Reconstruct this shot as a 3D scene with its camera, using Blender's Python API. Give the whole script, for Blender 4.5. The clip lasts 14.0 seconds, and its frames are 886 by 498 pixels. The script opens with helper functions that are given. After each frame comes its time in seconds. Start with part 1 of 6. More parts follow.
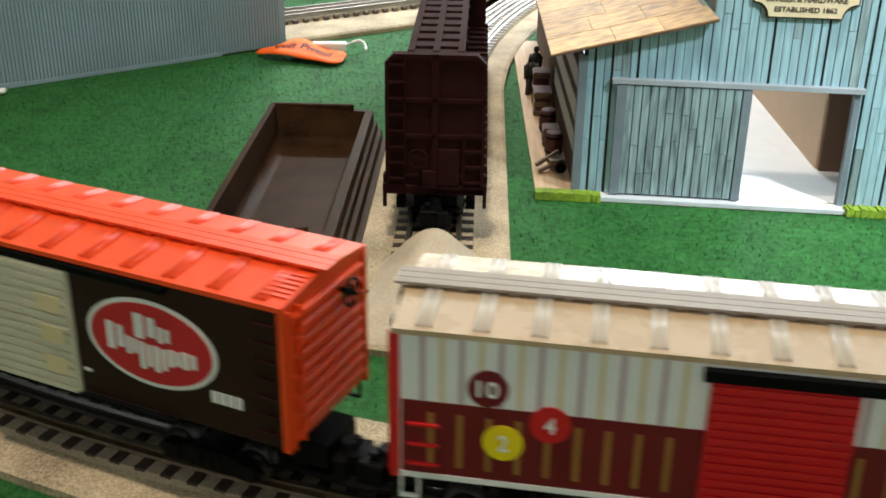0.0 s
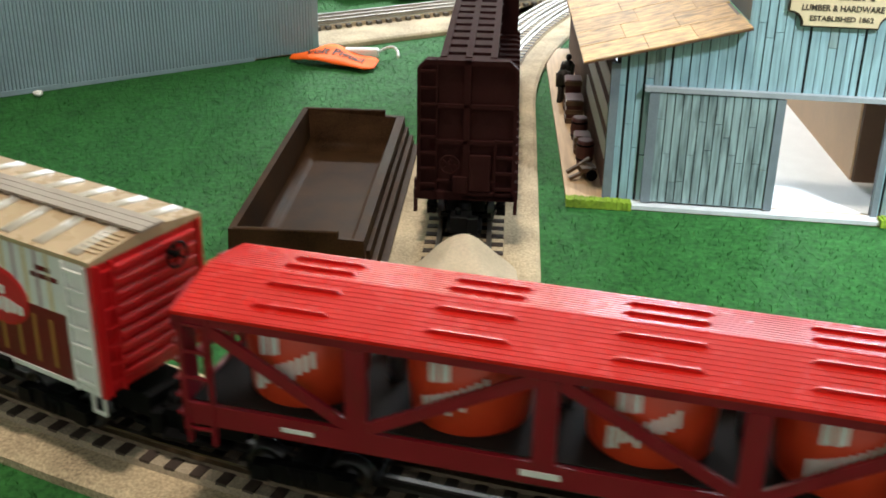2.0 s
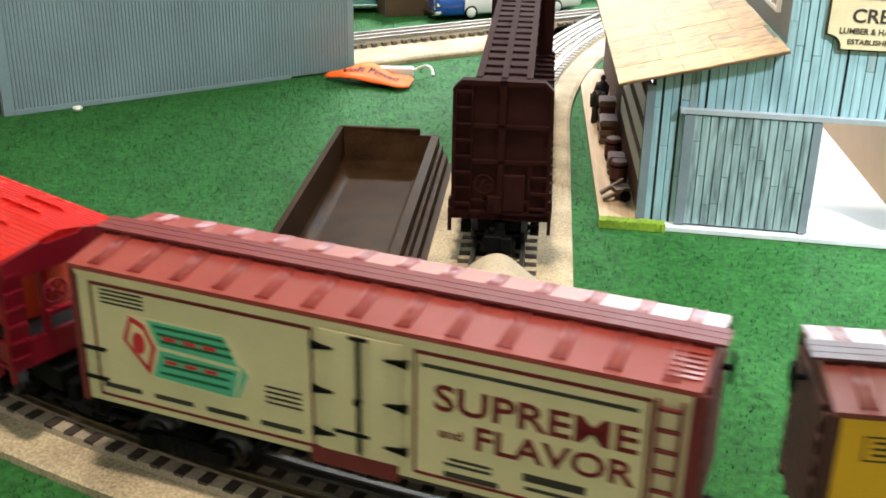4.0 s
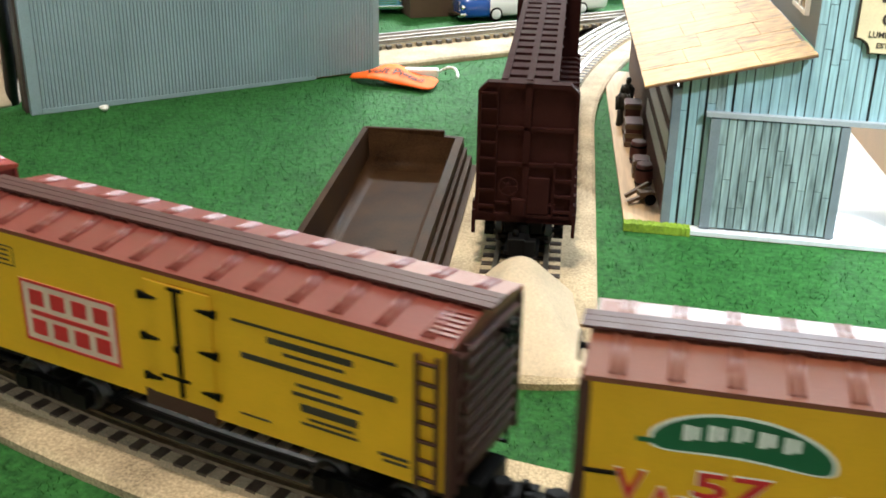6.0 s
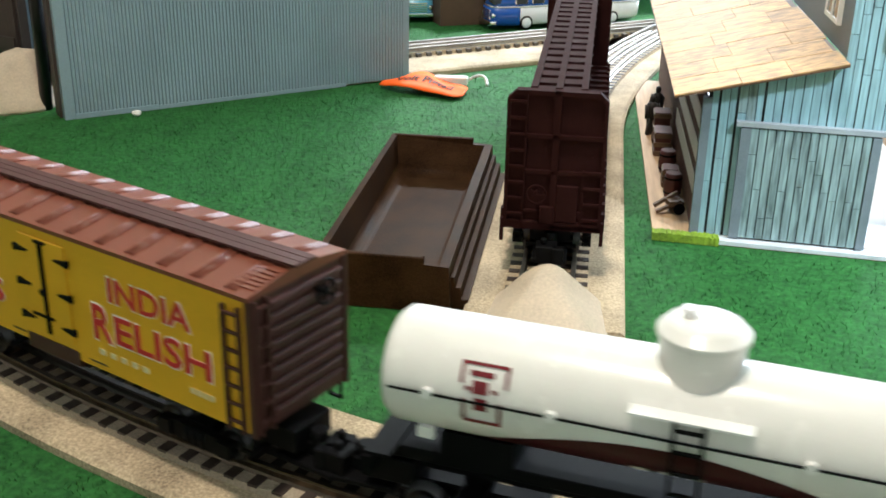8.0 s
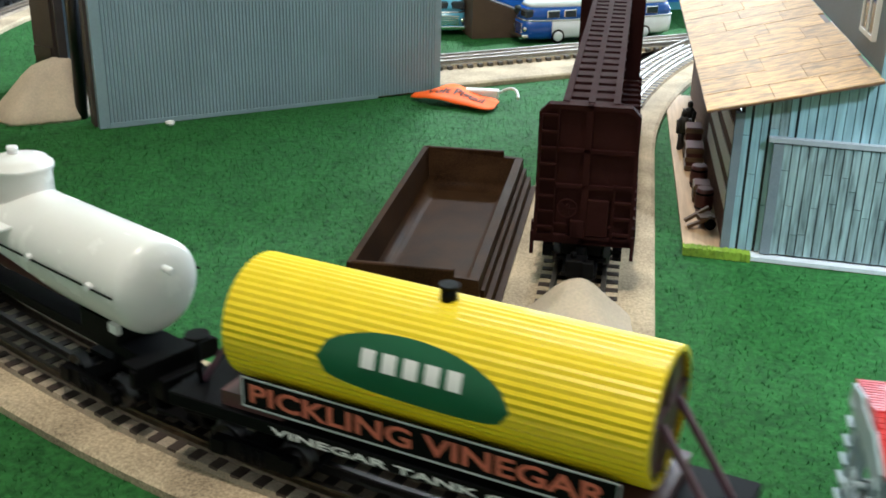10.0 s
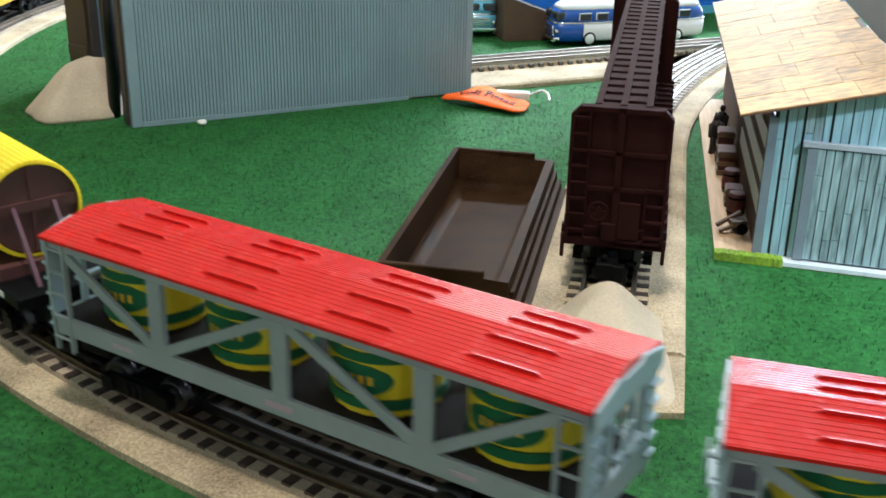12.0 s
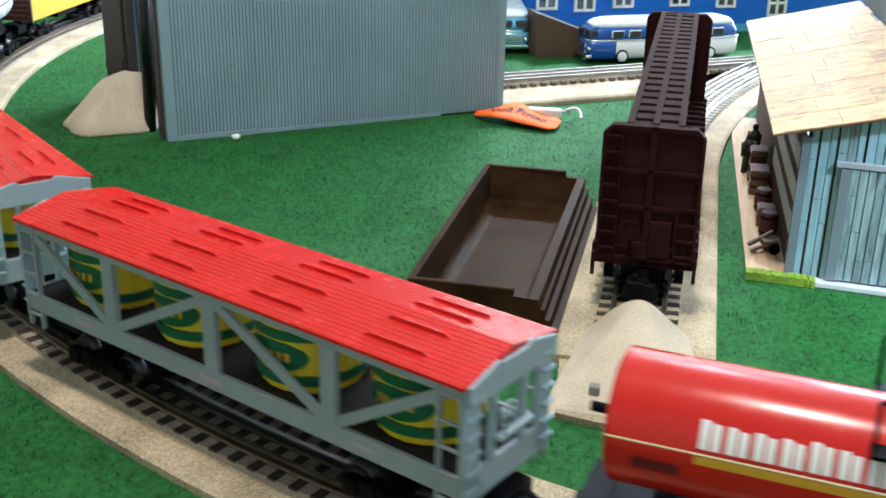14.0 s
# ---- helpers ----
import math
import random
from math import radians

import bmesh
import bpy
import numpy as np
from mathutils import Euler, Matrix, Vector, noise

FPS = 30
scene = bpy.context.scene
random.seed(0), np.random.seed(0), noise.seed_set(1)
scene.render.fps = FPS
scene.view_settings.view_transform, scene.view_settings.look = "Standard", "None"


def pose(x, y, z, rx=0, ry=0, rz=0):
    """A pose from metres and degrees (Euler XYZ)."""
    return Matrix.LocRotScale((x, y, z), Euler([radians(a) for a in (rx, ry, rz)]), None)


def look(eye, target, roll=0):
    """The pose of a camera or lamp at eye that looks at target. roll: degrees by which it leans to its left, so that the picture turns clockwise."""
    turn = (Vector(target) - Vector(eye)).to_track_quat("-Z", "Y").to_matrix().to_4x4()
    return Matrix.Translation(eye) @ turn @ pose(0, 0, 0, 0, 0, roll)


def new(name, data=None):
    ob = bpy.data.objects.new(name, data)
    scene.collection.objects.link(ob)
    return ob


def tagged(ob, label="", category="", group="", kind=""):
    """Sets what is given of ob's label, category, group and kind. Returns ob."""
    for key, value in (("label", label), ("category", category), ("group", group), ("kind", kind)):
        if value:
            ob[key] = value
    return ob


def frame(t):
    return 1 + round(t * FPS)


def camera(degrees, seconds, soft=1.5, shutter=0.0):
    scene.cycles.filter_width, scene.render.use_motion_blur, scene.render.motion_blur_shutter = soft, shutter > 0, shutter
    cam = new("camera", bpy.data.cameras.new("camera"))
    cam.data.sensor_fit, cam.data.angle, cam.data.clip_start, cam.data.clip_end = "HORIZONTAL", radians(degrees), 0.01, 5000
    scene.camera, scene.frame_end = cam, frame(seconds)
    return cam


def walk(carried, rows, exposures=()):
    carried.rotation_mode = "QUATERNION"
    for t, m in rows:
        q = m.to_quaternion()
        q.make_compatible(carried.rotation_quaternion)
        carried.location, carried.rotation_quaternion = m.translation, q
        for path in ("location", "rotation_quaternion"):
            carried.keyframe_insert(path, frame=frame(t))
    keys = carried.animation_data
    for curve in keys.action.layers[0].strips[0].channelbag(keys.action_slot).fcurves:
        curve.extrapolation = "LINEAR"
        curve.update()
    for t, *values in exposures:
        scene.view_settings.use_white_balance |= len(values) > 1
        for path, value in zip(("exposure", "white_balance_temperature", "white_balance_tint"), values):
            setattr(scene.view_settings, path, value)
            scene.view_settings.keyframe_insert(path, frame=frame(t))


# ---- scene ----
cam = camera(43.9, 14.0, soft=1.8, shutter=0.45)
PATH = [
    (0, (0.028, -0.671, 0.309), (-0.031, 1.145, -0.527), 0.8),
    (0.5, (0.028, -0.671, 0.308), (-0.044, 1.146, -0.525), 0.8),
    (1, (0.027, -0.671, 0.308), (-0.056, 1.145, -0.524), 0.9),
    (1.5, (0.027, -0.672, 0.309), (-0.069, 1.145, -0.521), 0.9),
    (2, (0.027, -0.672, 0.308), (-0.084, 1.147, -0.516), 0.9),
    (2.5, (0.026, -0.672, 0.309), (-0.103, 1.149, -0.508), 0.9),
    (3, (0.026, -0.673, 0.31), (-0.117, 1.15, -0.499), 0.9),
    (3.5, (0.026, -0.673, 0.309), (-0.131, 1.152, -0.492), 1.0),
    (4, (0.025, -0.674, 0.31), (-0.142, 1.153, -0.486), 1.0),
    (6.5, (0.024, -0.673, 0.31), (-0.196, 1.149, -0.483), 1.0),
    (7, (0.024, -0.674, 0.31), (-0.209, 1.149, -0.479), 1.0),
    (7.5, (0.024, -0.675, 0.31), (-0.22, 1.148, -0.476), 1.1),
    (8, (0.024, -0.675, 0.31), (-0.234, 1.148, -0.472), 1.0),
    (8.5, (0.024, -0.675, 0.311), (-0.247, 1.149, -0.464), 1.0),
    (11, (0.022, -0.677, 0.311), (-0.313, 1.142, -0.45), 1.1),
    (11.5, (0.022, -0.676, 0.311), (-0.325, 1.141, -0.45), 1.1),
    (12, (0.021, -0.676, 0.31), (-0.338, 1.139, -0.45), 1.2),
    (12.5, (0.021, -0.677, 0.311), (-0.354, 1.138, -0.44), 1.2),
    (13, (0.021, -0.677, 0.311), (-0.368, 1.138, -0.432), 1.2),
    (13.5, (0.021, -0.678, 0.312), (-0.383, 1.136, -0.426), 1.2),
    (14, (0.021, -0.678, 0.312), (-0.394, 1.135, -0.424), 1.2),
]
EXPOSURES = [(0.0, -0.27, 6500, 10), (2.0, -0.18, 6500, 10), (4.0, 0.25, 6500, 10), (7.5, 0.3, 6400, 10), (8.5, -0.17, 5800, 9), (11.0, -0.22, 6000, 8), (12.5, 0.06, 5700, 8), (14.0, 0.1, 5600, 8)]
walk(cam, [(t, look(eye, goal, lean)) for t, eye, goal, lean in PATH], exposures=EXPOSURES)

# ---------------------------------------------------------------- light
world = bpy.data.worlds.new("world")
scene.world = world
world.use_nodes = True
world.node_tree.nodes["Background"].inputs[0].default_value = (0.75, 0.85, 1.0, 1)
world.node_tree.nodes["Background"].inputs[1].default_value = 0.2


PANEL_NEAR, PANEL_FAR = (-0.12, -0.36, 1.82), (-0.20, 2.45, 1.82)


def area_lamp(name, eye, target, sx, sy, watts, colour, spread=180):
    data = bpy.data.lights.new(name, "AREA")
    data.shape, data.size, data.size_y = "RECTANGLE", sx, sy
    data.energy, data.color, data.spread = watts, colour, radians(spread)
    ob = new(name, data)
    ob.matrix_world = look(eye, target)
    return ob


# daylight in the opening of the window, a warm ceiling panel over the near curve, a cool fill added behind to brighten
# the rear, and a spot added by the lumber yard for an unseen cool source
area_lamp("window_daylight", (1.35, 3.06, 0.80), (1.0, 0.0, 0.10), 1.66, 1.66, 225, (0.80, 0.90, 1.0))
area_lamp("ceiling_panel_light", PANEL_NEAR, (PANEL_NEAR[0], PANEL_NEAR[1], 0.0), 0.16, 0.12, 25, (1.0, 0.86, 0.68))
area_lamp("ceiling_panel_light", PANEL_FAR, (PANEL_FAR[0], PANEL_FAR[1], 0.0), 0.55, 0.3, 140, (0.93, 0.97, 1.0), 120)
# added spot in place of an unseen cool source on the right
spot = bpy.data.lights.new("stand_in_spot", "SPOT")
spot.energy, spot.color, spot.spot_size, spot.spot_blend, spot.shadow_soft_size = 155, (0.86, 0.93, 1.0), radians(44), 1.0, 0.05
new("stand_in_spot", spot).matrix_world = look((0.78, -0.55, 1.0), (0.46, 0.03, 0.0))

# ---------------------------------------------------------------- materials


def nodes_of(name):
    m = bpy.data.materials.new(name)
    m.use_nodes = True
    t = m.node_tree
    return m, t, t.nodes, t.links, t.nodes["Principled BSDF"]


def paint(name, colour, rough=0.4, metal=0.0, vary=0.12, fine=900.0, coarse=60.0, bump=0.15, piece=0.0, coat=0.0, tint=None, spec=0.5):
    """A surface of one colour with grain, stains and fine relief; piece: variation from piece to piece."""
    m, t, n, l, b = nodes_of(name)
    b.inputs["Roughness"].default_value, b.inputs["Metallic"].default_value = rough, metal
    b.inputs["Coat Weight"].default_value = coat
    b.inputs["Specular IOR Level"].default_value = spec
    co = n.new("ShaderNodeTexCoord")
    small, big = n.new("ShaderNodeTexNoise"), n.new("ShaderNodeTexNoise")
    small.inputs["Scale"].default_value, big.inputs["Scale"].default_value = fine, coarse
    small.inputs["Detail"].default_value = 4
    big.inputs["Detail"].default_value = 5
    for q in (small, big):
        l.new(co.outputs["Object"], q.inputs["Vector"])
    dark = tuple(c * (1 - 2.2 * vary) for c in colour) + (1,)
    light = tuple(min(1, c * (1 + 1.6 * vary)) for c in (tint or colour)) + (1,)
    ramp = n.new("ShaderNodeMix")
    ramp.data_type = "RGBA"
    ramp.inputs["A"].default_value, ramp.inputs["B"].default_value = dark, light
    add = n.new("ShaderNodeMath")
    add.operation = "MULTIPLY_ADD"
    add.inputs[1].default_value = 1.0
    l.new(small.outputs["Fac"], add.inputs[0])
    half = n.new("ShaderNodeMath")
    half.operation = "MULTIPLY_ADD"
    half.inputs[1].default_value, half.inputs[2].default_value = 1.1, -0.55
    l.new(big.outputs["Fac"], half.inputs[0])
    l.new(half.outputs[0], add.inputs[2])
    value = add.outputs[0]
    if piece:
        info, mad = n.new("ShaderNodeObjectInfo"), n.new("ShaderNodeMath")
        mad.operation = "MULTIPLY_ADD"
        mad.inputs[1].default_value = piece
        l.new(info.outputs["Random"], mad.inputs[0])
        off = n.new("ShaderNodeMath")
        off.operation = "SUBTRACT"
        off.inputs[1].default_value = piece / 2
        l.new(value, off.inputs[0])
        l.new(off.outputs[0], mad.inputs[2])
        value = mad.outputs[0]
    l.new(value, ramp.inputs["Factor"])
    l.new(ramp.outputs["Result"], b.inputs["Base Color"])
    if bump:
        bp = n.new("ShaderNodeBump")
        bp.inputs["Strength"].default_value, bp.inputs["Distance"].default_value = bump, 0.0006
        l.new(small.outputs["Fac"], bp.inputs["Height"])
        l.new(bp.outputs["Normal"], b.inputs["Normal"])
    rg = n.new("ShaderNodeMath")
    rg.operation = "MULTIPLY_ADD"
    rg.inputs[1].default_value, rg.inputs[2].default_value = 0.2, rough - 0.1
    l.new(big.outputs["Fac"], rg.inputs[0])
    l.new(rg.outputs[0], b.inputs["Roughness"])
    return m


def wood(name, colour, grain=(40, 600, 600), rough=0.5, vary=0.3, piece=0.5, coat=0.0, stain=0.0, patch=(110, 110, 38)):
    """Boards with streaks along one axis, each board in its own tone."""
    m, t, n, l, b = nodes_of(name)
    co, mp, ns = n.new("ShaderNodeTexCoord"), n.new("ShaderNodeMapping"), n.new("ShaderNodeTexNoise")
    mp.inputs["Scale"].default_value = grain
    ns.inputs["Scale"].default_value, ns.inputs["Detail"].default_value = 1.0, 6
    l.new(co.outputs["Object"], mp.inputs["Vector"])
    info = n.new("ShaderNodeObjectInfo")
    sh = n.new("ShaderNodeVectorMath")
    sh.operation = "ADD"
    l.new(mp.outputs["Vector"], sh.inputs[0])
    mul = n.new("ShaderNodeMath")
    mul.operation = "MULTIPLY"
    mul.inputs[1].default_value = 37.0
    l.new(info.outputs["Random"], mul.inputs[0])
    l.new(mul.outputs[0], sh.inputs[1])
    l.new(sh.outputs["Vector"], ns.inputs["Vector"])
    mx = n.new("ShaderNodeMix")
    mx.data_type = "RGBA"
    mx.inputs["A"].default_value = tuple(c * (1 - 1.5 * vary) for c in colour) + (1,)
    mx.inputs["B"].default_value = tuple(min(1, c * (1 + vary)) for c in colour) + (1,)
    mad = n.new("ShaderNodeMath")
    mad.operation = "MULTIPLY_ADD"
    mad.inputs[1].default_value = piece
    l.new(info.outputs["Random"], mad.inputs[0])
    off = n.new("ShaderNodeMath")
    off.operation = "MULTIPLY_ADD"
    off.inputs[1].default_value, off.inputs[2].default_value = 2.0, -0.5 - piece / 2
    l.new(ns.outputs["Fac"], off.inputs[0])
    l.new(off.outputs[0], mad.inputs[2])
    l.new(mad.outputs[0], mx.inputs["Factor"])
    shade = mx.outputs["Result"]
    if stain:
        sm, sn, sr, sx_ = n.new("ShaderNodeMapping"), n.new("ShaderNodeTexNoise"), n.new("ShaderNodeMapRange"), n.new("ShaderNodeMix")
        sm.inputs["Scale"].default_value = patch
        l.new(co.outputs["Object"], sm.inputs["Vector"])
        l.new(sm.outputs["Vector"], sn.inputs["Vector"])
        sn.inputs["Scale"].default_value, sn.inputs["Detail"].default_value = 1.0, 5
        sr.inputs["From Min"].default_value, sr.inputs["From Max"].default_value = 0.46, 0.72
        l.new(sn.outputs["Fac"], sr.inputs["Value"])
        dim = n.new("ShaderNodeMath")
        dim.operation = "MULTIPLY"
        dim.inputs[1].default_value = stain
        l.new(sr.outputs["Result"], dim.inputs[0])
        sx_.data_type = "RGBA"
        l.new(dim.outputs[0], sx_.inputs["Factor"])
        l.new(shade, sx_.inputs["A"])
        sx_.inputs["B"].default_value = tuple(c * 0.16 for c in colour) + (1,)
        shade = sx_.outputs["Result"]
    l.new(shade, b.inputs["Base Color"])
    b.inputs["Roughness"].default_value, b.inputs["Coat Weight"].default_value = rough, coat
    bp = n.new("ShaderNodeBump")
    bp.inputs["Strength"].default_value, bp.inputs["Distance"].default_value = 0.2, 0.0003
    l.new(ns.outputs["Fac"], bp.inputs["Height"])
    l.new(bp.outputs["Normal"], b.inputs["Normal"])
    return m


def grass_material(name, dark, light):
    m, t, n, l, b = nodes_of(name)
    geo, co = n.new("ShaderNodeNewGeometry"), n.new("ShaderNodeTexCoord")
    big = n.new("ShaderNodeTexNoise")
    big.inputs["Scale"].default_value, big.inputs["Detail"].default_value = 34, 8
    l.new(co.outputs["Object"], big.inputs["Vector"])
    fine = n.new("ShaderNodeTexNoise")
    fine.inputs["Scale"].default_value, fine.inputs["Detail"].default_value = 420, 3
    l.new(co.outputs["Object"], fine.inputs["Vector"])
    a, c = n.new("ShaderNodeMath"), n.new("ShaderNodeMath")
    a.operation = c.operation = "MULTIPLY_ADD"
    a.inputs[1].default_value = 0.36
    l.new(geo.outputs["Random Per Island"], a.inputs[0])
    c.inputs[1].default_value, c.inputs[2].default_value = 0.9, -0.42
    l.new(big.outputs["Fac"], c.inputs[0])
    l.new(c.outputs[0], a.inputs[2])
    e = n.new("ShaderNodeMath")
    e.operation = "MULTIPLY_ADD"
    e.inputs[1].default_value = 0.7
    l.new(fine.outputs["Fac"], e.inputs[0])
    tuft, ta = n.new("ShaderNodeTexNoise"), n.new("ShaderNodeMath")
    tuft.inputs["Scale"].default_value, tuft.inputs["Detail"].default_value = 190, 2
    l.new(co.outputs["Object"], tuft.inputs["Vector"])
    ta.operation = "MULTIPLY_ADD"
    ta.inputs[1].default_value = 1.6
    l.new(tuft.outputs["Fac"], ta.inputs[0])
    lower = n.new("ShaderNodeMath")
    lower.operation = "SUBTRACT"
    lower.inputs[1].default_value = 0.84
    l.new(a.outputs[0], lower.inputs[0])
    l.new(lower.outputs[0], ta.inputs[2])
    l.new(ta.outputs[0], e.inputs[2])
    mx = n.new("ShaderNodeMix")
    mx.data_type = "RGBA"
    mx.inputs["A"].default_value, mx.inputs["B"].default_value = dark + (1,), light + (1,)
    l.new(e.outputs[0], mx.inputs["Factor"])
    l.new(mx.outputs["Result"], b.inputs["Base Color"])
    b.inputs["Roughness"].default_value = 0.75
    b.inputs["Specular IOR Level"].default_value = 0.2
    thin, both = n.new("ShaderNodeBsdfTranslucent"), n.new("ShaderNodeMixShader")
    l.new(mx.outputs["Result"], thin.inputs["Color"])
    both.inputs[0].default_value = 0.22
    l.new(b.outputs[0], both.inputs[1])
    l.new(thin.outputs[0], both.inputs[2])
    l.new(both.outputs[0], n["Material Output"].inputs["Surface"])
    bp = n.new("ShaderNodeBump")
    bp.inputs["Strength"].default_value, bp.inputs["Distance"].default_value = 0.4, 0.0015
    l.new(fine.outputs["Fac"], bp.inputs["Height"])
    l.new(bp.outputs["Normal"], b.inputs["Normal"])
    return m


GRASS = grass_material("grass_mat", (0.014, 0.078, 0.018), (0.048, 0.215, 0.052))
SAND = paint("sanded_roadbed", (0.44, 0.32, 0.20), 0.95, vary=0.36, fine=620, coarse=18, bump=0.9, tint=(0.50, 0.40, 0.27))
INFILL = paint("grey_tan_ballast", (0.34, 0.28, 0.21), 0.95, vary=0.25, fine=900, coarse=30, bump=0.8)
PLASTER = paint("sand_coloured_plaster", (0.62, 0.51, 0.39), 0.85, vary=0.12, fine=500, coarse=30, bump=0.35)
TIE = paint("tie_brown_plastic", (0.035, 0.022, 0.017), 0.6, vary=0.2)
RAIL = paint("rail_steel", (0.42, 0.40, 0.37), 0.4, 1.0, vary=0.15, fine=400)
RAIL_BRONZE = paint("bronzed_rail", (0.13, 0.10, 0.075), 0.38, 1.0, vary=0.2, fine=400)
# lit copy of TIE: glare over the rear track put into the colour
TIE_PALE = paint("overlit_grey_tie", (0.13, 0.115, 0.10), 0.8, vary=0.2)
RAIL_DARK = paint("blackened_rail", (0.05, 0.045, 0.04), 0.45, 0.6, vary=0.15)
# real black plastic; the shed's inner sheet takes it as painted shade
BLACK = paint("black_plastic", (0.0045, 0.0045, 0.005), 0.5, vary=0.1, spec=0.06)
STEEL = paint("wheel_steel", (0.055, 0.055, 0.06), 0.4, 1.0, vary=0.15)
MAROON_CAR = paint("maroon_flatcar_plastic", (0.030, 0.0105, 0.0098), 0.6, vary=0.12, spec=0.01)
TUB = paint("dark_brown_moulded_plastic", (0.015, 0.0080, 0.0045), 0.45, vary=0.28, coarse=40, bump=0.1, tint=(0.050, 0.0245, 0.0115), spec=0.025)
GREY_METAL = paint("grey_corrugated_sheet", (0.28, 0.39, 0.47), 0.5, vary=0.1, coarse=14)
BROWN_POST = paint("dark_brown_door_wood", (0.055, 0.042, 0.038), 0.6, vary=0.2)
TEAL_PLANK = wood("weathered_teal_board", (0.28, 0.455, 0.505), (500, 500, 26), 0.45, 0.22, 0.14, stain=0.25)
GREY_PLANK = wood("weathered_grey_board", (0.25, 0.355, 0.365), (500, 500, 26), 0.55, 0.26, 0.16, stain=0.85, patch=(190, 190, 30))
GAP = paint("dark_board_gap", (0.012, 0.014, 0.015), 0.8)
SIDE_BOARD = wood("red_brown_side_board", (0.11, 0.045, 0.035), (300, 300, 30), 0.6, 0.3, 0.4)
ROOF_RUST = paint("rust_red_roof", (0.19, 0.040, 0.030), 0.34, vary=0.07)
STANDPIPE = paint("grey_pipe_metal", (0.34, 0.36, 0.38), 0.3, 0.8, vary=0.1)
VAT_YELLOW = paint("dull_yellow_vat_plastic", (0.76, 0.56, 0.015), 0.4, vary=0.06)
TRIM = paint("blue_grey_trim", (0.16, 0.20, 0.23), 0.5)
PALE_RAIL = paint("pale_grey_rail", (0.52, 0.56, 0.58), 0.45)
RAIL_GREY = paint("door_rail_grey", (0.30, 0.34, 0.37), 0.45)
TANK_MAROON = paint("tank_panel_maroon", (0.042, 0.0045, 0.0065), 0.4, vary=0.05, spec=0.25)
ROOF_WOOD = wood("honey_roof_board", (0.57, 0.32, 0.105), (16, 420, 420), 0.6, 0.4, 0.35, stain=0.72, patch=(26, 170, 170))
PORCH = wood("tan_porch_board", (0.50, 0.34, 0.20), (300, 20, 300), 0.7, 0.15, 0.2)
WHITE_FLOOR = paint("white_card_floor", (0.72, 0.74, 0.78), 0.5, vary=0.04)
TAN_WALL = paint("tan_card_wall", (0.55, 0.38, 0.24), 0.6, vary=0.06)
BROWN_CARD = paint("brown_card", (0.10, 0.055, 0.032), 0.6)
MOSS = paint("yellow_green_turf", (0.20, 0.32, 0.02), 0.9, vary=0.3, fine=400, bump=1.0)
SIGN = paint("parchment_sign", (0.66, 0.56, 0.36), 0.5, vary=0.08)
INK = paint("dark_ink", (0.035, 0.025, 0.02), 0.6)
ORANGE_TAG = paint("orange_tag_plastic", (0.92, 0.13, 0.012), 0.65, vary=0.05, spec=0.15)
WHITE = paint("white_plastic", (0.84, 0.84, 0.83), 0.35, vary=0.04)
BUS_WHITE = paint("bus_white_enamel", (0.84, 0.88, 0.92), 0.25, vary=0.03, coat=0.4)
BUS_BLUE = paint("bus_blue_enamel", (0.015, 0.09, 0.42), 0.25, vary=0.05, coat=0.4)
BUS_SKY = paint("bus_sky_blue_enamel", (0.12, 0.42, 0.62), 0.25, vary=0.05, coat=0.4)
CHROME = paint("chrome", (0.75, 0.76, 0.78), 0.15, 1.0, vary=0.03)
GLASS = paint("dark_window_glass", (0.03, 0.04, 0.05), 0.08, vary=0.05, bump=0)
BLUE_WALL = paint("bright_blue_siding", (0.010, 0.15, 0.66), 0.5, vary=0.06)
ROOM_WALL = paint("cream_room_wall", (0.62, 0.58, 0.50), 0.8, vary=0.04, fine=60, coarse=2)
CEILING = paint("white_ceiling", (0.75, 0.75, 0.73), 0.85, vary=0.03, fine=60, coarse=2)
CARPET = paint("grey_carpet", (0.16, 0.15, 0.14), 0.95, vary=0.15, fine=200, coarse=4)
TABLE_WOOD = paint("bench_wood", (0.30, 0.20, 0.12), 0.6, vary=0.2, fine=100, coarse=8)
ORANGE = paint("bright_orange_plastic", (0.86, 0.075, 0.012), 0.38, vary=0.05)
DARK_MAROON = paint("dark_maroon_paint", (0.028, 0.0065, 0.0065), 0.38, vary=0.1, spec=0.3)
CREAM_DOOR = paint("cream_door_paint", (0.66, 0.62, 0.48), 0.4, vary=0.05)
DEEP_RED = paint("deep_red_paint", (0.16, 0.005, 0.012), 0.35, vary=0.08)
BRIGHT_RED = paint("bright_red_plastic", (0.60, 0.012, 0.016), 0.32, vary=0.05)
VAT_RED = paint("scarlet_roof_plastic", (0.57, 0.013, 0.009), 0.26, vary=0.04, spec=0.3)
CRIMSON = paint("crimson_frame_plastic", (0.25, 0.006, 0.018), 0.35, vary=0.06)
# silver-grey roof with its warm reflection put into the tan base colour
ROOF_TAN = paint("warm_reflection_roof", (0.50, 0.36, 0.23), 0.28, vary=0.06, coat=0.3)
# roof ribs paler than the roof: their glare is painted in
SEAM = paint("glint_pale_rib", (0.58, 0.55, 0.50), 0.3, vary=0.05)
ROOF_STEEL = paint("silver_grey_board", (0.34, 0.29, 0.25), 0.6, vary=0.06, spec=0.25)
ROOF_BRICK = paint("brick_red_roof", (0.30, 0.042, 0.034), 0.34, vary=0.07)
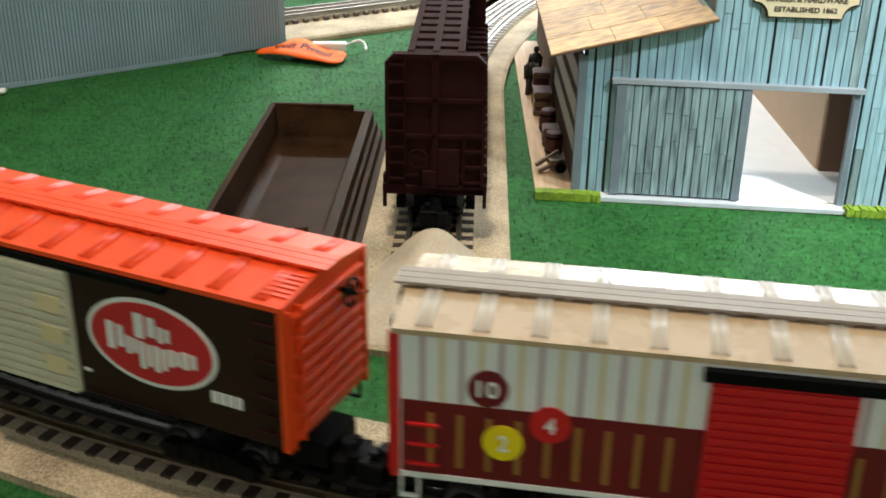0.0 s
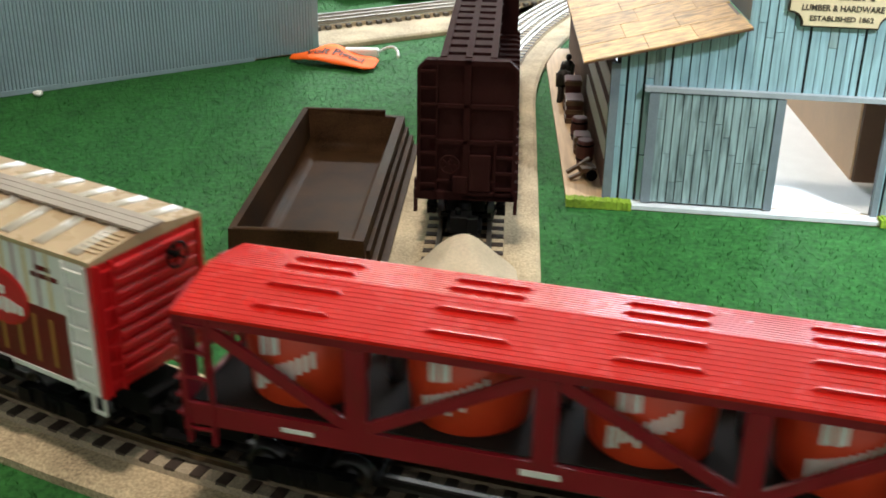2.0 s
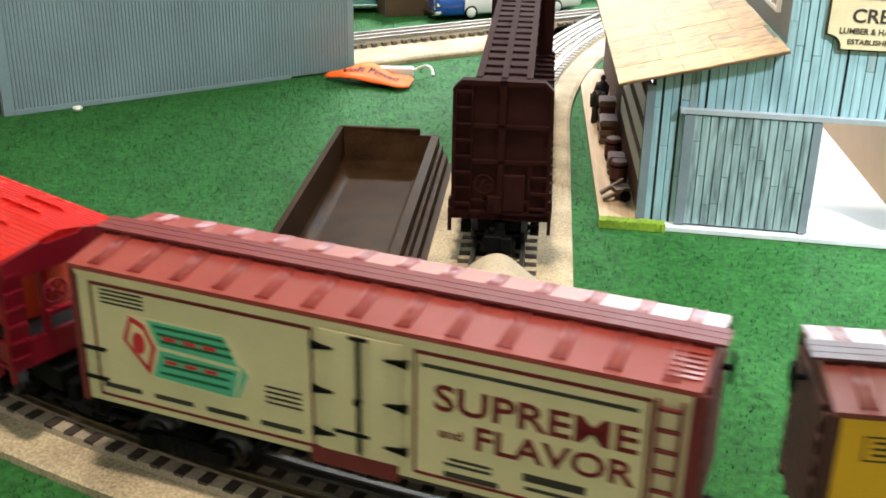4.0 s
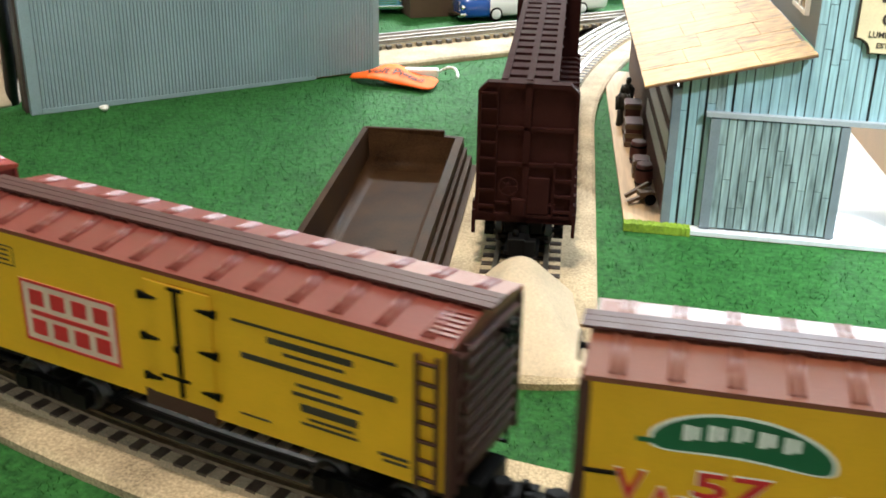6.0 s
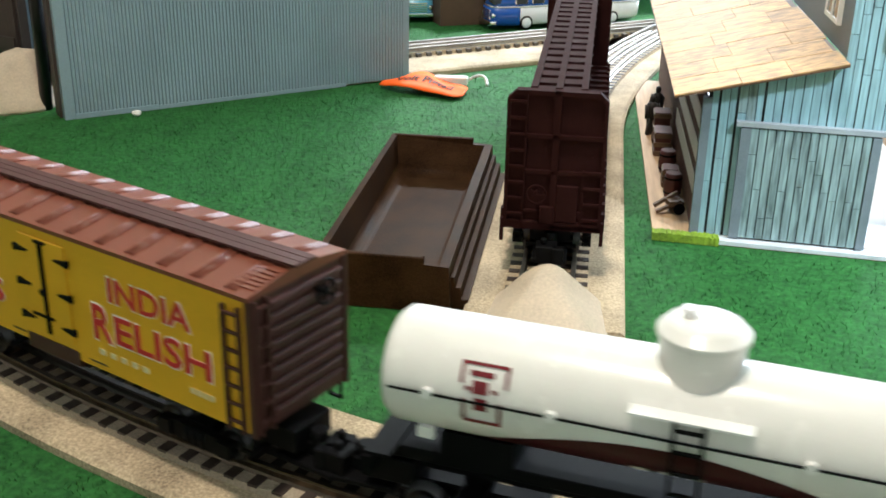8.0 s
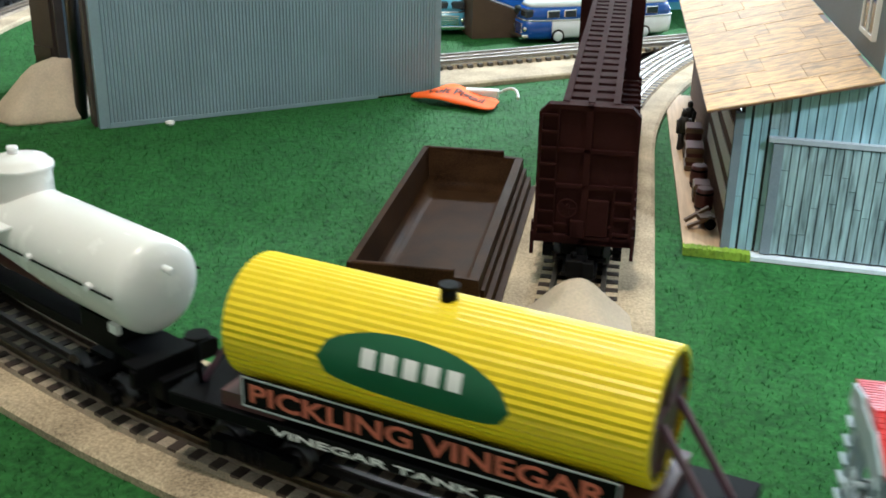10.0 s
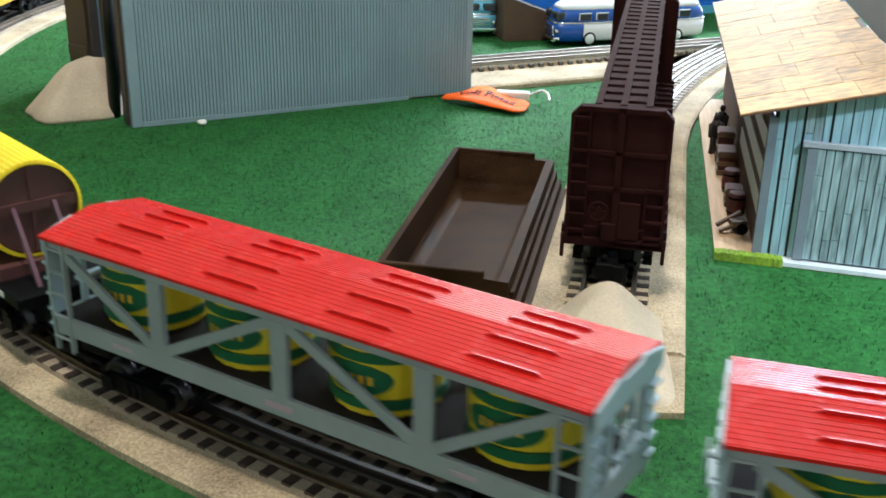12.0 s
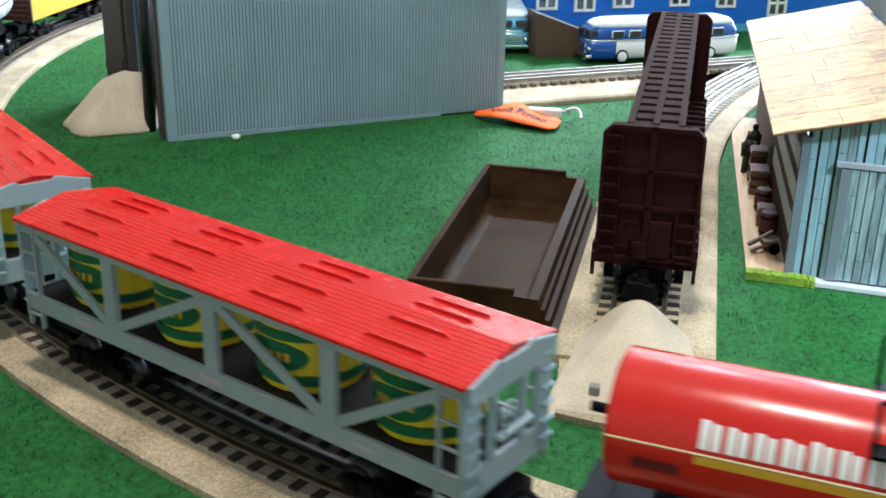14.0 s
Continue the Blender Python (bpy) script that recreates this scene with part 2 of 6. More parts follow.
ROOF_MAROON = paint("maroon_running_board", (0.17, 0.026, 0.027), 0.55, vary=0.06, spec=0.25)
ROOF_BROWN = paint("red_brown_roof", (0.19, 0.055, 0.032), 0.34, vary=0.07)
END_BROWN = paint("dark_brown_end", (0.070, 0.026, 0.022), 0.5, vary=0.08, spec=0.3)
CREAM = paint("cream_paint", (0.68, 0.56, 0.33), 0.36, vary=0.04)
YELLOW = paint("golden_yellow_paint", (0.76, 0.40, 0.018), 0.36, vary=0.05)
BRIGHT_YELLOW = paint("bright_yellow_plastic", (0.90, 0.68, 0.010), 0.35, vary=0.04)
GREEN = paint("dark_green_print", (0.010, 0.11, 0.045), 0.4, vary=0.05)
MINT = paint("mint_green_print", (0.10, 0.46, 0.28), 0.4, vary=0.05)
RED_PRINT = paint("red_print", (0.55, 0.02, 0.03), 0.4, vary=0.04)
PINK_PRINT = paint("mauve_print", (0.50, 0.36, 0.42), 0.4, vary=0.04)
PALE_PINK = paint("pale_pink_print", (0.70, 0.52, 0.44), 0.4, vary=0.05)
STRAW_PRINT = paint("straw_print", (0.72, 0.60, 0.36), 0.4, vary=0.04)
GOLD_PRINT = paint("old_gold_print", (0.35, 0.17, 0.04), 0.4, vary=0.04)
ORANGE_VAT = paint("orange_vat_plastic", (0.66, 0.055, 0.018), 0.35, vary=0.05)
FRAME_GREY = paint("light_grey_frame_plastic", (0.33, 0.35, 0.37), 0.4, vary=0.05)
ICE_GREY = paint("ice_grey_end_plastic", (0.42, 0.52, 0.58), 0.4, vary=0.05)
FLOOR_DARK = paint("dark_car_floor", (0.028, 0.022, 0.019), 0.75, vary=0.15, spec=0.1)
TANK_WHITE = paint("glossy_white_tank", (0.80, 0.79, 0.76), 0.25, vary=0.02, bump=0.03)
TANK_RED = paint("satin_red_tank", (0.56, 0.016, 0.010), 0.24, vary=0.04, bump=0.03, spec=0.4)
PURPLE_BROWN = paint("purple_brown_plastic", (0.10, 0.040, 0.040), 0.42, vary=0.06)
VIOLET = paint("violet_brown_strut", (0.13, 0.06, 0.085), 0.42, vary=0.06)
FIGURE = paint("dark_figurine_paint", (0.025, 0.020, 0.018), 0.6, vary=0.3)
BARREL = paint("red_brown_barrel", (0.085, 0.018, 0.014), 0.6, vary=0.2)
CRATE = wood("crate_wood", (0.13, 0.075, 0.040), (30, 400, 400), 0.6, 0.25, 0.3)

# ---------------------------------------------------------------- mesh helpers


def add_box(bm, x0, x1, y0, y1, z0, z1, m=None):
    ps = [(x, y, z) for z in (z0, z1) for y in (y0, y1) for x in (x0, x1)]
    v = [bm.verts.new(m @ Vector(p) if m else p) for p in ps]
    for f in ((0, 2, 3, 1), (4, 5, 7, 6), (0, 1, 5, 4), (2, 6, 7, 3), (0, 4, 6, 2), (1, 3, 7, 5)):
        bm.faces.new([v[i] for i in f])
    return v


def add_bar(bm, a, b, w, h, up=(0, 0, 1)):
    """A straight bar from a to b, w wide and h high."""
    a, b = Vector(a), Vector(b)
    d = (b - a).normalized()
    s = d.cross(Vector(up)).normalized()
    u = s.cross(d)
    m = Matrix((s, d, u)).transposed().to_4x4()
    m.translation = a
    return add_box(bm, -w / 2, w / 2, 0, (b - a).length, -h / 2, h / 2, m)


def add_tube(bm, a, b, r, seg=16, r2=None, caps=True):
    a, b = Vector(a), Vector(b)
    d = (b - a).normalized()
    s = d.orthogonal().normalized()
    u = d.cross(s)
    r2 = r if r2 is None else r2
    rings = []
    for p, q in ((a, r), (b, r2)):
        rings.append([bm.verts.new(p + (s * math.cos(k * 2 * math.pi / seg) + u * math.sin(k * 2 * math.pi / seg)) * q) for k in range(seg)])
    for k in range(seg):
        j = (k + 1) % seg
        f = bm.faces.new((rings[0][k], rings[0][j], rings[1][j], rings[1][k]))
        f.smooth = True
    if caps:
        bm.faces.new(rings[0][::-1])
        bm.faces.new(rings[1])


def add_lathe(bm, a, axis, profile, seg=24, smooth=True):
    """Turned body: profile of (distance along axis, radius) from a."""
    a, d = Vector(a), Vector(axis).normalized()
    s = d.orthogonal().normalized()
    u = d.cross(s)
    rings = []
    for t, r in profile:
        rings.append([bm.verts.new(a + d * t + (s * math.cos(k * 2 * math.pi / seg) + u * math.sin(k * 2 * math.pi / seg)) * max(r, 1e-5)) for k in range(seg)])
    for p, q in zip(rings, rings[1:]):
        for k in range(seg):
            j = (k + 1) % seg
            f = bm.faces.new((p[k], p[j], q[j], q[k]))
            f.smooth = smooth
    bm.faces.new(rings[0][::-1])
    bm.faces.new(rings[-1])


def add_prism(bm, outline, a, b, m=None):
    """An outline of (p, q) pushed along x from a to b; p is y and q is z."""
    n = len(outline)
    lo = [bm.verts.new((m or Matrix()) @ Vector((a, p, q))) for p, q in outline]
    hi = [bm.verts.new((m or Matrix()) @ Vector((b, p, q))) for p, q in outline]
    for k in range(n):
        j = (k + 1) % n
        bm.faces.new((lo[k], lo[j], hi[j], hi[k]))
    bm.faces.new(lo[::-1])
    bm.faces.new(hi)


def finish(bm, bevel=0.0, seg=1):
    bmesh.ops.recalc_face_normals(bm, faces=bm.faces)
    if bevel:
        edges = [e for e in bm.edges if len(e.link_faces) == 2 and e.calc_face_angle(0) > 0.6]
        bmesh.ops.bevel(bm, geom=edges, offset=bevel, segments=seg, profile=0.7, affect="EDGES", clamp_overlap=True)
    return bm


def mesh_of(name, bm, material, bevel=0.0, seg=1):
    finish(bm, bevel, seg)
    me = bpy.data.meshes.new(name)
    bm.to_mesh(me)
    bm.free()
    me.materials.append(material)
    return me


def part(name, bm, material, parent, label="", bevel=0.0, seg=1):
    """One mesh object under a thing or under a part; bm may also be a finished mesh."""
    me = mesh_of(name, bm, material, bevel, seg) if isinstance(bm, bmesh.types.BMesh) else bm
    ob = new(name, me)
    ob.parent = parent
    if label:
        ob["label"] = label
    return ob


def thing(name, label, category, group="", kind="", m=None):
    ob = new(name)
    ob.empty_display_size = 0.01
    if m is not None:
        ob.matrix_world = m
    return tagged(ob, label, category, group, kind)


def box_part(name, dims, material, parent, label="", bevel=0.0):
    bm = bmesh.new()
    add_box(bm, *dims)
    return part(name, bm, material, parent, label, bevel)


def structure(name, bm, material, label, category):
    return tagged(new(name, mesh_of(name, bm, material)), label, category, kind="structure")


LETTERS = {}


def letter_mesh(words, material, width, height, depth=0.0002):
    """Words of the built-in font, flat in x and y, fitted into width by height about the origin."""
    key = (words, material.name, round(width, 5), round(height, 5))
    if key not in LETTERS:
        cu = bpy.data.curves.new("words", "FONT")
        cu.body, cu.extrude, cu.resolution_u, cu.offset = words, 0.01, 3, 0.018
        cu.align_x = "CENTER"
        tmp = new("words", cu)
        me = bpy.data.meshes.new_from_object(tmp.evaluated_get(bpy.context.evaluated_depsgraph_get()))
        bpy.data.objects.remove(tmp)
        co = np.empty(len(me.vertices) * 3)
        me.vertices.foreach_get("co", co)
        co = co.reshape(-1, 3)
        lo, hi = co.min(0), co.max(0)
        co = (co - (lo + hi) / 2) / np.maximum(hi - lo, 1e-6) * (width, height, depth)
        me.vertices.foreach_set("co", co.ravel())
        me.materials.clear()
        me.materials.append(material)
        LETTERS[key] = me
    return LETTERS[key]


# turns x, y, z of flat print into the side of a car that faces +y (read from outside)
SIDE = Matrix(((-1, 0, 0, 0), (0, 0, 1, 0), (0, 1, 0, 0), (0, 0, 0, 1)))


def words_on_side(words, material, parent, x0, x1, z0, z1, y, name="lettering"):
    ob = part(name, letter_mesh(words, material, abs(x1 - x0), z1 - z0), material, parent)
    ob.matrix_basis = Matrix.Translation(((x0 + x1) / 2, y + 0.00025, (z0 + z1) / 2)) @ SIDE
    return ob


def bar_print(name, bars, material, parent, y, d=0.0003, label=""):
    """Plain bars of print, each (x0, x1, z0, z1)."""
    for x0, x1, z0, z1 in bars:
        bm = bmesh.new()
        add_box(bm, x0, x1, y, y + d, z0, z1)
        part(name, bm, material, parent, label)


def blocks(bars):
    """Each bar split into two plain bars with a gap."""
    out = []
    for x0, x1, z0, z1 in bars:
        d, h = x1 - x0, z1 - z0
        out += [(x0, x0 + 0.40 * d, z0 + 0.14 * h, z1 - 0.06 * h), (x1 - 0.45 * d, x1, z0, z1)]
    return out


def oval_print(name, x, z, rx, rz, material, parent, y, d=0.0003, turn=0.0, label=""):
    bm = bmesh.new()
    pts = []
    for k in range(40):
        a = k * math.pi / 20
        p, q = rx * math.cos(a), rz * math.sin(a)
        pts.append((x + p * math.cos(turn) - q * math.sin(turn), z + p * math.sin(turn) + q * math.cos(turn)))
    lo = [bm.verts.new((p, y - 0.0004, q)) for p, q in pts]
    hi = [bm.verts.new((p, y + d, q)) for p, q in pts]
    bm.faces.new(hi)
    bm.faces.new(lo[::-1])
    for k in range(40):
        j = (k + 1) % 40
        bm.faces.new((lo[k], lo[j], hi[j], hi[k]))
    return part(name, bm, material, parent, label)

# ---------------------------------------------------------------- room and layout table
bm = bmesh.new()
add_box(bm, -2.6, 3.2, -2.4, 3.4, -0.95, -0.9)
structure("floor", bm, CARPET, "grey carpeted floor of the train room", "floor")
bm = bmesh.new()
add_box(bm, -2.6, 3.2, -2.4, 3.4, 1.88, 1.93)
structure("ceiling", bm, CEILING, "white painted ceiling with panel lights", "ceiling")
for name, dims in (("wall_west", [(-2.65, -2.6, -2.4, 3.4, -0.9, 1.88)]), ("wall_east", [(3.2, 3.25, -2.4, 3.4, -0.9, 1.88)]), ("wall_south", [(-2.6, 3.2, -2.45, -2.4, -0.9, 1.88)]),
                   ("wall_north", [(-2.6, 0.5, 3.1, 3.2, -0.9, 1.88), (2.2, 3.2, 3.1, 3.2, -0.9, 1.88), (0.5, 2.2, 3.1, 3.2, -0.9, -0.05), (0.5, 2.2, 3.1, 3.2, 1.65, 1.88)])):
    bm = bmesh.new()
    for q in dims:
        add_box(bm, *q)
    structure(name, bm, ROOM_WALL, "cream painted wall of the train room", "wall")
# the far fixture is added to go with the rear fill lamp
for x, y in (PANEL_NEAR[:2], PANEL_FAR[:2]):
    lamp = thing("ceiling_light", "unseen flat white panel light on the ceiling", "ceiling light", "ceiling lights", m=Matrix.Translation((x, y, 1.88)))
    bm = bmesh.new()
    for q in ((-0.31, 0.31, -0.19, -0.16), (-0.31, 0.31, 0.16, 0.19), (-0.31, -0.285, -0.16, 0.16), (0.285, 0.31, -0.16, 0.16)):
        add_box(bm, *q, -0.04, 0)
    part("frame", bm, WHITE, lamp)
    box_part("backing", (-0.285, 0.285, -0.16, 0.16, -0.012, 0), CEILING, lamp)
# housing and rod made up to carry the added spot
lamp = thing("stand_in_spot", "added cool white spotlight on a rod for an unseen source", "spotlight", m=look((0.78, -0.55, 1.0), (0.46, 0.03, 0.0)))
bm = bmesh.new()
add_lathe(bm, (0, 0, 0.02), (0, 0, 1), [(0, 0.028), (0.03, 0.03), (0.06, 0.022), (0.09, 0.014)], 20)
part("housing", bm, BLACK, lamp)
pole = bmesh.new()
add_tube(pole, (0, 0, 0.1), (Matrix(lamp.matrix_world).inverted() @ Vector((0.8, -0.57, 1.88))), 0.006, 10)
part("drop_rod", pole, BLACK, lamp)

bm = bmesh.new()
add_box(bm, -1.5, 2.2, -0.62, 2.7, -0.02, -0.0006)
structure("ground", bm, GRASS, "green grass mat covering the layout table", "ground")
table = thing("layout_table", "wooden bench table carrying the model railway", "table", m=Matrix.Translation((0.35, 1.04, -0.9)))
box_part("top", (-1.84, 1.84, -1.65, 1.65, 0.85, 0.88), TABLE_WOOD, table)
for x in (-1.7, 0, 1.7):
    for y in (-1.5, 1.5):
        box_part("leg", (x - 0.045, x + 0.045, y - 0.045, y + 0.045, 0, 0.85), TABLE_WOOD, table)

# ---------------------------------------------------------------- tracks
CX, CY, RAD = 0.3012, 0.8834, 1.1993
BED, TIE_TOP, RAIL_TOP = 0.0060, 0.0101, 0.0158
SPUR = [(0.0, -0.075)] + [(0.0, y / 100) for y in range(-5, 34, 3)] + [((y / 100 - 0.33) ** 2 / 2.2, y / 100) for y in range(34, 100, 3)]
REAR_O, REAR_D = Vector((-0.149, 0.671)), Vector((0.819, 0.574)).normalized()
REAR = [tuple(REAR_O + REAR_D * (k * 0.04)) for k in range(-11, 19)]


def arc_at(s, r=0.0):
    """A point of the loop, s metres along it in the train's way, r outwards, with the way and the outward side."""
    a = -math.pi / 2 - s / RAD
    o = Vector((math.cos(a), math.sin(a)))
    return Vector((CX, CY)) + o * (RAD + r), Vector((math.sin(a), -math.cos(a))), o


LOOP = [tuple(arc_at(k * 2 * math.pi * RAD / 256)[0]) for k in range(257)]


def sides(points, off):
    out = []
    for k, p in enumerate(points):
        a, b = Vector(points[max(k - 1, 0)]), Vector(points[min(k + 1, len(points) - 1)])
        if points[0] == points[-1] and k in (0, len(points) - 1):
            a, b = Vector(points[-2]), Vector(points[1])
        d = (b - a).normalized()
        out.append(Vector(p) + Vector((d.y, -d.x)) * off)
    return out


def sweep(bm, points, profile):
    """A closed outline of (side, z) carried along a line of points."""
    rows = [[bm.verts.new((*p, z)) for p in sides(points, off)] for off, z in profile]
    n = len(profile)
    for i in range(n):
        r, q = rows[i], rows[(i + 1) % n]
        for k in range(len(points) - 1):
            bm.faces.new((r[k], r[k + 1], q[k + 1], q[k]))
    bm.faces.new([r[0] for r in rows])
    bm.faces.new([r[-1] for r in rows][::-1])


def roadbed(points, left, right):
    bm = bmesh.new()
    sweep(bm, points, [(-left, -0.0005), (-left, BED - 0.002), (-left + 0.003, BED), (right - 0.003, BED), (right, BED - 0.002), (right, -0.0005)])
    return bm


def track(name, points, label, bed_left, bed_right, centre_dark=True, fill=0.0262, top_of_fill=TIE_TOP - 0.0006):
    """Three-rail track: sanded bed, two running rails and a centre rail; the ties come last in the file."""
    root = thing(name, label, "track", kind="structure")
    part("roadbed", roadbed(points, bed_left, bed_right), SAND, root, "tan sanded roadbed with a cut edge")
    bm = bmesh.new()
    sweep(bm, points, [(-fill - 0.001, BED - 0.002), (-fill, top_of_fill), (fill, top_of_fill), (fill + 0.001, BED - 0.002)])
    part("infill", bm, INFILL if centre_dark else SAND, root, "grey-tan ballast between the ties")
    for off, mat, lab in ((-0.0165, RAIL_BRONZE if centre_dark else RAIL, ""), (0.0, RAIL_DARK if centre_dark else RAIL, "centre rail"), (0.0165, RAIL_BRONZE if centre_dark else RAIL, "")):
        bm = bmesh.new()
        top = RAIL_TOP
        sweep(bm, points, [(off - 0.0022, TIE_TOP - 0.001), (off - 0.0008, TIE_TOP + 0.001), (off - 0.0008, top - 0.0018), (off - 0.0016, top - 0.0009), (off - 0.0014, top),
                           (off + 0.0014, top), (off + 0.0016, top - 0.0009), (off + 0.0008, top - 0.0018), (off + 0.0008, TIE_TOP + 0.001), (off + 0.0022, TIE_TOP - 0.001)])
        part("rail", bm, mat, root, lab)
    return root


# the loop runs clockwise, so its outer side lies to the left of the way
loop_track = track("loop_track", LOOP, "curved three-rail track with dark ties on tan sanded roadbed", 0.048, 0.056)
spur_track = track("spur_track", SPUR, "three-rail siding on tan roadbed bending towards the rear track", 0.050, 0.051, False)
rear_track = track("rear_track", REAR, "straight three-rail track with dark ties running into the shed", 0.050, 0.091, False, 0.0205, TIE_TOP + 0.0003)

# bare sand apron at the siding's end
bm = bmesh.new()
apron = []
for k in range(0, 41):
    t = k / 40
    apron.append((0.0505 - 0.0865 * t, -0.141 - 0.006 * math.sin(math.pi * t)))
outline = [(0.051, -0.06)] + apron + [(-0.044, -0.06)]
lo = [bm.verts.new((x, y, -0.0005)) for x, y in outline]
hi = [bm.verts.new((x, y, BED - 0.0025)) for x, y in outline]
bm.faces.new(hi)
bm.faces.new(lo[::-1])
for k in range(len(outline)):
    j = (k + 1) % len(outline)
    bm.faces.new((lo[k], lo[j], hi[j], hi[k]))
structure("sand_apron", bm, SAND, "tan sanded end of the siding's roadbed", "ground")


def mound(name, at, height, reach, label, seed, turn=0.0, flare=0.0):
    """A plaster heap: reach is how far it runs to -x, +x, -y, +y."""
    bm = bmesh.new()
    n, grid = 44, []
    for i in range(n + 1):
        row = []
        for j in range(n + 1):
            u, v = 2 * i / n - 1, 2 * j / n - 1
            x = u * ((reach[1] if u > 0 else reach[0]) + flare * max(0.0, -v))
            y = v * (reach[3] if v > 0 else reach[2])
            p = 2.0 + (6.0 * min(1.0, -3 * v) if flare and v < 0 else 0.0)
            r = (abs(u) ** p + abs(v) ** p) ** (1 / p)
            if flare:
                z = height * max(0.0, 1 - (math.sqrt(min(r, 1) ** 2 + 0.10) - 0.316) / 0.733)
            else:
                z = height * (max(0.0, math.cos(min(r, 1) * math.pi / 2)) ** 1.25)
            z += 0.0012 * noise.noise((x * 60 + seed, y * 60, 0)) * min(1, max(0.0, 1.1 - r) * 4)
            row.append(bm.verts.new((x, y, max(z, -0.002) if r < 1 else -0.002)))
        grid.append(row)
    for i in range(n):
        for j in range(n):
            f = bm.faces.new((grid[i][j], grid[i + 1][j], grid[i + 1][j + 1], grid[i][j + 1]))
            f.smooth = True
    ob = new(name, mesh_of(name, bm, PLASTER))
    ob.matrix_world = Matrix.Translation(at) @ pose(0, 0, 0, 0, 0, turn)
    return tagged(ob, label, "sand mound", "sand mounds")


mound("sand_mound", (0.001, -0.040, 0.0036), 0.0285, (0.035, 0.037, 0.100, 0.032), "sand-coloured plaster mound closing the end of the siding", 3, flare=0.011)


def rock_heap(at, label):
    """A broken plaster heap with a small tilted top: rings of an uneven outline drawn in towards the top."""
    bm = bmesh.new()
    rnd = random.Random(21)
    n, rings = 40, []
    edge = [1 + 0.10 * math.sin(2 * k * 2 * math.pi / n + 0.6) + 0.07 * math.sin(5 * k * 2 * math.pi / n) + rnd.uniform(-0.035, 0.035) for k in range(n)]
    for f, z in ((1.0, -0.001), (1.0, 0.003), (0.90, 0.011), (0.70, 0.026), (0.48, 0.042), (0.33, 0.050), (0.18, 0.0525), (0.02, 0.0525)):
        ring = []
        for k in range(n):
            a = k * 2 * math.pi / n
            p = Vector((0.052 * f * edge[k] * math.cos(a) + 0.010 * (1 - f), 0.047 * f * edge[k] * math.sin(a) + 0.004 * (1 - f), z))
            if z > 0.004:
                p += Vector((1, 1, 0.8)) * 0.0028 * noise.noise(p * 70) + Vector((0, 0, 0.10 * p.x * min(1, z / 0.04)))
            ring.append(bm.verts.new(p))
        rings.append(ring)
    for p, q in zip(rings, rings[1:]):
        for k in range(n):
            bm.faces.new((p[k], p[(k + 1) % n], q[(k + 1) % n], q[k])).smooth = True
    bm.faces.new(rings[-1])
    bm.faces.new(rings[0][::-1])
    ob = new("sand_mound", mesh_of("sand_mound", bm, PLASTER))
    ob.matrix_world = Matrix.Translation(at) @ pose(0, 0, 0, 0, 0, 28)
    return tagged(ob, label, "sand mound", "sand mounds")


rock_heap((-0.567, 0.343, 0.0), "pale broken plaster heap beside the grey shed")
bm = bmesh.new()
add_box(bm, -0.003, 0.003, -0.003, 0.003, 0, 0.007)
peg = tagged(new("peg", mesh_of("peg", bm, paint("grey_peg", (0.25, 0.24, 0.22), 0.5), 0.0008)), "small grey peg standing on the sand apron", "peg")
peg.location = (-0.0165, -0.1235, 0.0075)
bm = bmesh.new()
bmesh.ops.create_icosphere(bm, subdivisions=2, radius=0.005)
for v in bm.verts:
    v.co *= 1 + 0.3 * noise.noise(v.co * 300)
    v.co.z *= 0.6
crumb = tagged(new("plaster_crumb", mesh_of("plaster_crumb", bm, WHITE)), "small white plaster crumb lying on the grass", "crumb")
crumb.location = (-0.427, 0.327, 0.0028)

# ---------------------------------------------------------------- grey corrugated shed
SA, SB = Vector((-0.489, 0.299)), Vector((-0.190, 0.530))
sdir = (SB - SA).normalized()
shed_m = Matrix(((sdir.x, -sdir.y, 0, SA.x), (sdir.y, sdir.x, 0, SA.y), (0, 0, 1, 0), (0, 0, 0, 1)))
SLEN, SDEP, SHGT = (SB - SA).length, 0.205, 0.30
shed = thing("engine_shed", "grey corrugated metal engine shed with an open end", "shed", m=shed_m)


def corrugated(x0, x1, y, z0, z1, pitch=0.0036, d=0.0016, thick=0.003, m=None):
    bm = bmesh.new()
    n = int(round((x1 - x0) / pitch))
    prof = []
    for k in range(n):
        a = x0 + k * (x1 - x0) / n
        w = (x1 - x0) / n
        prof += [(a, y), (a + w * 0.18, y), (a + w * 0.32, y - d), (a + w * 0.86, y - d)]
    prof.append((x1, y))
    back = [(x0, y + thick), (x1, y + thick)]
    lo = [bm.verts.new((m or Matrix()) @ Vector((p, q, z0))) for p, q in prof]
    hi = [bm.verts.new((m or Matrix()) @ Vector((p, q, z1))) for p, q in prof]
    for k in range(len(prof) - 1):
        bm.faces.new((lo[k], lo[k + 1], hi[k + 1], hi[k]))
    b = [bm.verts.new((m or Matrix()) @ Vector((p, q, z))) for p, q in back for z in (z0, z1)]
    bm.faces.new((b[0], b[1], b[3], b[2]))
    return bm


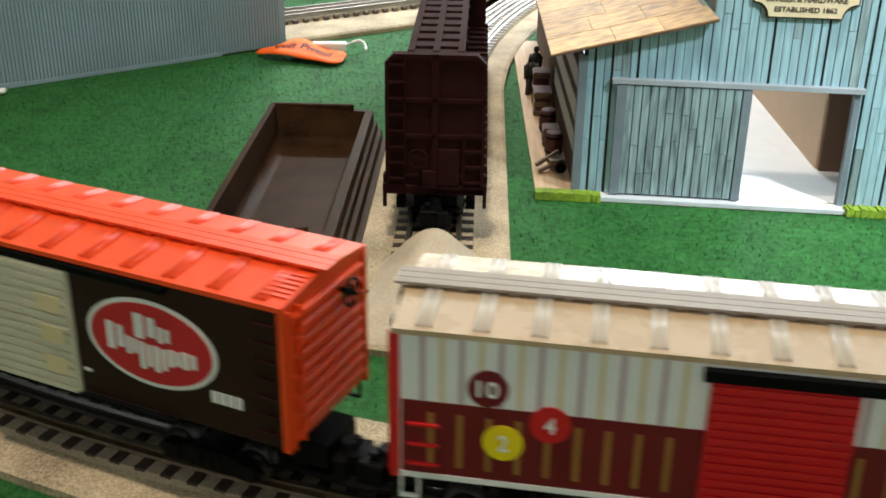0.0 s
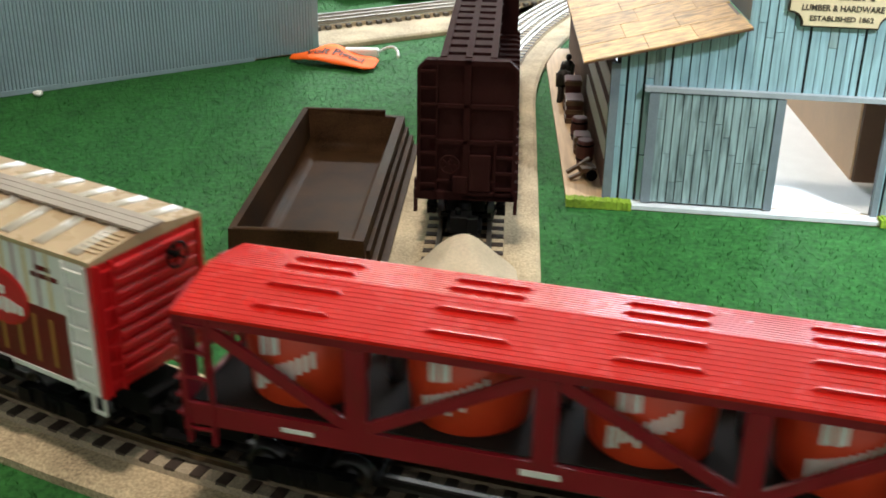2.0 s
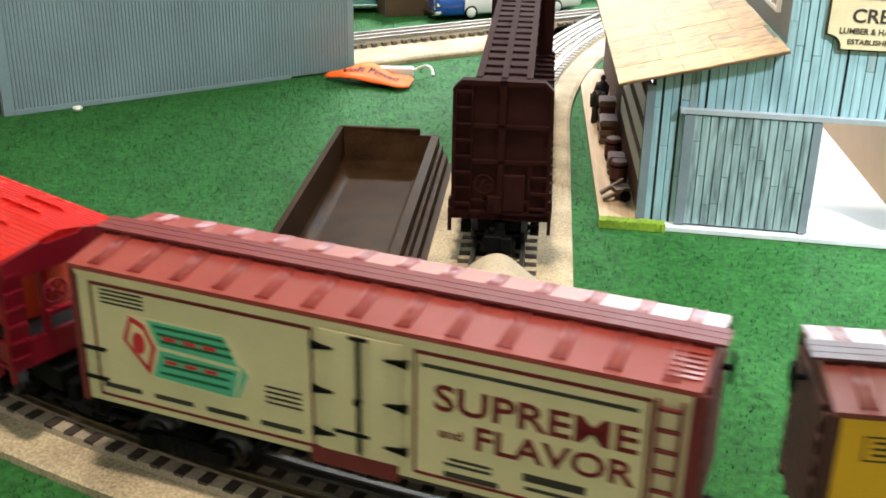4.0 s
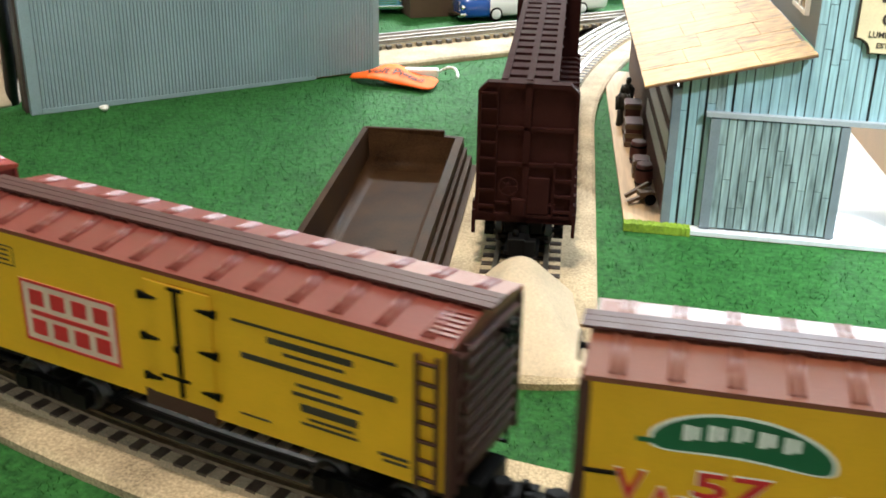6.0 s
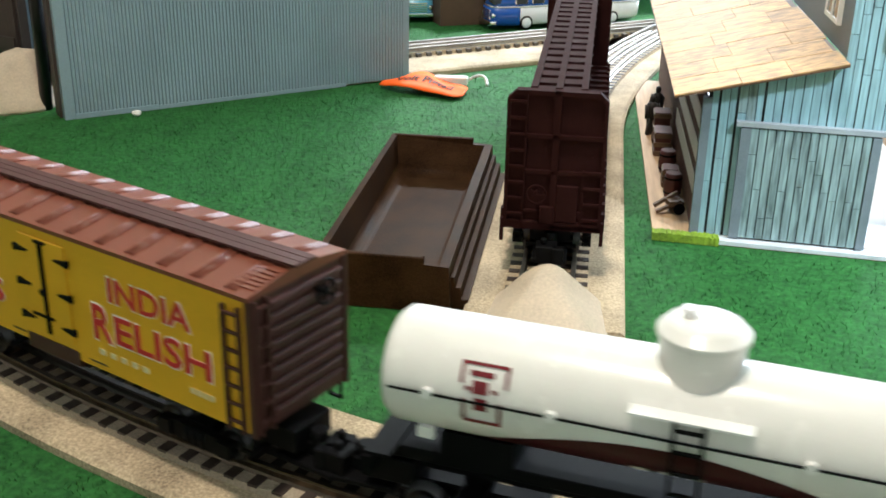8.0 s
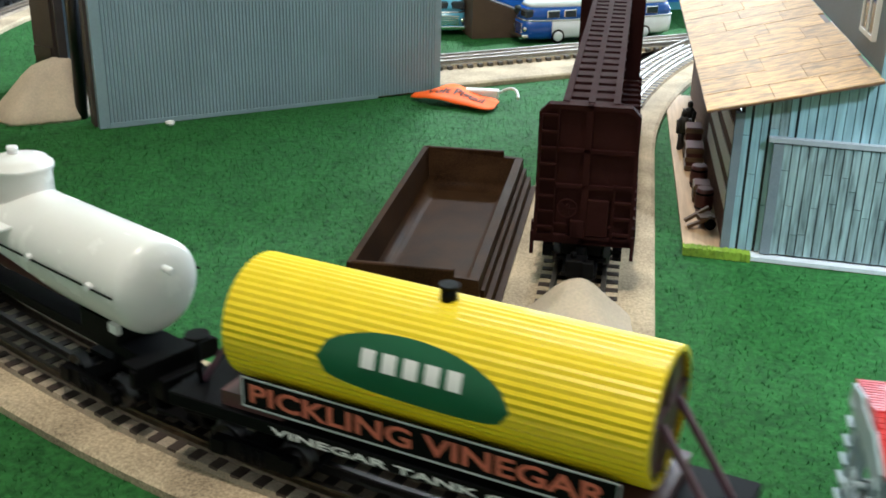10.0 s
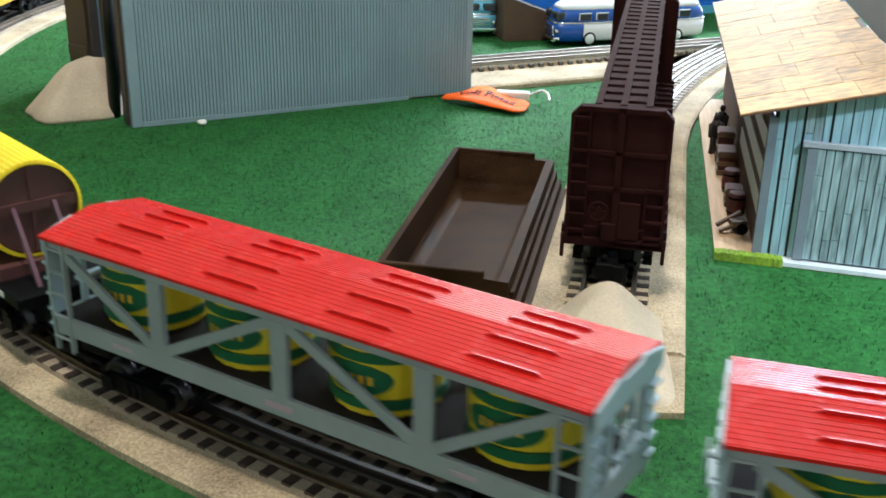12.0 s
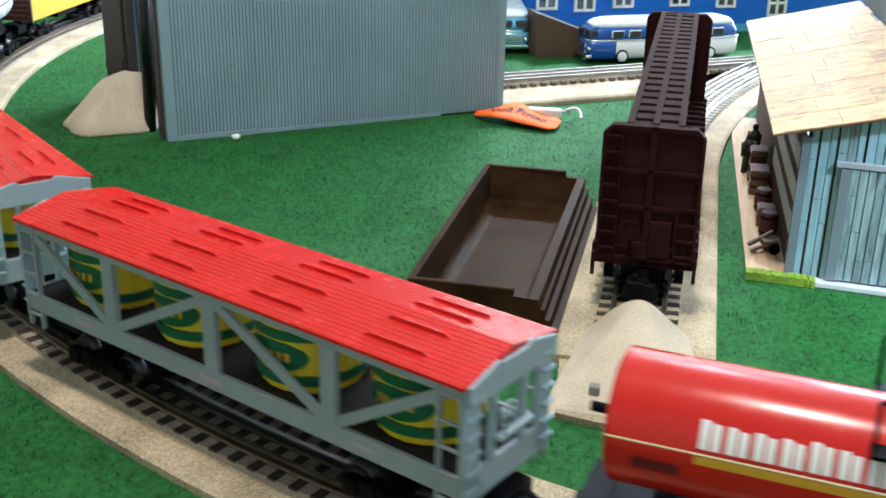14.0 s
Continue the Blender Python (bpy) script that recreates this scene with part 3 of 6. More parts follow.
part("wall", corrugated(0.010, 0.092, 0.0, 0.002, SHGT), GREY_METAL, shed)
part("wall", corrugated(0.0925, SLEN - 0.008, 0.0, 0.002, SHGT), GREY_METAL, shed)
part("wall", corrugated(0.0, SLEN, 0.0, 0.0, SHGT, m=Matrix.Translation((0, SDEP, 0))), GREY_METAL, shed)
box_part("corner_post", (0.0, 0.0098, -0.0018, 0.009, 0, SHGT), GREY_METAL, shed)
box_part("corner_post", (SLEN - 0.0078, SLEN, -0.0018, 0.007, 0, SHGT), GREY_METAL, shed)
box_part("base_strip", (0.010, 0.092, -0.0026, -0.0012, 0, 0.005), GREY_METAL, shed)
box_part("base_strip", (0.0925, 0.300, -0.0022, -0.0012, 0.0, 0.004), GREY_METAL, shed)
bm = bmesh.new()
add_prism(bm, [(-0.02, SHGT), (SDEP / 2, SHGT + 0.075), (SDEP + 0.02, SHGT), (SDEP + 0.02, SHGT + 0.004), (SDEP / 2, SHGT + 0.080), (-0.02, SHGT + 0.004)], -0.012, SLEN + 0.012)
part("roof", bm, GREY_METAL, shed)
bm = bmesh.new()
add_prism(bm, [(0.0, SHGT - 0.06), (SDEP, SHGT - 0.06), (SDEP, SHGT), (SDEP / 2, SHGT + 0.074), (0.0, SHGT)], 0.001, 0.004)
part("gable", bm, BROWN_POST, shed)
box_part("door_post", (-0.003, 0.006, 0.009, 0.028, 0, SHGT - 0.06), BROWN_POST, shed, "dark brown door post")
box_part("door_post", (-0.003, 0.006, SDEP - 0.02, SDEP, 0, SHGT - 0.06), BROWN_POST, shed, "dark brown door post")
bm = bmesh.new()
add_box(bm, -0.034, 0.0, -0.003, 0.003, 0.004, SHGT - 0.062)
for z in (0.03, 0.12, 0.21):
    add_box(bm, -0.032, -0.002, -0.0055, -0.003, z, z + 0.012)
dr = part("door", bm, BROWN_POST, shed, "dark brown door leaf standing open")
dr.matrix_basis = pose(-0.004, SDEP - 0.006, 0, 0, 0, -62)
bm = bmesh.new()
add_tube(bm, (-0.008, 0.048, 0.0), (-0.003, 0.046, 0.22), 0.006, 14)
part("downpipe", bm, STEEL, shed, "shiny metal pipe")
# black sheet painting the shade behind the open end
box_part("shade_sheet", (0.004, 0.010, 0.056, SDEP - 0.05, 0.020, SHGT - 0.06), BLACK, shed, "black sheet painting the shade inside the shed")

# ---------------------------------------------------------------- orange tag with a white plug
tag_m = pose(-0.164, 0.482, 0.0, 0, 0, -7)
tagm = thing("cable_tag", "crumpled orange plastic cable tag with black print on the grass", "cable tag", m=tag_m)
bm = bmesh.new()
NX, rows = 24, []


def tag_height(u, v):
    return 0.003 + 0.009 * math.exp(-((u - 0.40) / 0.26) ** 2) * (0.5 + 0.5 * v) + 0.0016 * math.sin(u * 6 + v * 2) ** 2


for top in (0, 1):
    for j in range(5):
        row = []
        for i in range(NX + 1):
            u, v = i / NX, j / 4
            wide = 0.050 if u > 0.30 else 0.012 + 0.127 * u
            wide *= math.sqrt(max(0.04, 1 - max(0.0, (u - 0.84) / 0.16) ** 2 * 0.75))
            row.append(bm.verts.new((-0.049 + 0.098 * u, (v - 0.5) * wide + 0.006 * math.sin(u * 3.1) - 0.010 * u, tag_height(u, v) + 0.0008 * top)))
        rows.append(row)
for base in (0, 5):
    for j in range(4):
        for i in range(NX):
            f = bm.faces.new((rows[base + j][i], rows[base + j][i + 1], rows[base + j + 1][i + 1], rows[base + j + 1][i]))
            f.smooth = True
for j in (0, 4):
    for i in range(NX):
        bm.faces.new((rows[j][i], rows[j][i + 1], rows[5 + j][i + 1], rows[5 + j][i]))
for i in (0, NX):
    for j in range(4):
        bm.faces.new((rows[j][i], rows[j + 1][i], rows[6 + j][i], rows[5 + j][i]))
part("strip", bm, ORANGE_TAG, tagm)
me = letter_mesh("Volt Pigtail", INK, 0.066, 0.021, 0.0004)
for v in me.vertices:
    u = (v.co.x + 0.049) / 0.098
    v.co.z = tag_height(u, 0.5 + (v.co.y + 0.002) / 0.046) + 0.0016
    v.co.y += 0.006 * math.sin(u * 3.1) - 0.010 * u + 0.001
part("lettering", me, INK, tagm)
plug = thing("white_plug", "white plastic plug with a curved white lead", "plug", m=pose(-0.135, 0.508, 0.0, 0, 0, 4))
bm = bmesh.new()
add_box(bm, -0.022, 0.016, -0.005, 0.005, 0.001, 0.011)
part("body", bm, WHITE, plug, bevel=0.0015)
bm = bmesh.new()
prev = None
for k in range(9):
    a = k / 8
    p = Vector((0.016 + 0.022 * math.sin(a * 1.6), -0.024 * a * a, 0.007 + 0.007 * math.sin(a * 3.1)))
    if prev:
        add_tube(bm, prev, p, 0.0016, 8)
    prev = p
part("lead", bm, WHITE, plug)

# ---------------------------------------------------------------- brown tub on the grass
tub = thing("car_body_shell", "empty dark brown moulded gondola shell lying on the grass", "gondola shell", m=Matrix.Translation((-0.1, 0.078, 0)))
X0, X1, Y0, Y1, ZR = -0.045, 0.030, -0.132, 0.126, 0.036
bm = bmesh.new()


def loop_of(x0, x1, y0, y1, z, zr=None):
    return [bm.verts.new(p) for p in ((x0, y0, z), (x1, y0, zr or z), (x1, y1, zr or z), (x0, y1, z))]


ra = loop_of(X0 - 0.001, X1 + 0.011, Y0 - 0.001, Y1 + 0.001, 0.0)
rb = loop_of(X0 - 0.001, X1 + 0.011, Y0 - 0.001, Y1 + 0.001, 0.009)
rc = loop_of(X0, X1 + 0.010, Y0, Y1, ZR, ZR - 0.005)
rd = loop_of(X0 + 0.0045, X1 + 0.0035, Y0 + 0.004, Y1 - 0.004, ZR, ZR - 0.005)
coved = []
for k in range(6):
    i, z = 0.009 * (1 - math.cos(k * math.pi / 10)), 0.0045 + 0.009 * (1 - math.sin(k * math.pi / 10))
    coved.append(loop_of(X0 + 0.007 + i, X1 + 0.0010 - i, Y0 + 0.0095 + i, Y1 - 0.0115 - i, z))
rf = coved[-1]
ring_list = [ra, rb, rc, rd] + coved
for n_ring, (p, q) in enumerate(zip(ring_list, ring_list[1:])):
    for k in range(4):
        j = (k + 1) % 4
        f = bm.faces.new((p[k], p[j], q[j], q[k]))
        f.smooth = n_ring >= 4
bm.faces.new(rf)
bm.faces.new(ra[::-1])
part("shell", bm, TUB, tub)
for y0, y1 in ((Y0 + 0.0, Y0 + 0.0042), (Y1 - 0.0042, Y1)):
    bm = bmesh.new()
    add_prism(bm, [(y0, ZR - 0.006), (y1, ZR - 0.006), (y1, ZR + 0.0006), (y0, ZR + 0.0006)], X0 + 0.002, X1 - 0.006)
    part("end_lip", bm, TUB, tub, "raised end lip stopping at a notch", bevel=0.0008)
bm = bmesh.new()
add_prism(bm, [(X1 + 0.010, 0.0), (X1 + 0.022, 0.0), (X1 + 0.022, 0.007), (X1 + 0.0175, 0.007), (X1 + 0.0170, 0.015), (X1 + 0.0135, 0.015), (X1 + 0.013, 0.022), (X1 + 0.010, 0.022)], -Y1 + 0.0, -Y0 - 0.006, Matrix(((0, 1, 0, 0), (-1, 0, 0, 0), (0, 0, 1, 0), (0, 0, 0, 1))))
part("stepped_side", bm, TUB, tub, "stepped outer side sill")

# ---------------------------------------------------------------- rolling stock gear shared by all cars


def wheelset_mesh():
    bm = bmesh.new()
    add_tube(bm, (0, -0.024, 0), (0, 0.024, 0), 0.0016, 8)
    for s in (-1, 1):
        add_lathe(bm, (0, s * 0.0145, 0), (0, s, 0), [(-0.0006, 0.0098), (0.0006, 0.0098), (0.0012, 0.0088), (0.0045, 0.0086), (0.0046, 0.0070), (0.0030, 0.0062), (0.0030, 0.0030), (0.0052, 0.0026)], 22)
        for k in range(5):
            a = k * 2 * math.pi / 5
            add_box(bm, 0.0034, 0.0064, -0.0007, 0.0007, 0, 0.0008, Matrix.Translation((0, s * 0.0176, 0)) @ Matrix.Rotation(a, 4, "Y") @ Matrix.Rotation(math.pi / 2, 4, "X"))
    return mesh_of("wheelset", bm, STEEL)


def truck_meshes():
    bm = bmesh.new()
    y = 0.0235
    add_prism(bm, [(-0.026, 0.0085), (-0.021, 0.0125), (-0.010, 0.0135), (0.010, 0.0135), (0.021, 0.0125), (0.026, 0.0085), (0.021, 0.0065), (0.012, 0.0040), (-0.012, 0.0040), (-0.021, 0.0065)], -0.0018, 0.0018,
              Matrix(((0, 1, 0, 0), (1, 0, 0, y), (0, 0, 1, 0), (0, 0, 0, 1))))
    for x in (-0.0195, 0.0195):
        add_box(bm, x - 0.0042, x + 0.0042, y - 0.003, y + 0.0032, 0.0048, 0.0125)
    for x in (-0.005, 0, 0.005):
        add_tube(bm, (x, y + 0.0012, 0.0045), (x, y + 0.0012, 0.0128), 0.0019, 8)
    frame_me = mesh_of("side_frame", bm, BLACK)
    bm = bmesh.new()
    add_box(bm, -0.006, 0.006, -0.022, 0.022, 0.0075, 0.0145)
    add_tube(bm, (0, 0, 0.0145), (0, 0, 0.030), 0.007, 14)
    for x in (-0.030, 0.030):
        add_box(bm, x - 0.0012, x + 0.0012, -0.017, 0.017, 0.006, 0.0085)
    add_box(bm, -0.030, 0.030, -0.004, 0.004, 0.0085, 0.0115)
    bolster_me = mesh_of("bolster", bm, BLACK)
    return frame_me, bolster_me


WHEELSET = wheelset_mesh()
SIDE_FRAME, BOLSTER = truck_meshes()
SIDE_FRAME_BACK = SIDE_FRAME.copy()
SIDE_FRAME_BACK.transform(Matrix.Rotation(math.pi, 4, "Z"))
bm = bmesh.new()
add_bar(bm, (-0.012, 0, 0.011), (0.026, 0, 0.011), 0.008, 0.007)
add_box(bm, 0.022, 0.034, -0.009, 0.005, 0.006, 0.0175)
add_box(bm, 0.030, 0.036, 0.002, 0.0095, 0.006, 0.0175)
add_box(bm, -0.014, 0.010, -0.013, 0.013, 0.012, 0.024)
add_box(bm, -0.004, 0.030, -0.0115, 0.0115, 0.0045, 0.0075)
add_tube(bm, (0.014, 0.0, 0.011), (0.014, 0.0, 0.021), 0.0042, 12)
add_tube(bm, (0.028, -0.004, 0.0175), (0.028, -0.004, 0.0215), 0.0022, 10)
COUPLER = mesh_of("coupler", bm, BLACK, 0.0006)
WHEELS = []


def running_gear(car, half, reach, rolling=True):
    """Two trucks at x = half and -half, with couplers that reach the car's ends."""
    for s in (1, -1):
        tr = new("truck")
        tr.empty_display_size = 0.01
        tr.parent = car
        tr.matrix_basis = pose(s * half, 0, 0)
        part("side_frame", SIDE_FRAME, BLACK, tr)
        part("side_frame", SIDE_FRAME_BACK, BLACK, tr)
        part("bolster", BOLSTER, BLACK, tr)
        for x in (-0.0195, 0.0195):
            w = part("wheelset", WHEELSET, STEEL, tr, "steel wheels on an axle")
            w.matrix_basis = pose(x, 0, 0.0086)
            if rolling:
                WHEELS.append((w, x))
        cp = part("coupler", COUPLER, BLACK, car)
        cp.matrix_basis = pose(s * (reach - 0.019), 0, 0, 0, 0, 0 if s > 0 else 180)


def ladder(x, width, y, z0, z1, rungs, material, parent, label=""):
    bm = bmesh.new()
    for s in (-0.5, 0.5):
        add_box(bm, x + s * width - 0.0007, x + s * width + 0.0007, y - 0.0005, y + 0.0022, z0, z1)
    for k in range(rungs):
        z = z0 + (k + 0.6) * (z1 - z0) / rungs
        add_box(bm, x - width / 2, x + width / 2, y + 0.0008, y + 0.0022, z - 0.0006, z + 0.0006)
    return part("ladder", bm, material, parent, label)


def end_ladder(y, width, x, z0, z1, rungs, material, parent, s):
    bm = bmesh.new()
    xa, xb = sorted((x, x + s * 0.0024))
    for q in (-0.5, 0.5):
        add_box(bm, xa, xb, y + q * width - 0.0007, y + q * width + 0.0007, z0, z1)
    for k in range(rungs):
        z = z0 + (k + 0.6) * (z1 - z0) / rungs
        add_box(bm, min(x + s * 0.001, x + s * 0.0024), max(x + s * 0.001, x + s * 0.0024), y - width / 2, y + width / 2, z - 0.0007, z + 0.0007)
    return part("ladder", bm, material, parent)


def brake_wheel(x, y, z, s, parent, material=BLACK, r=0.0075):
    bm = bmesh.new()
    n = 20
    for k in range(n):
        a, b = k * 2 * math.pi / n, (k + 1) * 2 * math.pi / n
        add_tube(bm, (x, y + r * math.cos(a), z + r * math.sin(a)), (x, y + r * math.cos(b), z + r * math.sin(b)), 0.0006, 6, caps=False)
    for k in range(5):
        a = k * 2 * math.pi / 5
        add_bar(bm, (x, y, z), (x, y + r * math.cos(a), z + r * math.sin(a)), 0.0008, 0.0008, (1, 0, 0))
    add_tube(bm, (x - s * 0.006, y, z), (x + s * 0.001, y, z), 0.0014, 8)
    return part("brake_wheel", bm, material, parent)


# ---------------------------------------------------------------- maroon centre-beam flatcar on the siding
flat = thing("centre_beam_flatcar", "maroon plastic centre-beam flatcar with tall bulkhead ends on the siding", "flatcar", m=Matrix.Translation((0.0, 0.227, RAIL_TOP)) @ pose(0, 0, 0, 0, 0, -90))
# in the car's own space x runs along the track towards the near end, y to its side
HL, HW = 0.227, 0.032
DZ, TZ = 0.0235, 0.1170
box_part("deck", (-HL, HL, -HW, HW, DZ, DZ + 0.006), MAROON_CAR, flat, bevel=0.0006)
for s in (-1, 1):
    for k in range(24):
        x = -HL + 0.012 + k * (2 * HL - 0.024) / 23
        bm = bmesh.new()
        add_box(bm, x - 0.003, x + 0.003, s * (HW + 0.0012) - 0.0013, s * (HW + 0.0012) + 0.0013, DZ - 0.002, DZ + 0.010)
        part("stake_pocket", bm, MAROON_CAR, flat)

for s in (-1, 1):
    for k in range(22):
        x = -HL + 0.02 + k * (2 * HL - 0.04) / 21
        bm = bmesh.new()
        add_box(bm, x - 0.0035, x + 0.0035, min(s * 0.006, s * HW), max(s * 0.006, s * HW), DZ + 0.006, DZ + 0.0085)
        part("deck_rib", bm, MAROON_CAR, flat)

for s in (1, -1):
    bh = new("bulkhead")
    bh.parent = flat
    bh["label"] = "ribbed bulkhead with ladder rungs"
    bh.matrix_basis = pose(s * HL, 0, 0, 0, 0, 0 if s > 0 else 180)
    bm = bmesh.new()
    add_prism(bm, [(-HW, DZ), (HW, DZ), (HW, TZ - 0.006), (HW - 0.006, TZ), (-HW + 0.006, TZ), (-HW, TZ - 0.006)], -0.008, -0.0025)
    part("panel", bm, MAROON_CAR, bh)
    bm = bmesh.new()
    for y0, y1, z0, z1 in ((-HW, -HW + 0.0022, DZ, TZ - 0.006), (HW - 0.0022, HW, DZ, TZ - 0.006), (-HW + 0.006, HW - 0.006, TZ - 0.003, TZ), (-HW, HW, DZ, DZ + 0.0035),
                           (-0.0022, 0.0022, DZ, TZ), (-0.0205, -0.0190, DZ, TZ), (0.0180, 0.0195, DZ, DZ + 0.042), (-0.020, HW, 0.086, 0.0885), (-0.020, HW, 0.062, 0.0645), (-0.020, 0.020, DZ + 0.012, DZ + 0.0135)):
        add_box(bm, -0.0025, 0.0, y0, y1, z0, z1)
    for q in (-1, 1):
        add_bar(bm, (-0.00125, q * (HW - 0.0008), TZ - 0.0066), (-0.00125, q * (HW - 0.0062), TZ - 0.0011), 0.0024, 0.0024)
    part("rib_frame", bm, MAROON_CAR, bh)
    for k in range(8):
        z = DZ + 0.010 + k * 0.0108
        bm = bmesh.new()
        add_box(bm, -0.0008, 0.0014, -HW + 0.002, -0.020, z, z + 0.0016)
        part("rung", bm, MAROON_CAR, bh)
    for k in range(4):
        z = DZ + 0.008 + k * 0.0108
        bm = bmesh.new()
        add_box(bm, -0.0008, 0.0014, 0.0195, HW - 0.002, z, z + 0.0016)
        part("rung", bm, MAROON_CAR, bh)
    brake_wheel(0.0055, -0.0105, 0.0500, 1, bh, MAROON_CAR, 0.0062)
    bm = bmesh.new()
    add_box(bm, -0.002, 0.001, -0.0085, 0.001, 0.028, 0.040)
    add_box(bm, -0.002, 0.0006, 0.002, 0.016, 0.030, 0.055)
    part("brake_housing", bm, MAROON_CAR, bh, bevel=0.0005)
    for y in (-HW - 0.001, HW + 0.001):
        bm = bmesh.new()
        add_box(bm, -0.006, -0.002, y - 0.0012, y + 0.0012, DZ - 0.010, DZ + 0.006)
        part("step", bm, MAROON_CAR, bh)
cb = new("centre_beam")
cb.parent = flat
cb["label"] = "ladder-like top chord on sloping posts"
CW = 0.0175
bm = bmesh.new()
for y in (-CW + 0.0016, 0.0, CW - 0.0016):
    add_box(bm, -HL + 0.008, HL - 0.008, y - 0.0022, y + 0.0022, TZ - 0.004, TZ + 0.0006)
part("chord", bm, MAROON_CAR, cb)
NR = 21
for k in range(NR + 1):
    x = -HL + 0.010 + k * (2 * HL - 0.020) / NR
    bm = bmesh.new()
    add_box(bm, x - 0.0066, x + 0.0066, -CW + 0.001, CW - 0.001, TZ - 0.0055, TZ - 0.0006)
    part("cross_slat", bm, MAROON_CAR, cb)
box_part("web", (-HL + 0.009, HL - 0.009, -0.003, 0.003, DZ + 0.006, TZ - 0.004), MAROON_CAR, cb)
for k in range(13):
    x = -HL + 0.022 + k * (2 * HL - 0.044) / 12
    for s in (-1, 1):
        bm = bmesh.new()
        add_bar(bm, (x, s * 0.008, DZ + 0.006), (x, s * (CW + 0.0004), TZ - 0.004), 0.006, 0.0022, (0, 1, 0))
        part("post", bm, MAROON_CAR, cb)
running_gear(flat, HL - 0.045, HL, rolling=False)

# ---------------------------------------------------------------- lumber store
EU, EV = Vector((0.9968, -0.080, 0)), Vector((-0.020, 0.9998, 0))
BARN_M = Matrix(((EU.x, EV.x, 0, 0), (EU.y, EV.y, 0, 0), (0, 0, 1, 0), (0, 0, 0, 1)))
barn = thing("lumber_store", "weathered teal plank lumber store with a honey-coloured lean-to roof", "store building", m=Matrix.Translation((0.101, 0.106, 0)))


def barn_part(name, bm, material, label="", bevel=0.0, parent=None):
    bm.transform(BARN_M)
    return part(name, bm, material, parent or barn, label, bevel)


def barn_box(name, dims, material, label="", parent=None):
    bm = bmesh.new()
    add_box(bm, *dims)
    return barn_part(name, bm, material, label, parent=parent)


BL, BW, UM = 0.46, 0.30, 0.092        # depth, width, start of the tall part
OP0, OP1, OPZ = 0.121, 0.192, 0.088   # door opening
barn_box("wall", (0.0, 0.0016, 0.0, BL, 0.003, 0.107), GAP, "side wall of the lean-to")
barn_box("wall", (0.0016, OP0, 0.0007, 0.003, 0.003, 0.106), GAP, "front wall backing")
barn_box("wall", (OP1, BW, 0.0007, 0.003, 0.003, OPZ), GAP, "front wall backing")
bm = bmesh.new()
add_prism(bm, [(UM, 0.106), (BW, 0.106), (BW, 0.204), (UM, 0.204)], 0.0007, 0.003, Matrix(((0, 1, 0, 0), (1, 0, 0, 0), (0, 0, 1, 0), (0, 0, 0, 1))))
barn_part("wall", bm, GAP, "gable front backing")
barn_box("wall", (OP0, BW, 0.0007, 0.003, OPZ, 0.106), GAP, "wall over the door")
barn_box("wall", (UM, UM + 0.003, 0.003, BL, 0.1385, 0.204), TRIM, "side of the tall part")
barn_box("wall", (BW - 0.003, BW, 0.003, BL, 0.003, 0.204), TEAL_PLANK, "far side wall")
barn_box("floor", (0.0016, BW - 0.003, 0.003, BL, 0.0015, 0.0035), WHITE_FLOOR, "white card floor inside")
barn_box("partition", (0.1985, 0.2015, 0.078, BL - 0.02, 0.0036, 0.105), TAN_WALL, "tan inner wall running back")
barn_box("inner_door", (0.2000, 0.2400, 0.0700, 0.0745, 0.0036, 0.080), BROWN_CARD, "brown inner door")
barn_box("partition", (0.1985, BW - 0.003, 0.0750, 0.0778, 0.0036, 0.105), TAN_WALL, "tan inner wall")
bm = bmesh.new()
add_prism(bm, [(0.0016, 0.106), (UM, 0.106), (UM, 0.1365), (0.0016, 0.1135)], 0.0007, 0.003, Matrix(((0, 1, 0, 0), (1, 0, 0, 0), (0, 0, 1, 0), (0, 0, 0, 1))))
barn_part("wall", bm, GAP, "sloping wall top under the lean-to roof")
barn_box("base", (-0.029, BW + 0.01, -0.012, BL, 0.0, 0.0028), PORCH, "tan base board with a porch strip")
barn_box("door_sill", (0.018, OP1 + 0.004, -0.0122, 0.0, 0.0004, 0.0034), PALE_RAIL, "pale door sill strip")
bm = bmesh.new()
for k in range(60):
    x = -0.03 + k * 0.0008 + 0.0
    add_box(bm, x, x + 0.0012, -0.0145 - random.random() * 0.001, -0.006, 0.0, 0.0052 + random.random() * 0.0015)
tagged(barn_part("turf_edge", bm, MOSS, "yellow-green turf strip"), kind="stuff")
bm = bmesh.new()
for k in range(60):
    x = OP1 + 0.004 + k * 0.002
    add_box(bm, x, x + 0.0024, -0.0145 - random.random() * 0.001, -0.006, 0.0, 0.0052 + random.random() * 0.0015)
tagged(barn_part("turf_edge", bm, MOSS, "yellow-green turf strip"), kind="stuff")
barn_box("corner_trim", (-0.0022, 0.004, -0.0022, 0.004, 0.003, 0.107), TRIM, "blue-grey corner trim")
barn_box("door_rail", (0.022, 0.198, -0.0060, -0.001, OPZ + 0.001, OPZ + 0.0045), RAIL_GREY, "pale sliding door rail")
sl = new("sliding_door")
sl.parent = barn
sl["label"] = "grey plank sliding door pushed aside"
barn_box("panel", (0.0265, 0.1195, -0.0035, -0.0012, 0.0045, OPZ + 0.0005), GAP, parent=sl)
barn_box("stile", (0.0255, 0.0325, -0.0062, -0.0035, 0.0045, OPZ), TRIM, parent=sl)
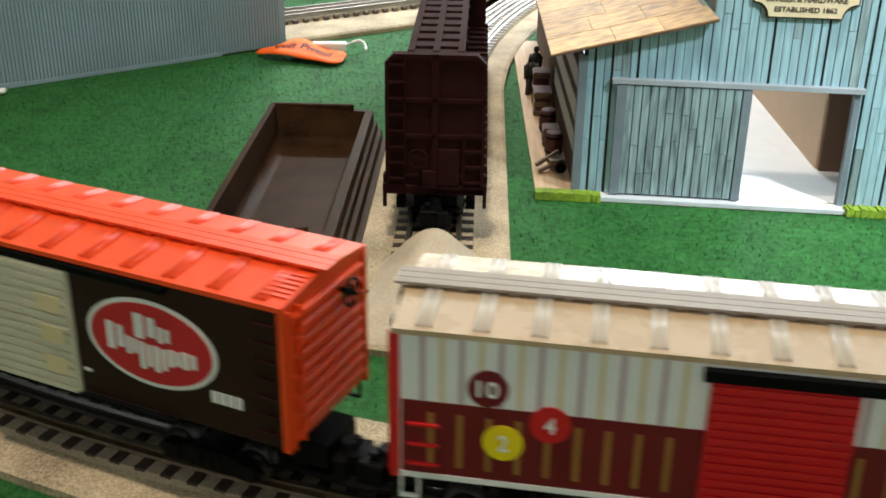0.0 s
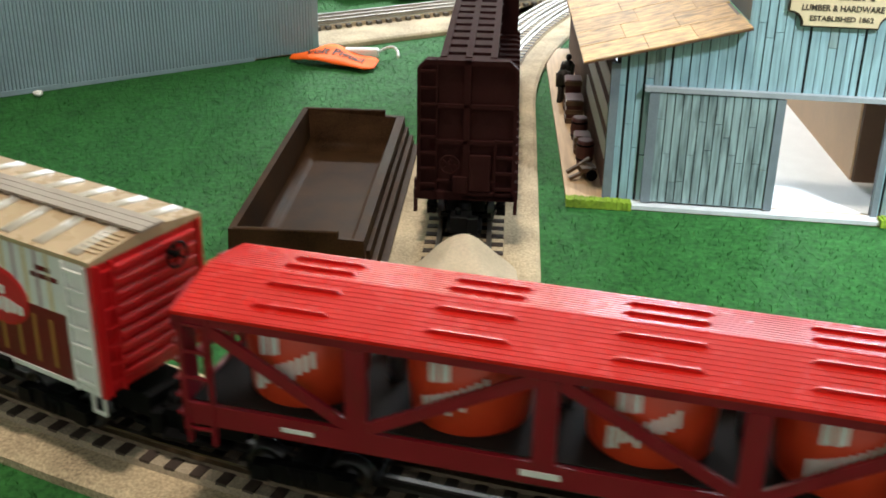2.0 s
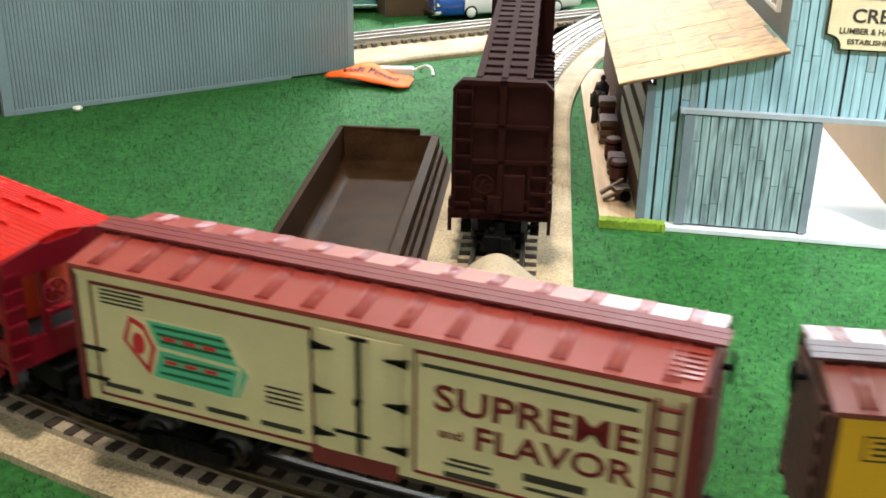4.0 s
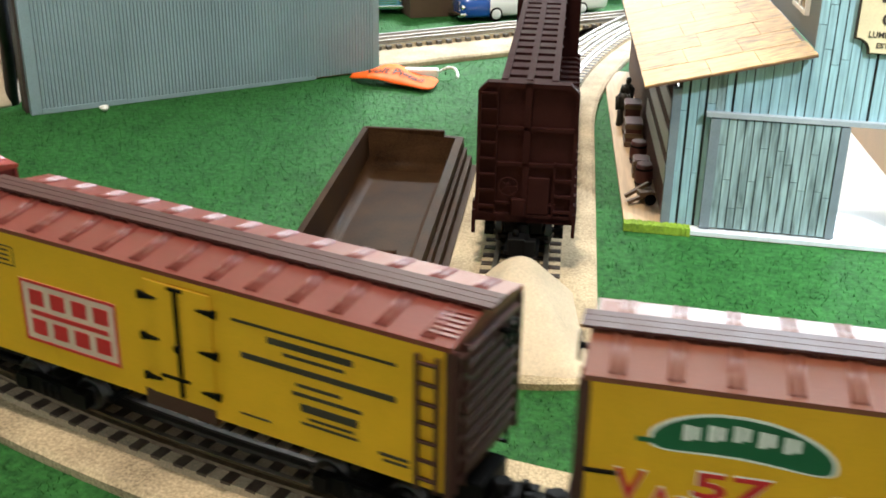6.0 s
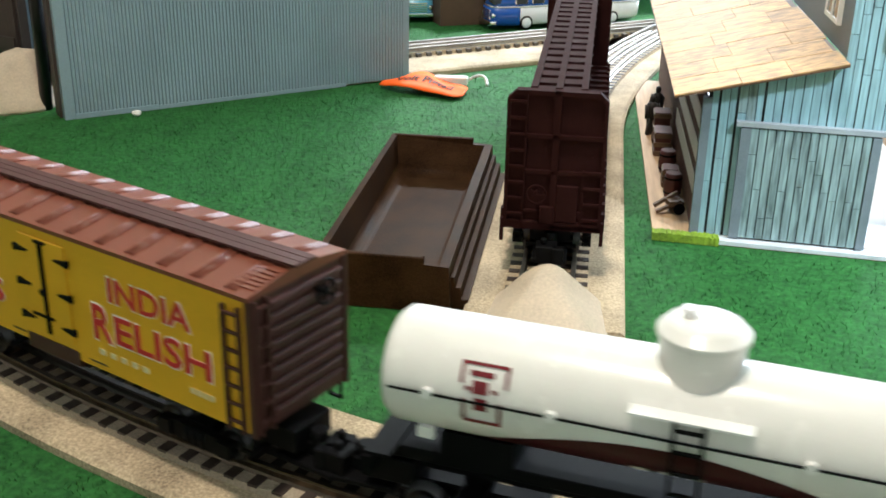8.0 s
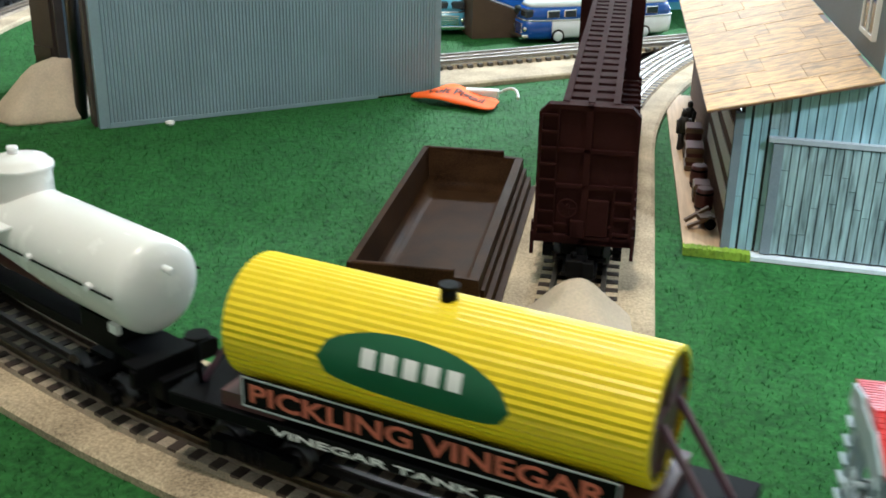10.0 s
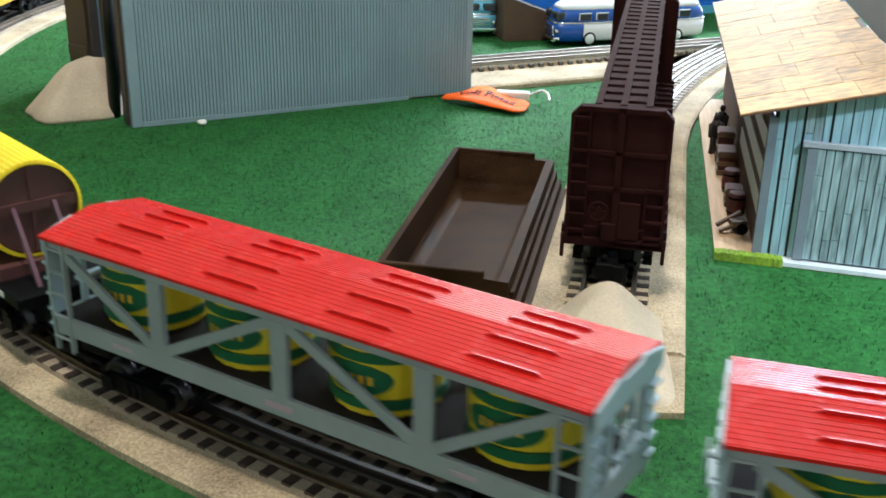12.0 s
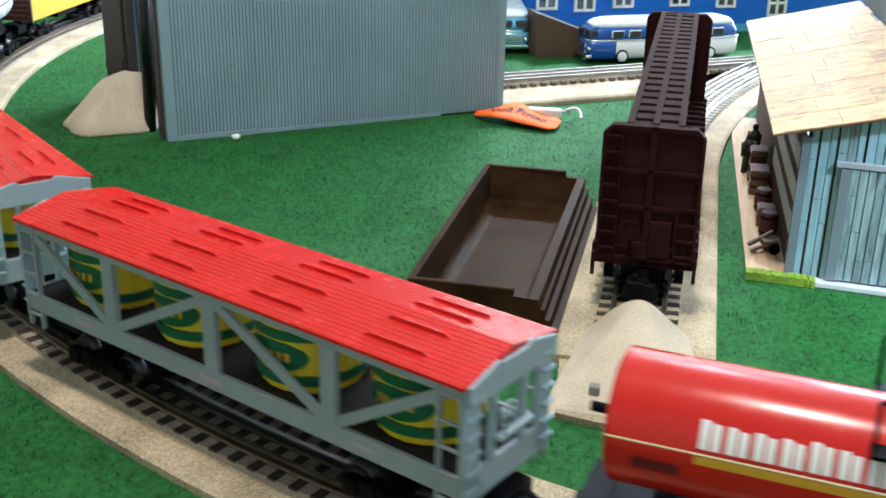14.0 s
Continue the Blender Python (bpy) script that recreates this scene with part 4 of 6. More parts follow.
barn_box("stile", (0.1145, 0.1205, -0.0062, -0.0035, 0.0045, OPZ), TRIM, parent=sl)
barn_box("jamb", (OP1, OP1 + 0.004, -0.003, 0.003, 0.0035, OPZ), TRIM)
# boards of the lean-to roof lie on this deck
RX0, RX1, RZ0, RZ1 = -0.0235, 0.0905, 0.1085, 0.1385
bm = bmesh.new()
add_prism(bm, [(RX0, RZ0 - 0.0012), (RX1, RZ1 - 0.0012), (RX1, RZ1), (RX0, RZ0)], -0.011, BL + 0.0, Matrix(((0, 1, 0, 0), (1, 0, 0, 0), (0, 0, 1, 0), (0, 0, 0, 1))))
barn_part("roof_deck", bm, BROWN_CARD, "thin card roof deck")
win = new("window")
win.parent = barn
bm = bmesh.new()
add_box(bm, UM - 0.0022, UM - 0.0002, 0.045, 0.085, 0.158, 0.198)
barn_part("pane", bm, GLASS, parent=win)
bm = bmesh.new()
for q in ((0.042, 0.045, 0.155, 0.201), (0.085, 0.088, 0.155, 0.201), (0.045, 0.085, 0.155, 0.158), (0.045, 0.085, 0.198, 0.201), (0.064, 0.066, 0.158, 0.198)):
    add_box(bm, UM - 0.0032, UM, q[0], q[1], q[2], q[3])
barn_part("window_frame", bm, WHITE, parent=win)
bm = bmesh.new()
for z in (0.030, 0.055, 0.080):
    add_box(bm, -0.0016, -0.0002, 0.012, 0.20, z, z + 0.014)
barn_part("poster", bm, WHITE, "white and tan poster strips on the side wall")
# sign with cut corners
sign = new("sign_board")
sign.parent = barn
sign["label"] = "parchment-coloured shop sign with scooped corners"
sx, sz, sw, sh, cr = 0.149, 0.1675, 0.0345, 0.0265, 0.010


def sign_outline(w, h, r):
    pts = []
    for qx, qz, a0 in ((1, 1, 270), (-1, 1, 0), (-1, -1, 90), (1, -1, 180)):
        arc = []
        for k in range(7):
            a = radians(a0 - k * 15)
            arc.append((qx * w + r * math.cos(a), qz * h + r * math.sin(a)))
        pts += arc
    return pts


def sign_slab(w, h, r, y0, y1):
    bm = bmesh.new()
    pts = sign_outline(w, h, r)
    f = [bm.verts.new((sx + p, y0, sz + q)) for p, q in pts]
    g = [bm.verts.new((sx + p, y1, sz + q)) for p, q in pts]
    bm.faces.new(f)
    bm.faces.new(g[::-1])
    for k in range(len(pts)):
        j = (k + 1) % len(pts)
        bm.faces.new((f[k], f[j], g[j], g[k]))
    return bm


barn_part("backing", sign_slab(sw + 0.0012, sh + 0.0012, cr, -0.0030, 0.0), INK, "dark sign edge", parent=sign)
barn_part("face", sign_slab(sw, sh, cr, -0.0040, -0.0030), SIGN, parent=sign)
FRONT = Matrix(((1, 0, 0, 0), (0, 0, -1, 0), (0, 1, 0, 0), (0, 0, 0, 1)))
for words, w, h, z in (("CREEK", 0.040, 0.0095, 0.1640), ("LUMBER & HARDWARE", 0.054, 0.0042, 0.1535), ("ESTABLISHED 1862", 0.042, 0.0036, 0.1463)):
    me = letter_mesh(words, INK, w, h, 0.0003)
    me.transform(BARN_M @ Matrix.Translation((sx, -0.0042, z)) @ FRONT)
    part("lettering", me, INK, sign)
bm = bmesh.new()
add_box(bm, sx - 0.022, sx + 0.022, -0.0043, -0.0040, 0.175, 0.183)
barn_part("lettering", bm, INK, "worn first line", parent=sign)


# porch goods beside the side wall
def barrel(at, label):
    bm = bmesh.new()
    add_lathe(bm, (0, 0, 0), (0, 0, 1), [(0, 0.0062), (0.004, 0.0070), (0.010, 0.0076), (0.016, 0.0070), (0.020, 0.0062)], 18)
    ob = thing("barrel", label, "barrel", "porch barrels", m=Matrix.Translation(at))
    part("cask", bm, BARREL, ob)
    for z in (0.004, 0.016):
        bm = bmesh.new()
        add_lathe(bm, (0, 0, z - 0.0008), (0, 0, 1), [(0, 0.0073), (0.0016, 0.0073)], 18)
        part("hoop", bm, BLACK, ob)
    return ob


barrel((0.0895, 0.185, 0.0028), "red-brown wooden barrel on the porch")
barrel((0.0875, 0.245, 0.0028), "red-brown wooden barrel on the porch")
for x, y, z, w, d, h, lab in ((0.0885, 0.212, 0.0028, 0.014, 0.018, 0.016, "small brown wooden crate between the barrels"), (0.0850, 0.300, 0.0028, 0.016, 0.026, 0.022, "brown wooden crate against the store wall"), (0.0850, 0.335, 0.0028, 0.016, 0.022, 0.030, "tall brown wooden crate on the porch")):
    ct = thing("crate", lab, "crate", "porch crates", m=Matrix.Translation((x, y, z)))
    box_part("body", (-w / 2 + 0.001, w / 2 - 0.001, -d / 2 + 0.001, d / 2 - 0.001, 0, h), BARREL, ct)
    for zz in (0.001, h / 2 - 0.002, h - 0.005):
        bm = bmesh.new()
        add_box(bm, -w / 2, w / 2, -d / 2, d / 2, zz, zz + 0.004)
        part("slat", bm, CRATE, ct)
cart = thing("hand_cart", "small tan and dark hand cart standing on the porch", "hand cart", m=pose(0.0855, 0.148, 0.0028, 0, 0, 15))
bm = bmesh.new()
add_bar(bm, (-0.011, 0.004, 0.004), (0.008, 0.006, 0.014), 0.003, 0.0025)
add_bar(bm, (-0.011, -0.004, 0.002), (0.008, -0.004, 0.010), 0.003, 0.0025)
add_box(bm, -0.002, 0.010, -0.006, 0.008, 0.006, 0.010)
part("frame", bm, CRATE, cart)
for y in (-0.007, 0.009):
    bm = bmesh.new()
    add_lathe(bm, (0.006, y - 0.001, 0.0045), (0, 1, 0), [(0, 0.0045), (0.002, 0.0045)], 16)
    part("wheel", bm, BLACK, cart)


def figurine(at, turn, label):
    bm = bmesh.new()
    for s in (-1, 1):
        add_lathe(bm, (s * 0.0026, 0, 0), (s * -0.05, 0, 1), [(0, 0.0020), (0.001, 0.0026), (0.009, 0.0022), (0.018, 0.0029)], 10)
        add_lathe(bm, (s * 0.0058, 0, 0.0295), (s * 0.15, -0.25, -1), [(0, 0.0020), (0.006, 0.0017), (0.013, 0.0013)], 8)
    add_lathe(bm, (0, 0, 0.017), (0, 0, 1), [(0, 0.0046), (0.005, 0.0044), (0.011, 0.0056), (0.014, 0.0040), (0.0155, 0.0018)], 12)
    add_lathe(bm, (0, 0, 0.032), (0, 0, 1), [(0, 0.0014), (0.0015, 0.0026), (0.004, 0.0029), (0.006, 0.0020), (0.0066, 0.0006)], 12)
    ob = new("figurine", mesh_of("figurine", bm, FIGURE))
    ob.matrix_world = Matrix.Translation(at) @ pose(0, 0, 0, 0, 0, turn)
    return tagged(ob, label, "figurine", "porch figurines")


figurine((0.0760, 0.355, 0.0028), 30, "dark painted figurine standing on the porch edge")
figurine((0.0825, 0.390, 0.0028), -40, "dark painted figurine under the porch roof")

# ---------------------------------------------------------------- buses and the blue building behind the rear track


def bus(at, turn, upper, lower, label):
    """Rounded coach; x is its front, about 0.235 m long."""
    root = thing("model_bus", label, "model bus", "model buses", m=Matrix.Translation(at) @ pose(0, 0, 0, 0, 0, turn))
    def shell(rows, lo=-1.0, hi=1.0):
        """A closed skin of plan outlines, rounder at the nose: rows of (z, half length, half width)."""
        bm, rings = bmesh.new(), []
        for z, hl, hw in rows:
            ring = []
            for k in range(56):
                a = k * 2 * math.pi / 56
                c, q = math.cos(a), math.sin(a)
                e = 0.42 if c > 0 else 0.30
                x = max(lo, min(hi, hl * math.copysign(abs(c) ** e, c)))
                ring.append(bm.verts.new((x, hw * math.copysign(abs(q) ** 0.42, q), z)))
            rings.append(ring)
        for p, q in zip(rings, rings[1:]):
            for k in range(56):
                bm.faces.new((p[k], p[(k + 1) % 56], q[(k + 1) % 56], q[k])).smooth = True
        bm.faces.new(rings[0][::-1])
        bm.faces.new(rings[-1])
        return bm

    part("lower_body", shell([(0.0065, 0.111, 0.0240), (0.010, 0.1135, 0.0258), (0.020, 0.1145, 0.0264), (0.0315, 0.1140, 0.0264)]), BUS_WHITE, root)
    part("nose", shell([(0.0062, 0.1120, 0.0243), (0.010, 0.1143, 0.0262), (0.020, 0.1153, 0.0268), (0.0315, 0.1148, 0.0268)], lo=0.076), lower, root, "blue nose")
    part("side_moulding", shell([(0.0300, 0.1146, 0.0268), (0.0312, 0.1152, 0.0274), (0.0326, 0.1146, 0.0268)]), CHROME, root)
    part("window_band", shell([(0.0326, 0.1140, 0.0264), (0.040, 0.1120, 0.0258), (0.0490, 0.1070, 0.0240)]), upper, root)
    part("roof", shell([(0.0490, 0.1072, 0.0242), (0.0530, 0.1040, 0.0228), (0.0565, 0.0980, 0.0195), (0.0585, 0.0900, 0.0140), (0.0592, 0.0800, 0.0070)]), BUS_WHITE, root)
    for s in (-1, 1):
        for k in range(7):
            x = 0.074 - k * 0.025
            bm = bmesh.new()
            add_box(bm, x - 0.0095, x + 0.0095, min(s * 0.022, s * 0.0268), max(s * 0.022, s * 0.0268), 0.0345, 0.0450)
            w = part("window", bm, CHROME, root, bevel=0.001)
            bm = bmesh.new()
            add_box(bm, x - 0.0080, x + 0.0080, min(s * 0.024, s * 0.0272), max(s * 0.024, s * 0.0272), 0.0355, 0.0440)
            part("pane", bm, GLASS, w)
        for x in (0.066, -0.066):
            bm = bmesh.new()
            add_lathe(bm, (x, s * 0.0210, 0.0095), (0, s, 0), [(0, 0.0095), (0.005, 0.0095), (0.0055, 0.0085)], 22)
            wh = part("wheel", bm, BLACK, root)
            bm = bmesh.new()
            add_lathe(bm, (x, s * 0.0262, 0.0095), (0, s, 0), [(0, 0.0072), (0.0012, 0.0066), (0.0016, 0.0025)], 20)
            part("hub", bm, BUS_WHITE, wh)
    for y in (-0.0115, 0.0115):
        bm = bmesh.new()
        add_box(bm, 0.100, 0.1132, y - 0.0095, y + 0.0095, 0.0345, 0.0460)
        part("windscreen", bm, GLASS, root, bevel=0.002)
    for y in (-0.018, 0.018):
        bm = bmesh.new()
        add_lathe(bm, (0.1105, y, 0.020), (1, 0, 0), [(0, 0.0035), (0.0035, 0.0032), (0.0042, 0.0015)], 14)
        part("headlight", bm, CHROME, root)
    bm = bmesh.new()
    add_box(bm, 0.108, 0.1180, -0.022, 0.022, 0.008, 0.0125)
    part("bumper", bm, CHROME, root, bevel=0.001)
    bm = bmesh.new()
    for k in range(5):
        add_box(bm, 0.111, 0.1162, -0.013, 0.013, 0.0145 + k * 0.0028, 0.0158 + k * 0.0028)
    part("grille", bm, CHROME, root)
    return root


bus((-0.034, 0.882, 0.0), 180 + 29, BUS_BLUE, BUS_BLUE, "blue and white model coach parked on the grass by the tracks")
bus((-0.262, 0.955, 0.0), 285, BUS_SKY, BUS_SKY, "light blue and white model coach parked nose-on beside the shed")
bd = Vector((0.875, 0.485, 0)).normalized()
blue_m = Matrix(((bd.x, -bd.y, 0, -0.235), (bd.y, bd.x, 0, 0.965), (0, 0, 1, 0), (0, 0, 0, 1)))
blue = thing("blue_building", "bright blue sided building with white windows", "building", m=blue_m)
box_part("wall", (0.0, 0.62, 0.0, 0.20, 0.0, 0.16), BLUE_WALL, blue)
bm = bmesh.new()
for k in range(22):
    add_box(bm, 0.0, 0.62, -0.0012, 0.0, 0.004 + k * 0.007, 0.0095 + k * 0.007)
part("siding", bm, BLUE_WALL, blue)
bm = bmesh.new()
add_prism(bm, [(-0.02, 0.158), (0.10, 0.21), (0.22, 0.158), (0.22, 0.163), (0.10, 0.216), (-0.02, 0.163)], -0.02, 0.64)
part("roof", bm, GREY_METAL, blue)
box_part("foundation", (-0.004, 0.624, -0.004, 0.0, 0.0, 0.012), BUS_SKY, blue, "pale blue base course")
for x, z in ((0.031, 0.044), (0.092, 0.040), (0.155, 0.044), (0.250, 0.044), (0.330, 0.040), (0.422, 0.024)):
    w = new("window")
    w.parent = blue
    for q in ((-0.017, -0.013), (-0.002, 0.002), (0.013, 0.017)):
        bm = bmesh.new()
        add_box(bm, x + q[0], x + q[1], -0.0046, -0.0012, z - 0.002, z + 0.040)
        part("upright", bm, WHITE, w)
    for zz in (z - 0.002, z + 0.017, z + 0.036):
        bm = bmesh.new()
        add_box(bm, x - 0.013, x + 0.013, -0.0042, -0.0012, zz, zz + 0.004)
        part("glazing_bar", bm, WHITE, w)
    bm = bmesh.new()
    add_box(bm, x - 0.013, x + 0.013, -0.0026, -0.0010, z, z + 0.036)
    part("pane", bm, GLASS, w)
ramp = thing("loading_ramp", "dark brown wooden loading ramp by the blue building", "ramp", m=pose(-0.176, 0.862, 0, 0, 0, 25))
bm = bmesh.new()
add_prism(bm, [(-0.035, 0.0), (0.035, 0.0), (0.035, 0.034), (-0.035, 0.060)], -0.025, 0.025, Matrix(((0, 1, 0, 0), (1, 0, 0, 0), (0, 0, 1, 0), (0, 0, 0, 1))))
part("body", bm, BROWN_CARD, ramp)
for k in range(7):
    y = -0.022 + k * 0.0073
    bm = bmesh.new()
    add_prism(bm, [(-0.036, 0.0605), (0.036, 0.0340), (0.036, 0.0355), (-0.036, 0.0620)], y - 0.0032, y + 0.0032, Matrix(((0, 1, 0, 0), (1, 0, 0, 0), (0, 0, 1, 0), (0, 0, 0, 1))))
    part("plank", bm, BROWN_POST, ramp)

# ---------------------------------------------------------------- the moving train
SPEED = 0.2036
TRAIN = []


def train_thing(name, label, category, start):
    ob = thing(name, label, category, "cars of the moving train")
    TRAIN.append((ob, start))
    return ob


def house_car(name, label, start, L, W, zb, ze, roof_mat, board_mat, side_mat, end_mat, ribs=13, rise=0.0042, sill_mat=BLACK, seam_mat=None):
    """Body, ribbed roof, running board, corrugated ends and gear of a boxcar or a reefer."""
    car = train_thing(name, label, "boxcar" if "box" in name else "reefer car", start)
    h, w = L / 2, W / 2
    box_part("body", (-h + 0.003, h - 0.003, -w, w, zb, ze - 0.001), side_mat, car, bevel=0.0004)
    bm = bmesh.new()
    add_prism(bm, [(-w - 0.0012, ze - 0.0022), (w + 0.0012, ze - 0.0022), (w + 0.0012, ze), (0.0, ze + rise), (-w - 0.0012, ze)], -h, h)
    part("roof", bm, roof_mat, car)
    for k in range(ribs):
        x = -h + 0.012 + k * (L - 0.024) / (ribs - 1)
        bm = bmesh.new()
        for s in (-1, 1):
            for d in (-0.0017, 0.0017):
                add_tube(bm, (x + d, s * 0.007, ze + rise * 0.80 + 0.0002), (x + d, s * (w - 0.0012), ze + 0.0006), 0.0011, 10)
        part("roof_rib", bm, seam_mat or roof_mat, car)
    rb = new("running_board")
    rb.parent = car
    for k in range(2 * ribs):
        x = -h + 0.012 + k * (L - 0.024) / (2 * ribs - 1)
        bm = bmesh.new()
        add_box(bm, x - 0.0012, x + 0.0012, -0.0065, 0.0065, ze + rise - 0.002, ze + rise + 0.0009)
        part("bracket", bm, board_mat, rb)
    for y in (-0.0048, 0.0, 0.0048):
        bm = bmesh.new()
        add_box(bm, -h - 0.004, h + 0.004, y - 0.0022, y + 0.0022, ze + rise + 0.0008, ze + rise + 0.0020)
        part("plank", bm, board_mat, rb)
    for s in (-1, 1):
        rp = new("roof_platform")
        rp.parent = car
        for k in range(6):
            y = -s * (0.0105 + k * 0.0031)
            z = ze + rise * (1 - abs(y) / w)
            bm = bmesh.new()
            add_box(bm, s * (h - 0.0085) - 0.0065, s * (h - 0.0085) + 0.0065, y - 0.0011, y + 0.0011, z - 0.001, z + 0.0008)
            part("slat", bm, roof_mat, rp)
        bm = bmesh.new()
        add_prism(bm, [(-w, zb), (w, zb), (w, ze - 0.002), (0.0, ze + rise - 0.003), (-w, ze - 0.002)], s * (h - 0.0032), s * (h - 0.0008))
        e = part("end", bm, end_mat, car)
        for k in range(9):
            z = zb + 0.005 + k * (ze - zb - 0.008) / 9
            xa, xb = sorted((s * (h - 0.0012), s * (h + 0.0014)))
            bm = bmesh.new()
            add_box(bm, xa, xb, -w + 0.004, w - 0.0115, z, z + 0.0038)
            part("corrugation", bm, end_mat, e, bevel=0.0007)
        end_ladder(w - 0.0062, 0.0075, s * (h - 0.0008), zb, ze - 0.003, 7, end_mat, car, s)
        for q in (-1, 1):
            bm = bmesh.new()
            add_box(bm, min(s * (h - 0.003), s * (h + 0.0005)), max(s * (h - 0.003), s * (h + 0.0005)), q * (w - 0.0006) - 0.0011, q * (w - 0.0006) + 0.0011, zb - 0.001, ze - 0.002)
            part("corner_post", bm, end_mat, car)
        brake_wheel(s * (h + 0.005), -0.012, ze - 0.012, s, car, BLACK, 0.006)
        for q in (-1, 1):
            bm = bmesh.new()
            x0 = s * (h - 0.007)
            add_box(bm, x0 - 0.004, x0 - 0.003, q * (w - 0.001) - 0.0006, q * (w - 0.001) + 0.0006, zb - 0.010, zb)
            add_box(bm, x0 + 0.003, x0 + 0.004, q * (w - 0.001) - 0.0006, q * (w - 0.001) + 0.0006, zb - 0.010, zb)
            add_box(bm, x0 - 0.004, x0 + 0.004, q * (w - 0.001) - 0.0008, q * (w - 0.001) + 0.0008, zb - 0.0112, zb - 0.010)
            part("stirrup_step", bm, sill_mat, car)
    bm = bmesh.new()
    add_box(bm, -h + 0.02, h - 0.02, -0.006, 0.006, zb - 0.009, zb)
    add_box(bm, -0.03, 0.03, -0.016, 0.016, zb - 0.012, zb)
    add_tube(bm, (-0.05, 0.012, zb - 0.007), (-0.036, 0.012, zb - 0.007), 0.005, 12)
    part("underframe", bm, BLACK, car)
    running_gear(car, h - 0.047, h + 0.014)
    return car


def ribbed_door(car, x0, x1, z0, z1, y, material, rows, label):
    d = new("door")
    d.parent = car
    d["label"] = label
    box_part("panel", (x0, x1, y, y + 0.0018, z0, z1), material, d)
    for k in range(rows):
        z = z0 + (k + 0.15) * (z1 - z0) / rows
        bm = bmesh.new()
        add_box(bm, x0 + 0.001, x1 - 0.001, y + 0.0018, y + 0.0030, z, z + (z1 - z0) / rows * 0.55)
        part("door_rib", bm, material, d)
    return d


def sign_oval(car, x, z, rx, rz, y, ring, disc, bars, turn=0.0, ink=None):
    """An oval emblem in its colours, its lettering as plain pale bars."""
    oval_print("emblem_ring", x, z, rx, rz, ring, car, y, 0.0003, turn)
    oval_print("emblem", x, z, rx * 0.93, rz * 0.90, disc, car, y, 0.0006, turn)
    bar_print("emblem_bar", blocks([(x + a, x + b, z + c, z + d) for a, b, c, d in bars]), ink or ring, car, y + 0.0006)


# orange boxcar with a dark maroon side
L, W, ZB, ZE = 0.281, 0.0645, 0.0320, 0.0975
w = W / 2
car = house_car("boxcar", "orange-roofed boxcar with dark maroon sides and a cream door", 0.4851, L, W, ZB, ZE, ORANGE, ORANGE, DARK_MAROON, ORANGE)
ribbed_door(car, -0.034, 0.018, ZB - 0.001, ZE - 0.006, w, CREAM_DOOR, 14, "cream ribbed sliding door")
bar_print("door_patch", [(-0.030 + k * 0.0, -0.017, z, z + 0.008) for k, z in enumerate((0.040, 0.055, 0.070))], STRAW_PRINT, car, w + 0.003)
bar_print("door_rail", [(-0.085, 0.020, ZE - 0.006, ZE - 0.003), (-0.085, 0.020, ZB - 0.002, ZB)], BLACK, car, w, 0.0026)
sign_oval(car, -0.0745, 0.0655, 0.0335, 0.0205, w, WHITE, RED_PRINT, [(-0.0035, 0.0075, 0.0020, 0.0135), (-0.0105, -0.0045, 0.0020, 0.0095), (0.0135, 0.0225, -0.0065, 0.0065), (0.0070, 0.0125, -0.0070, 0.0015), (-0.0005, 0.0060, -0.0125, 0.0005), (-0.0080, -0.0015, -0.0125, 0.0000), (-0.0150, -0.0090, -0.0080, 0.0000), (-0.0230, -0.0160, -0.0075, 0.0005)])
bar_print("number_bar", [(-0.1065 - k * 0.004, -0.1035 - k * 0.004, 0.0455, 0.0510) for k in range(4)] + [(-0.040, -0.036, 0.043, 0.0445)], WHITE, car, w)
for k in range(7):
    z = ZB + 0.006 + k * 0.0083
    box_part("grab_iron", (-0.136, -0.126, w, w + 0.0018, z, z + 0.0012), DARK_MAROON, car)

# white and deep red boxcar with stripes and a bright red door
car = house_car("boxcar", "white and deep red striped boxcar with a bright red door", 0.1698, L, W, ZB, ZE, ROOF_TAN, ROOF_STEEL, WHITE, BRIGHT_RED, sill_mat=WHITE, seam_mat=SEAM)
ribbed_door(car, -0.028, 0.0235, ZB - 0.002, ZE - 0.009, w, BRIGHT_RED, 16, "bright red ribbed sliding door")
bar_print("door_rail", [(-0.079, 0.0265, ZE - 0.0085, ZE - 0.0040), (-0.079, 0.0265, ZB - 0.0045, ZB + 0.0010)], BLACK, car, w, 0.0034)
bar_print("red_band", [(0.0235, h_, ZB + 0.0008, 0.0668) for h_ in (0.1365,)] + [(-0.1235, -0.028, ZB + 0.0008, 0.0668)], DEEP_RED, car, w)
xs = [0.124 - k * 0.0112 for k in range(9)] + [-0.033 - k * 0.0112 for k in range(8)]
upper = [0.1275 - k * 0.0074 for k in range(14)] + [-0.0320 - k * 0.0074 for k in range(12)]
bar_print("mauve_stripe", [(x, x + 0.0019, 0.0668, ZE - 0.003) for x in upper[::2]], PINK_PRINT, car, w)
bar_print("straw_stripe", [(x, x + 0.0019, 0.0668, ZE - 0.003) for x in upper[1::2]], STRAW_PRINT, car, w)
bar_print("gold_stripe", [(x, x + 0.0022, ZB + 0.006, 0.062) for x in xs], GOLD_PRINT, car, w + 0.0003)
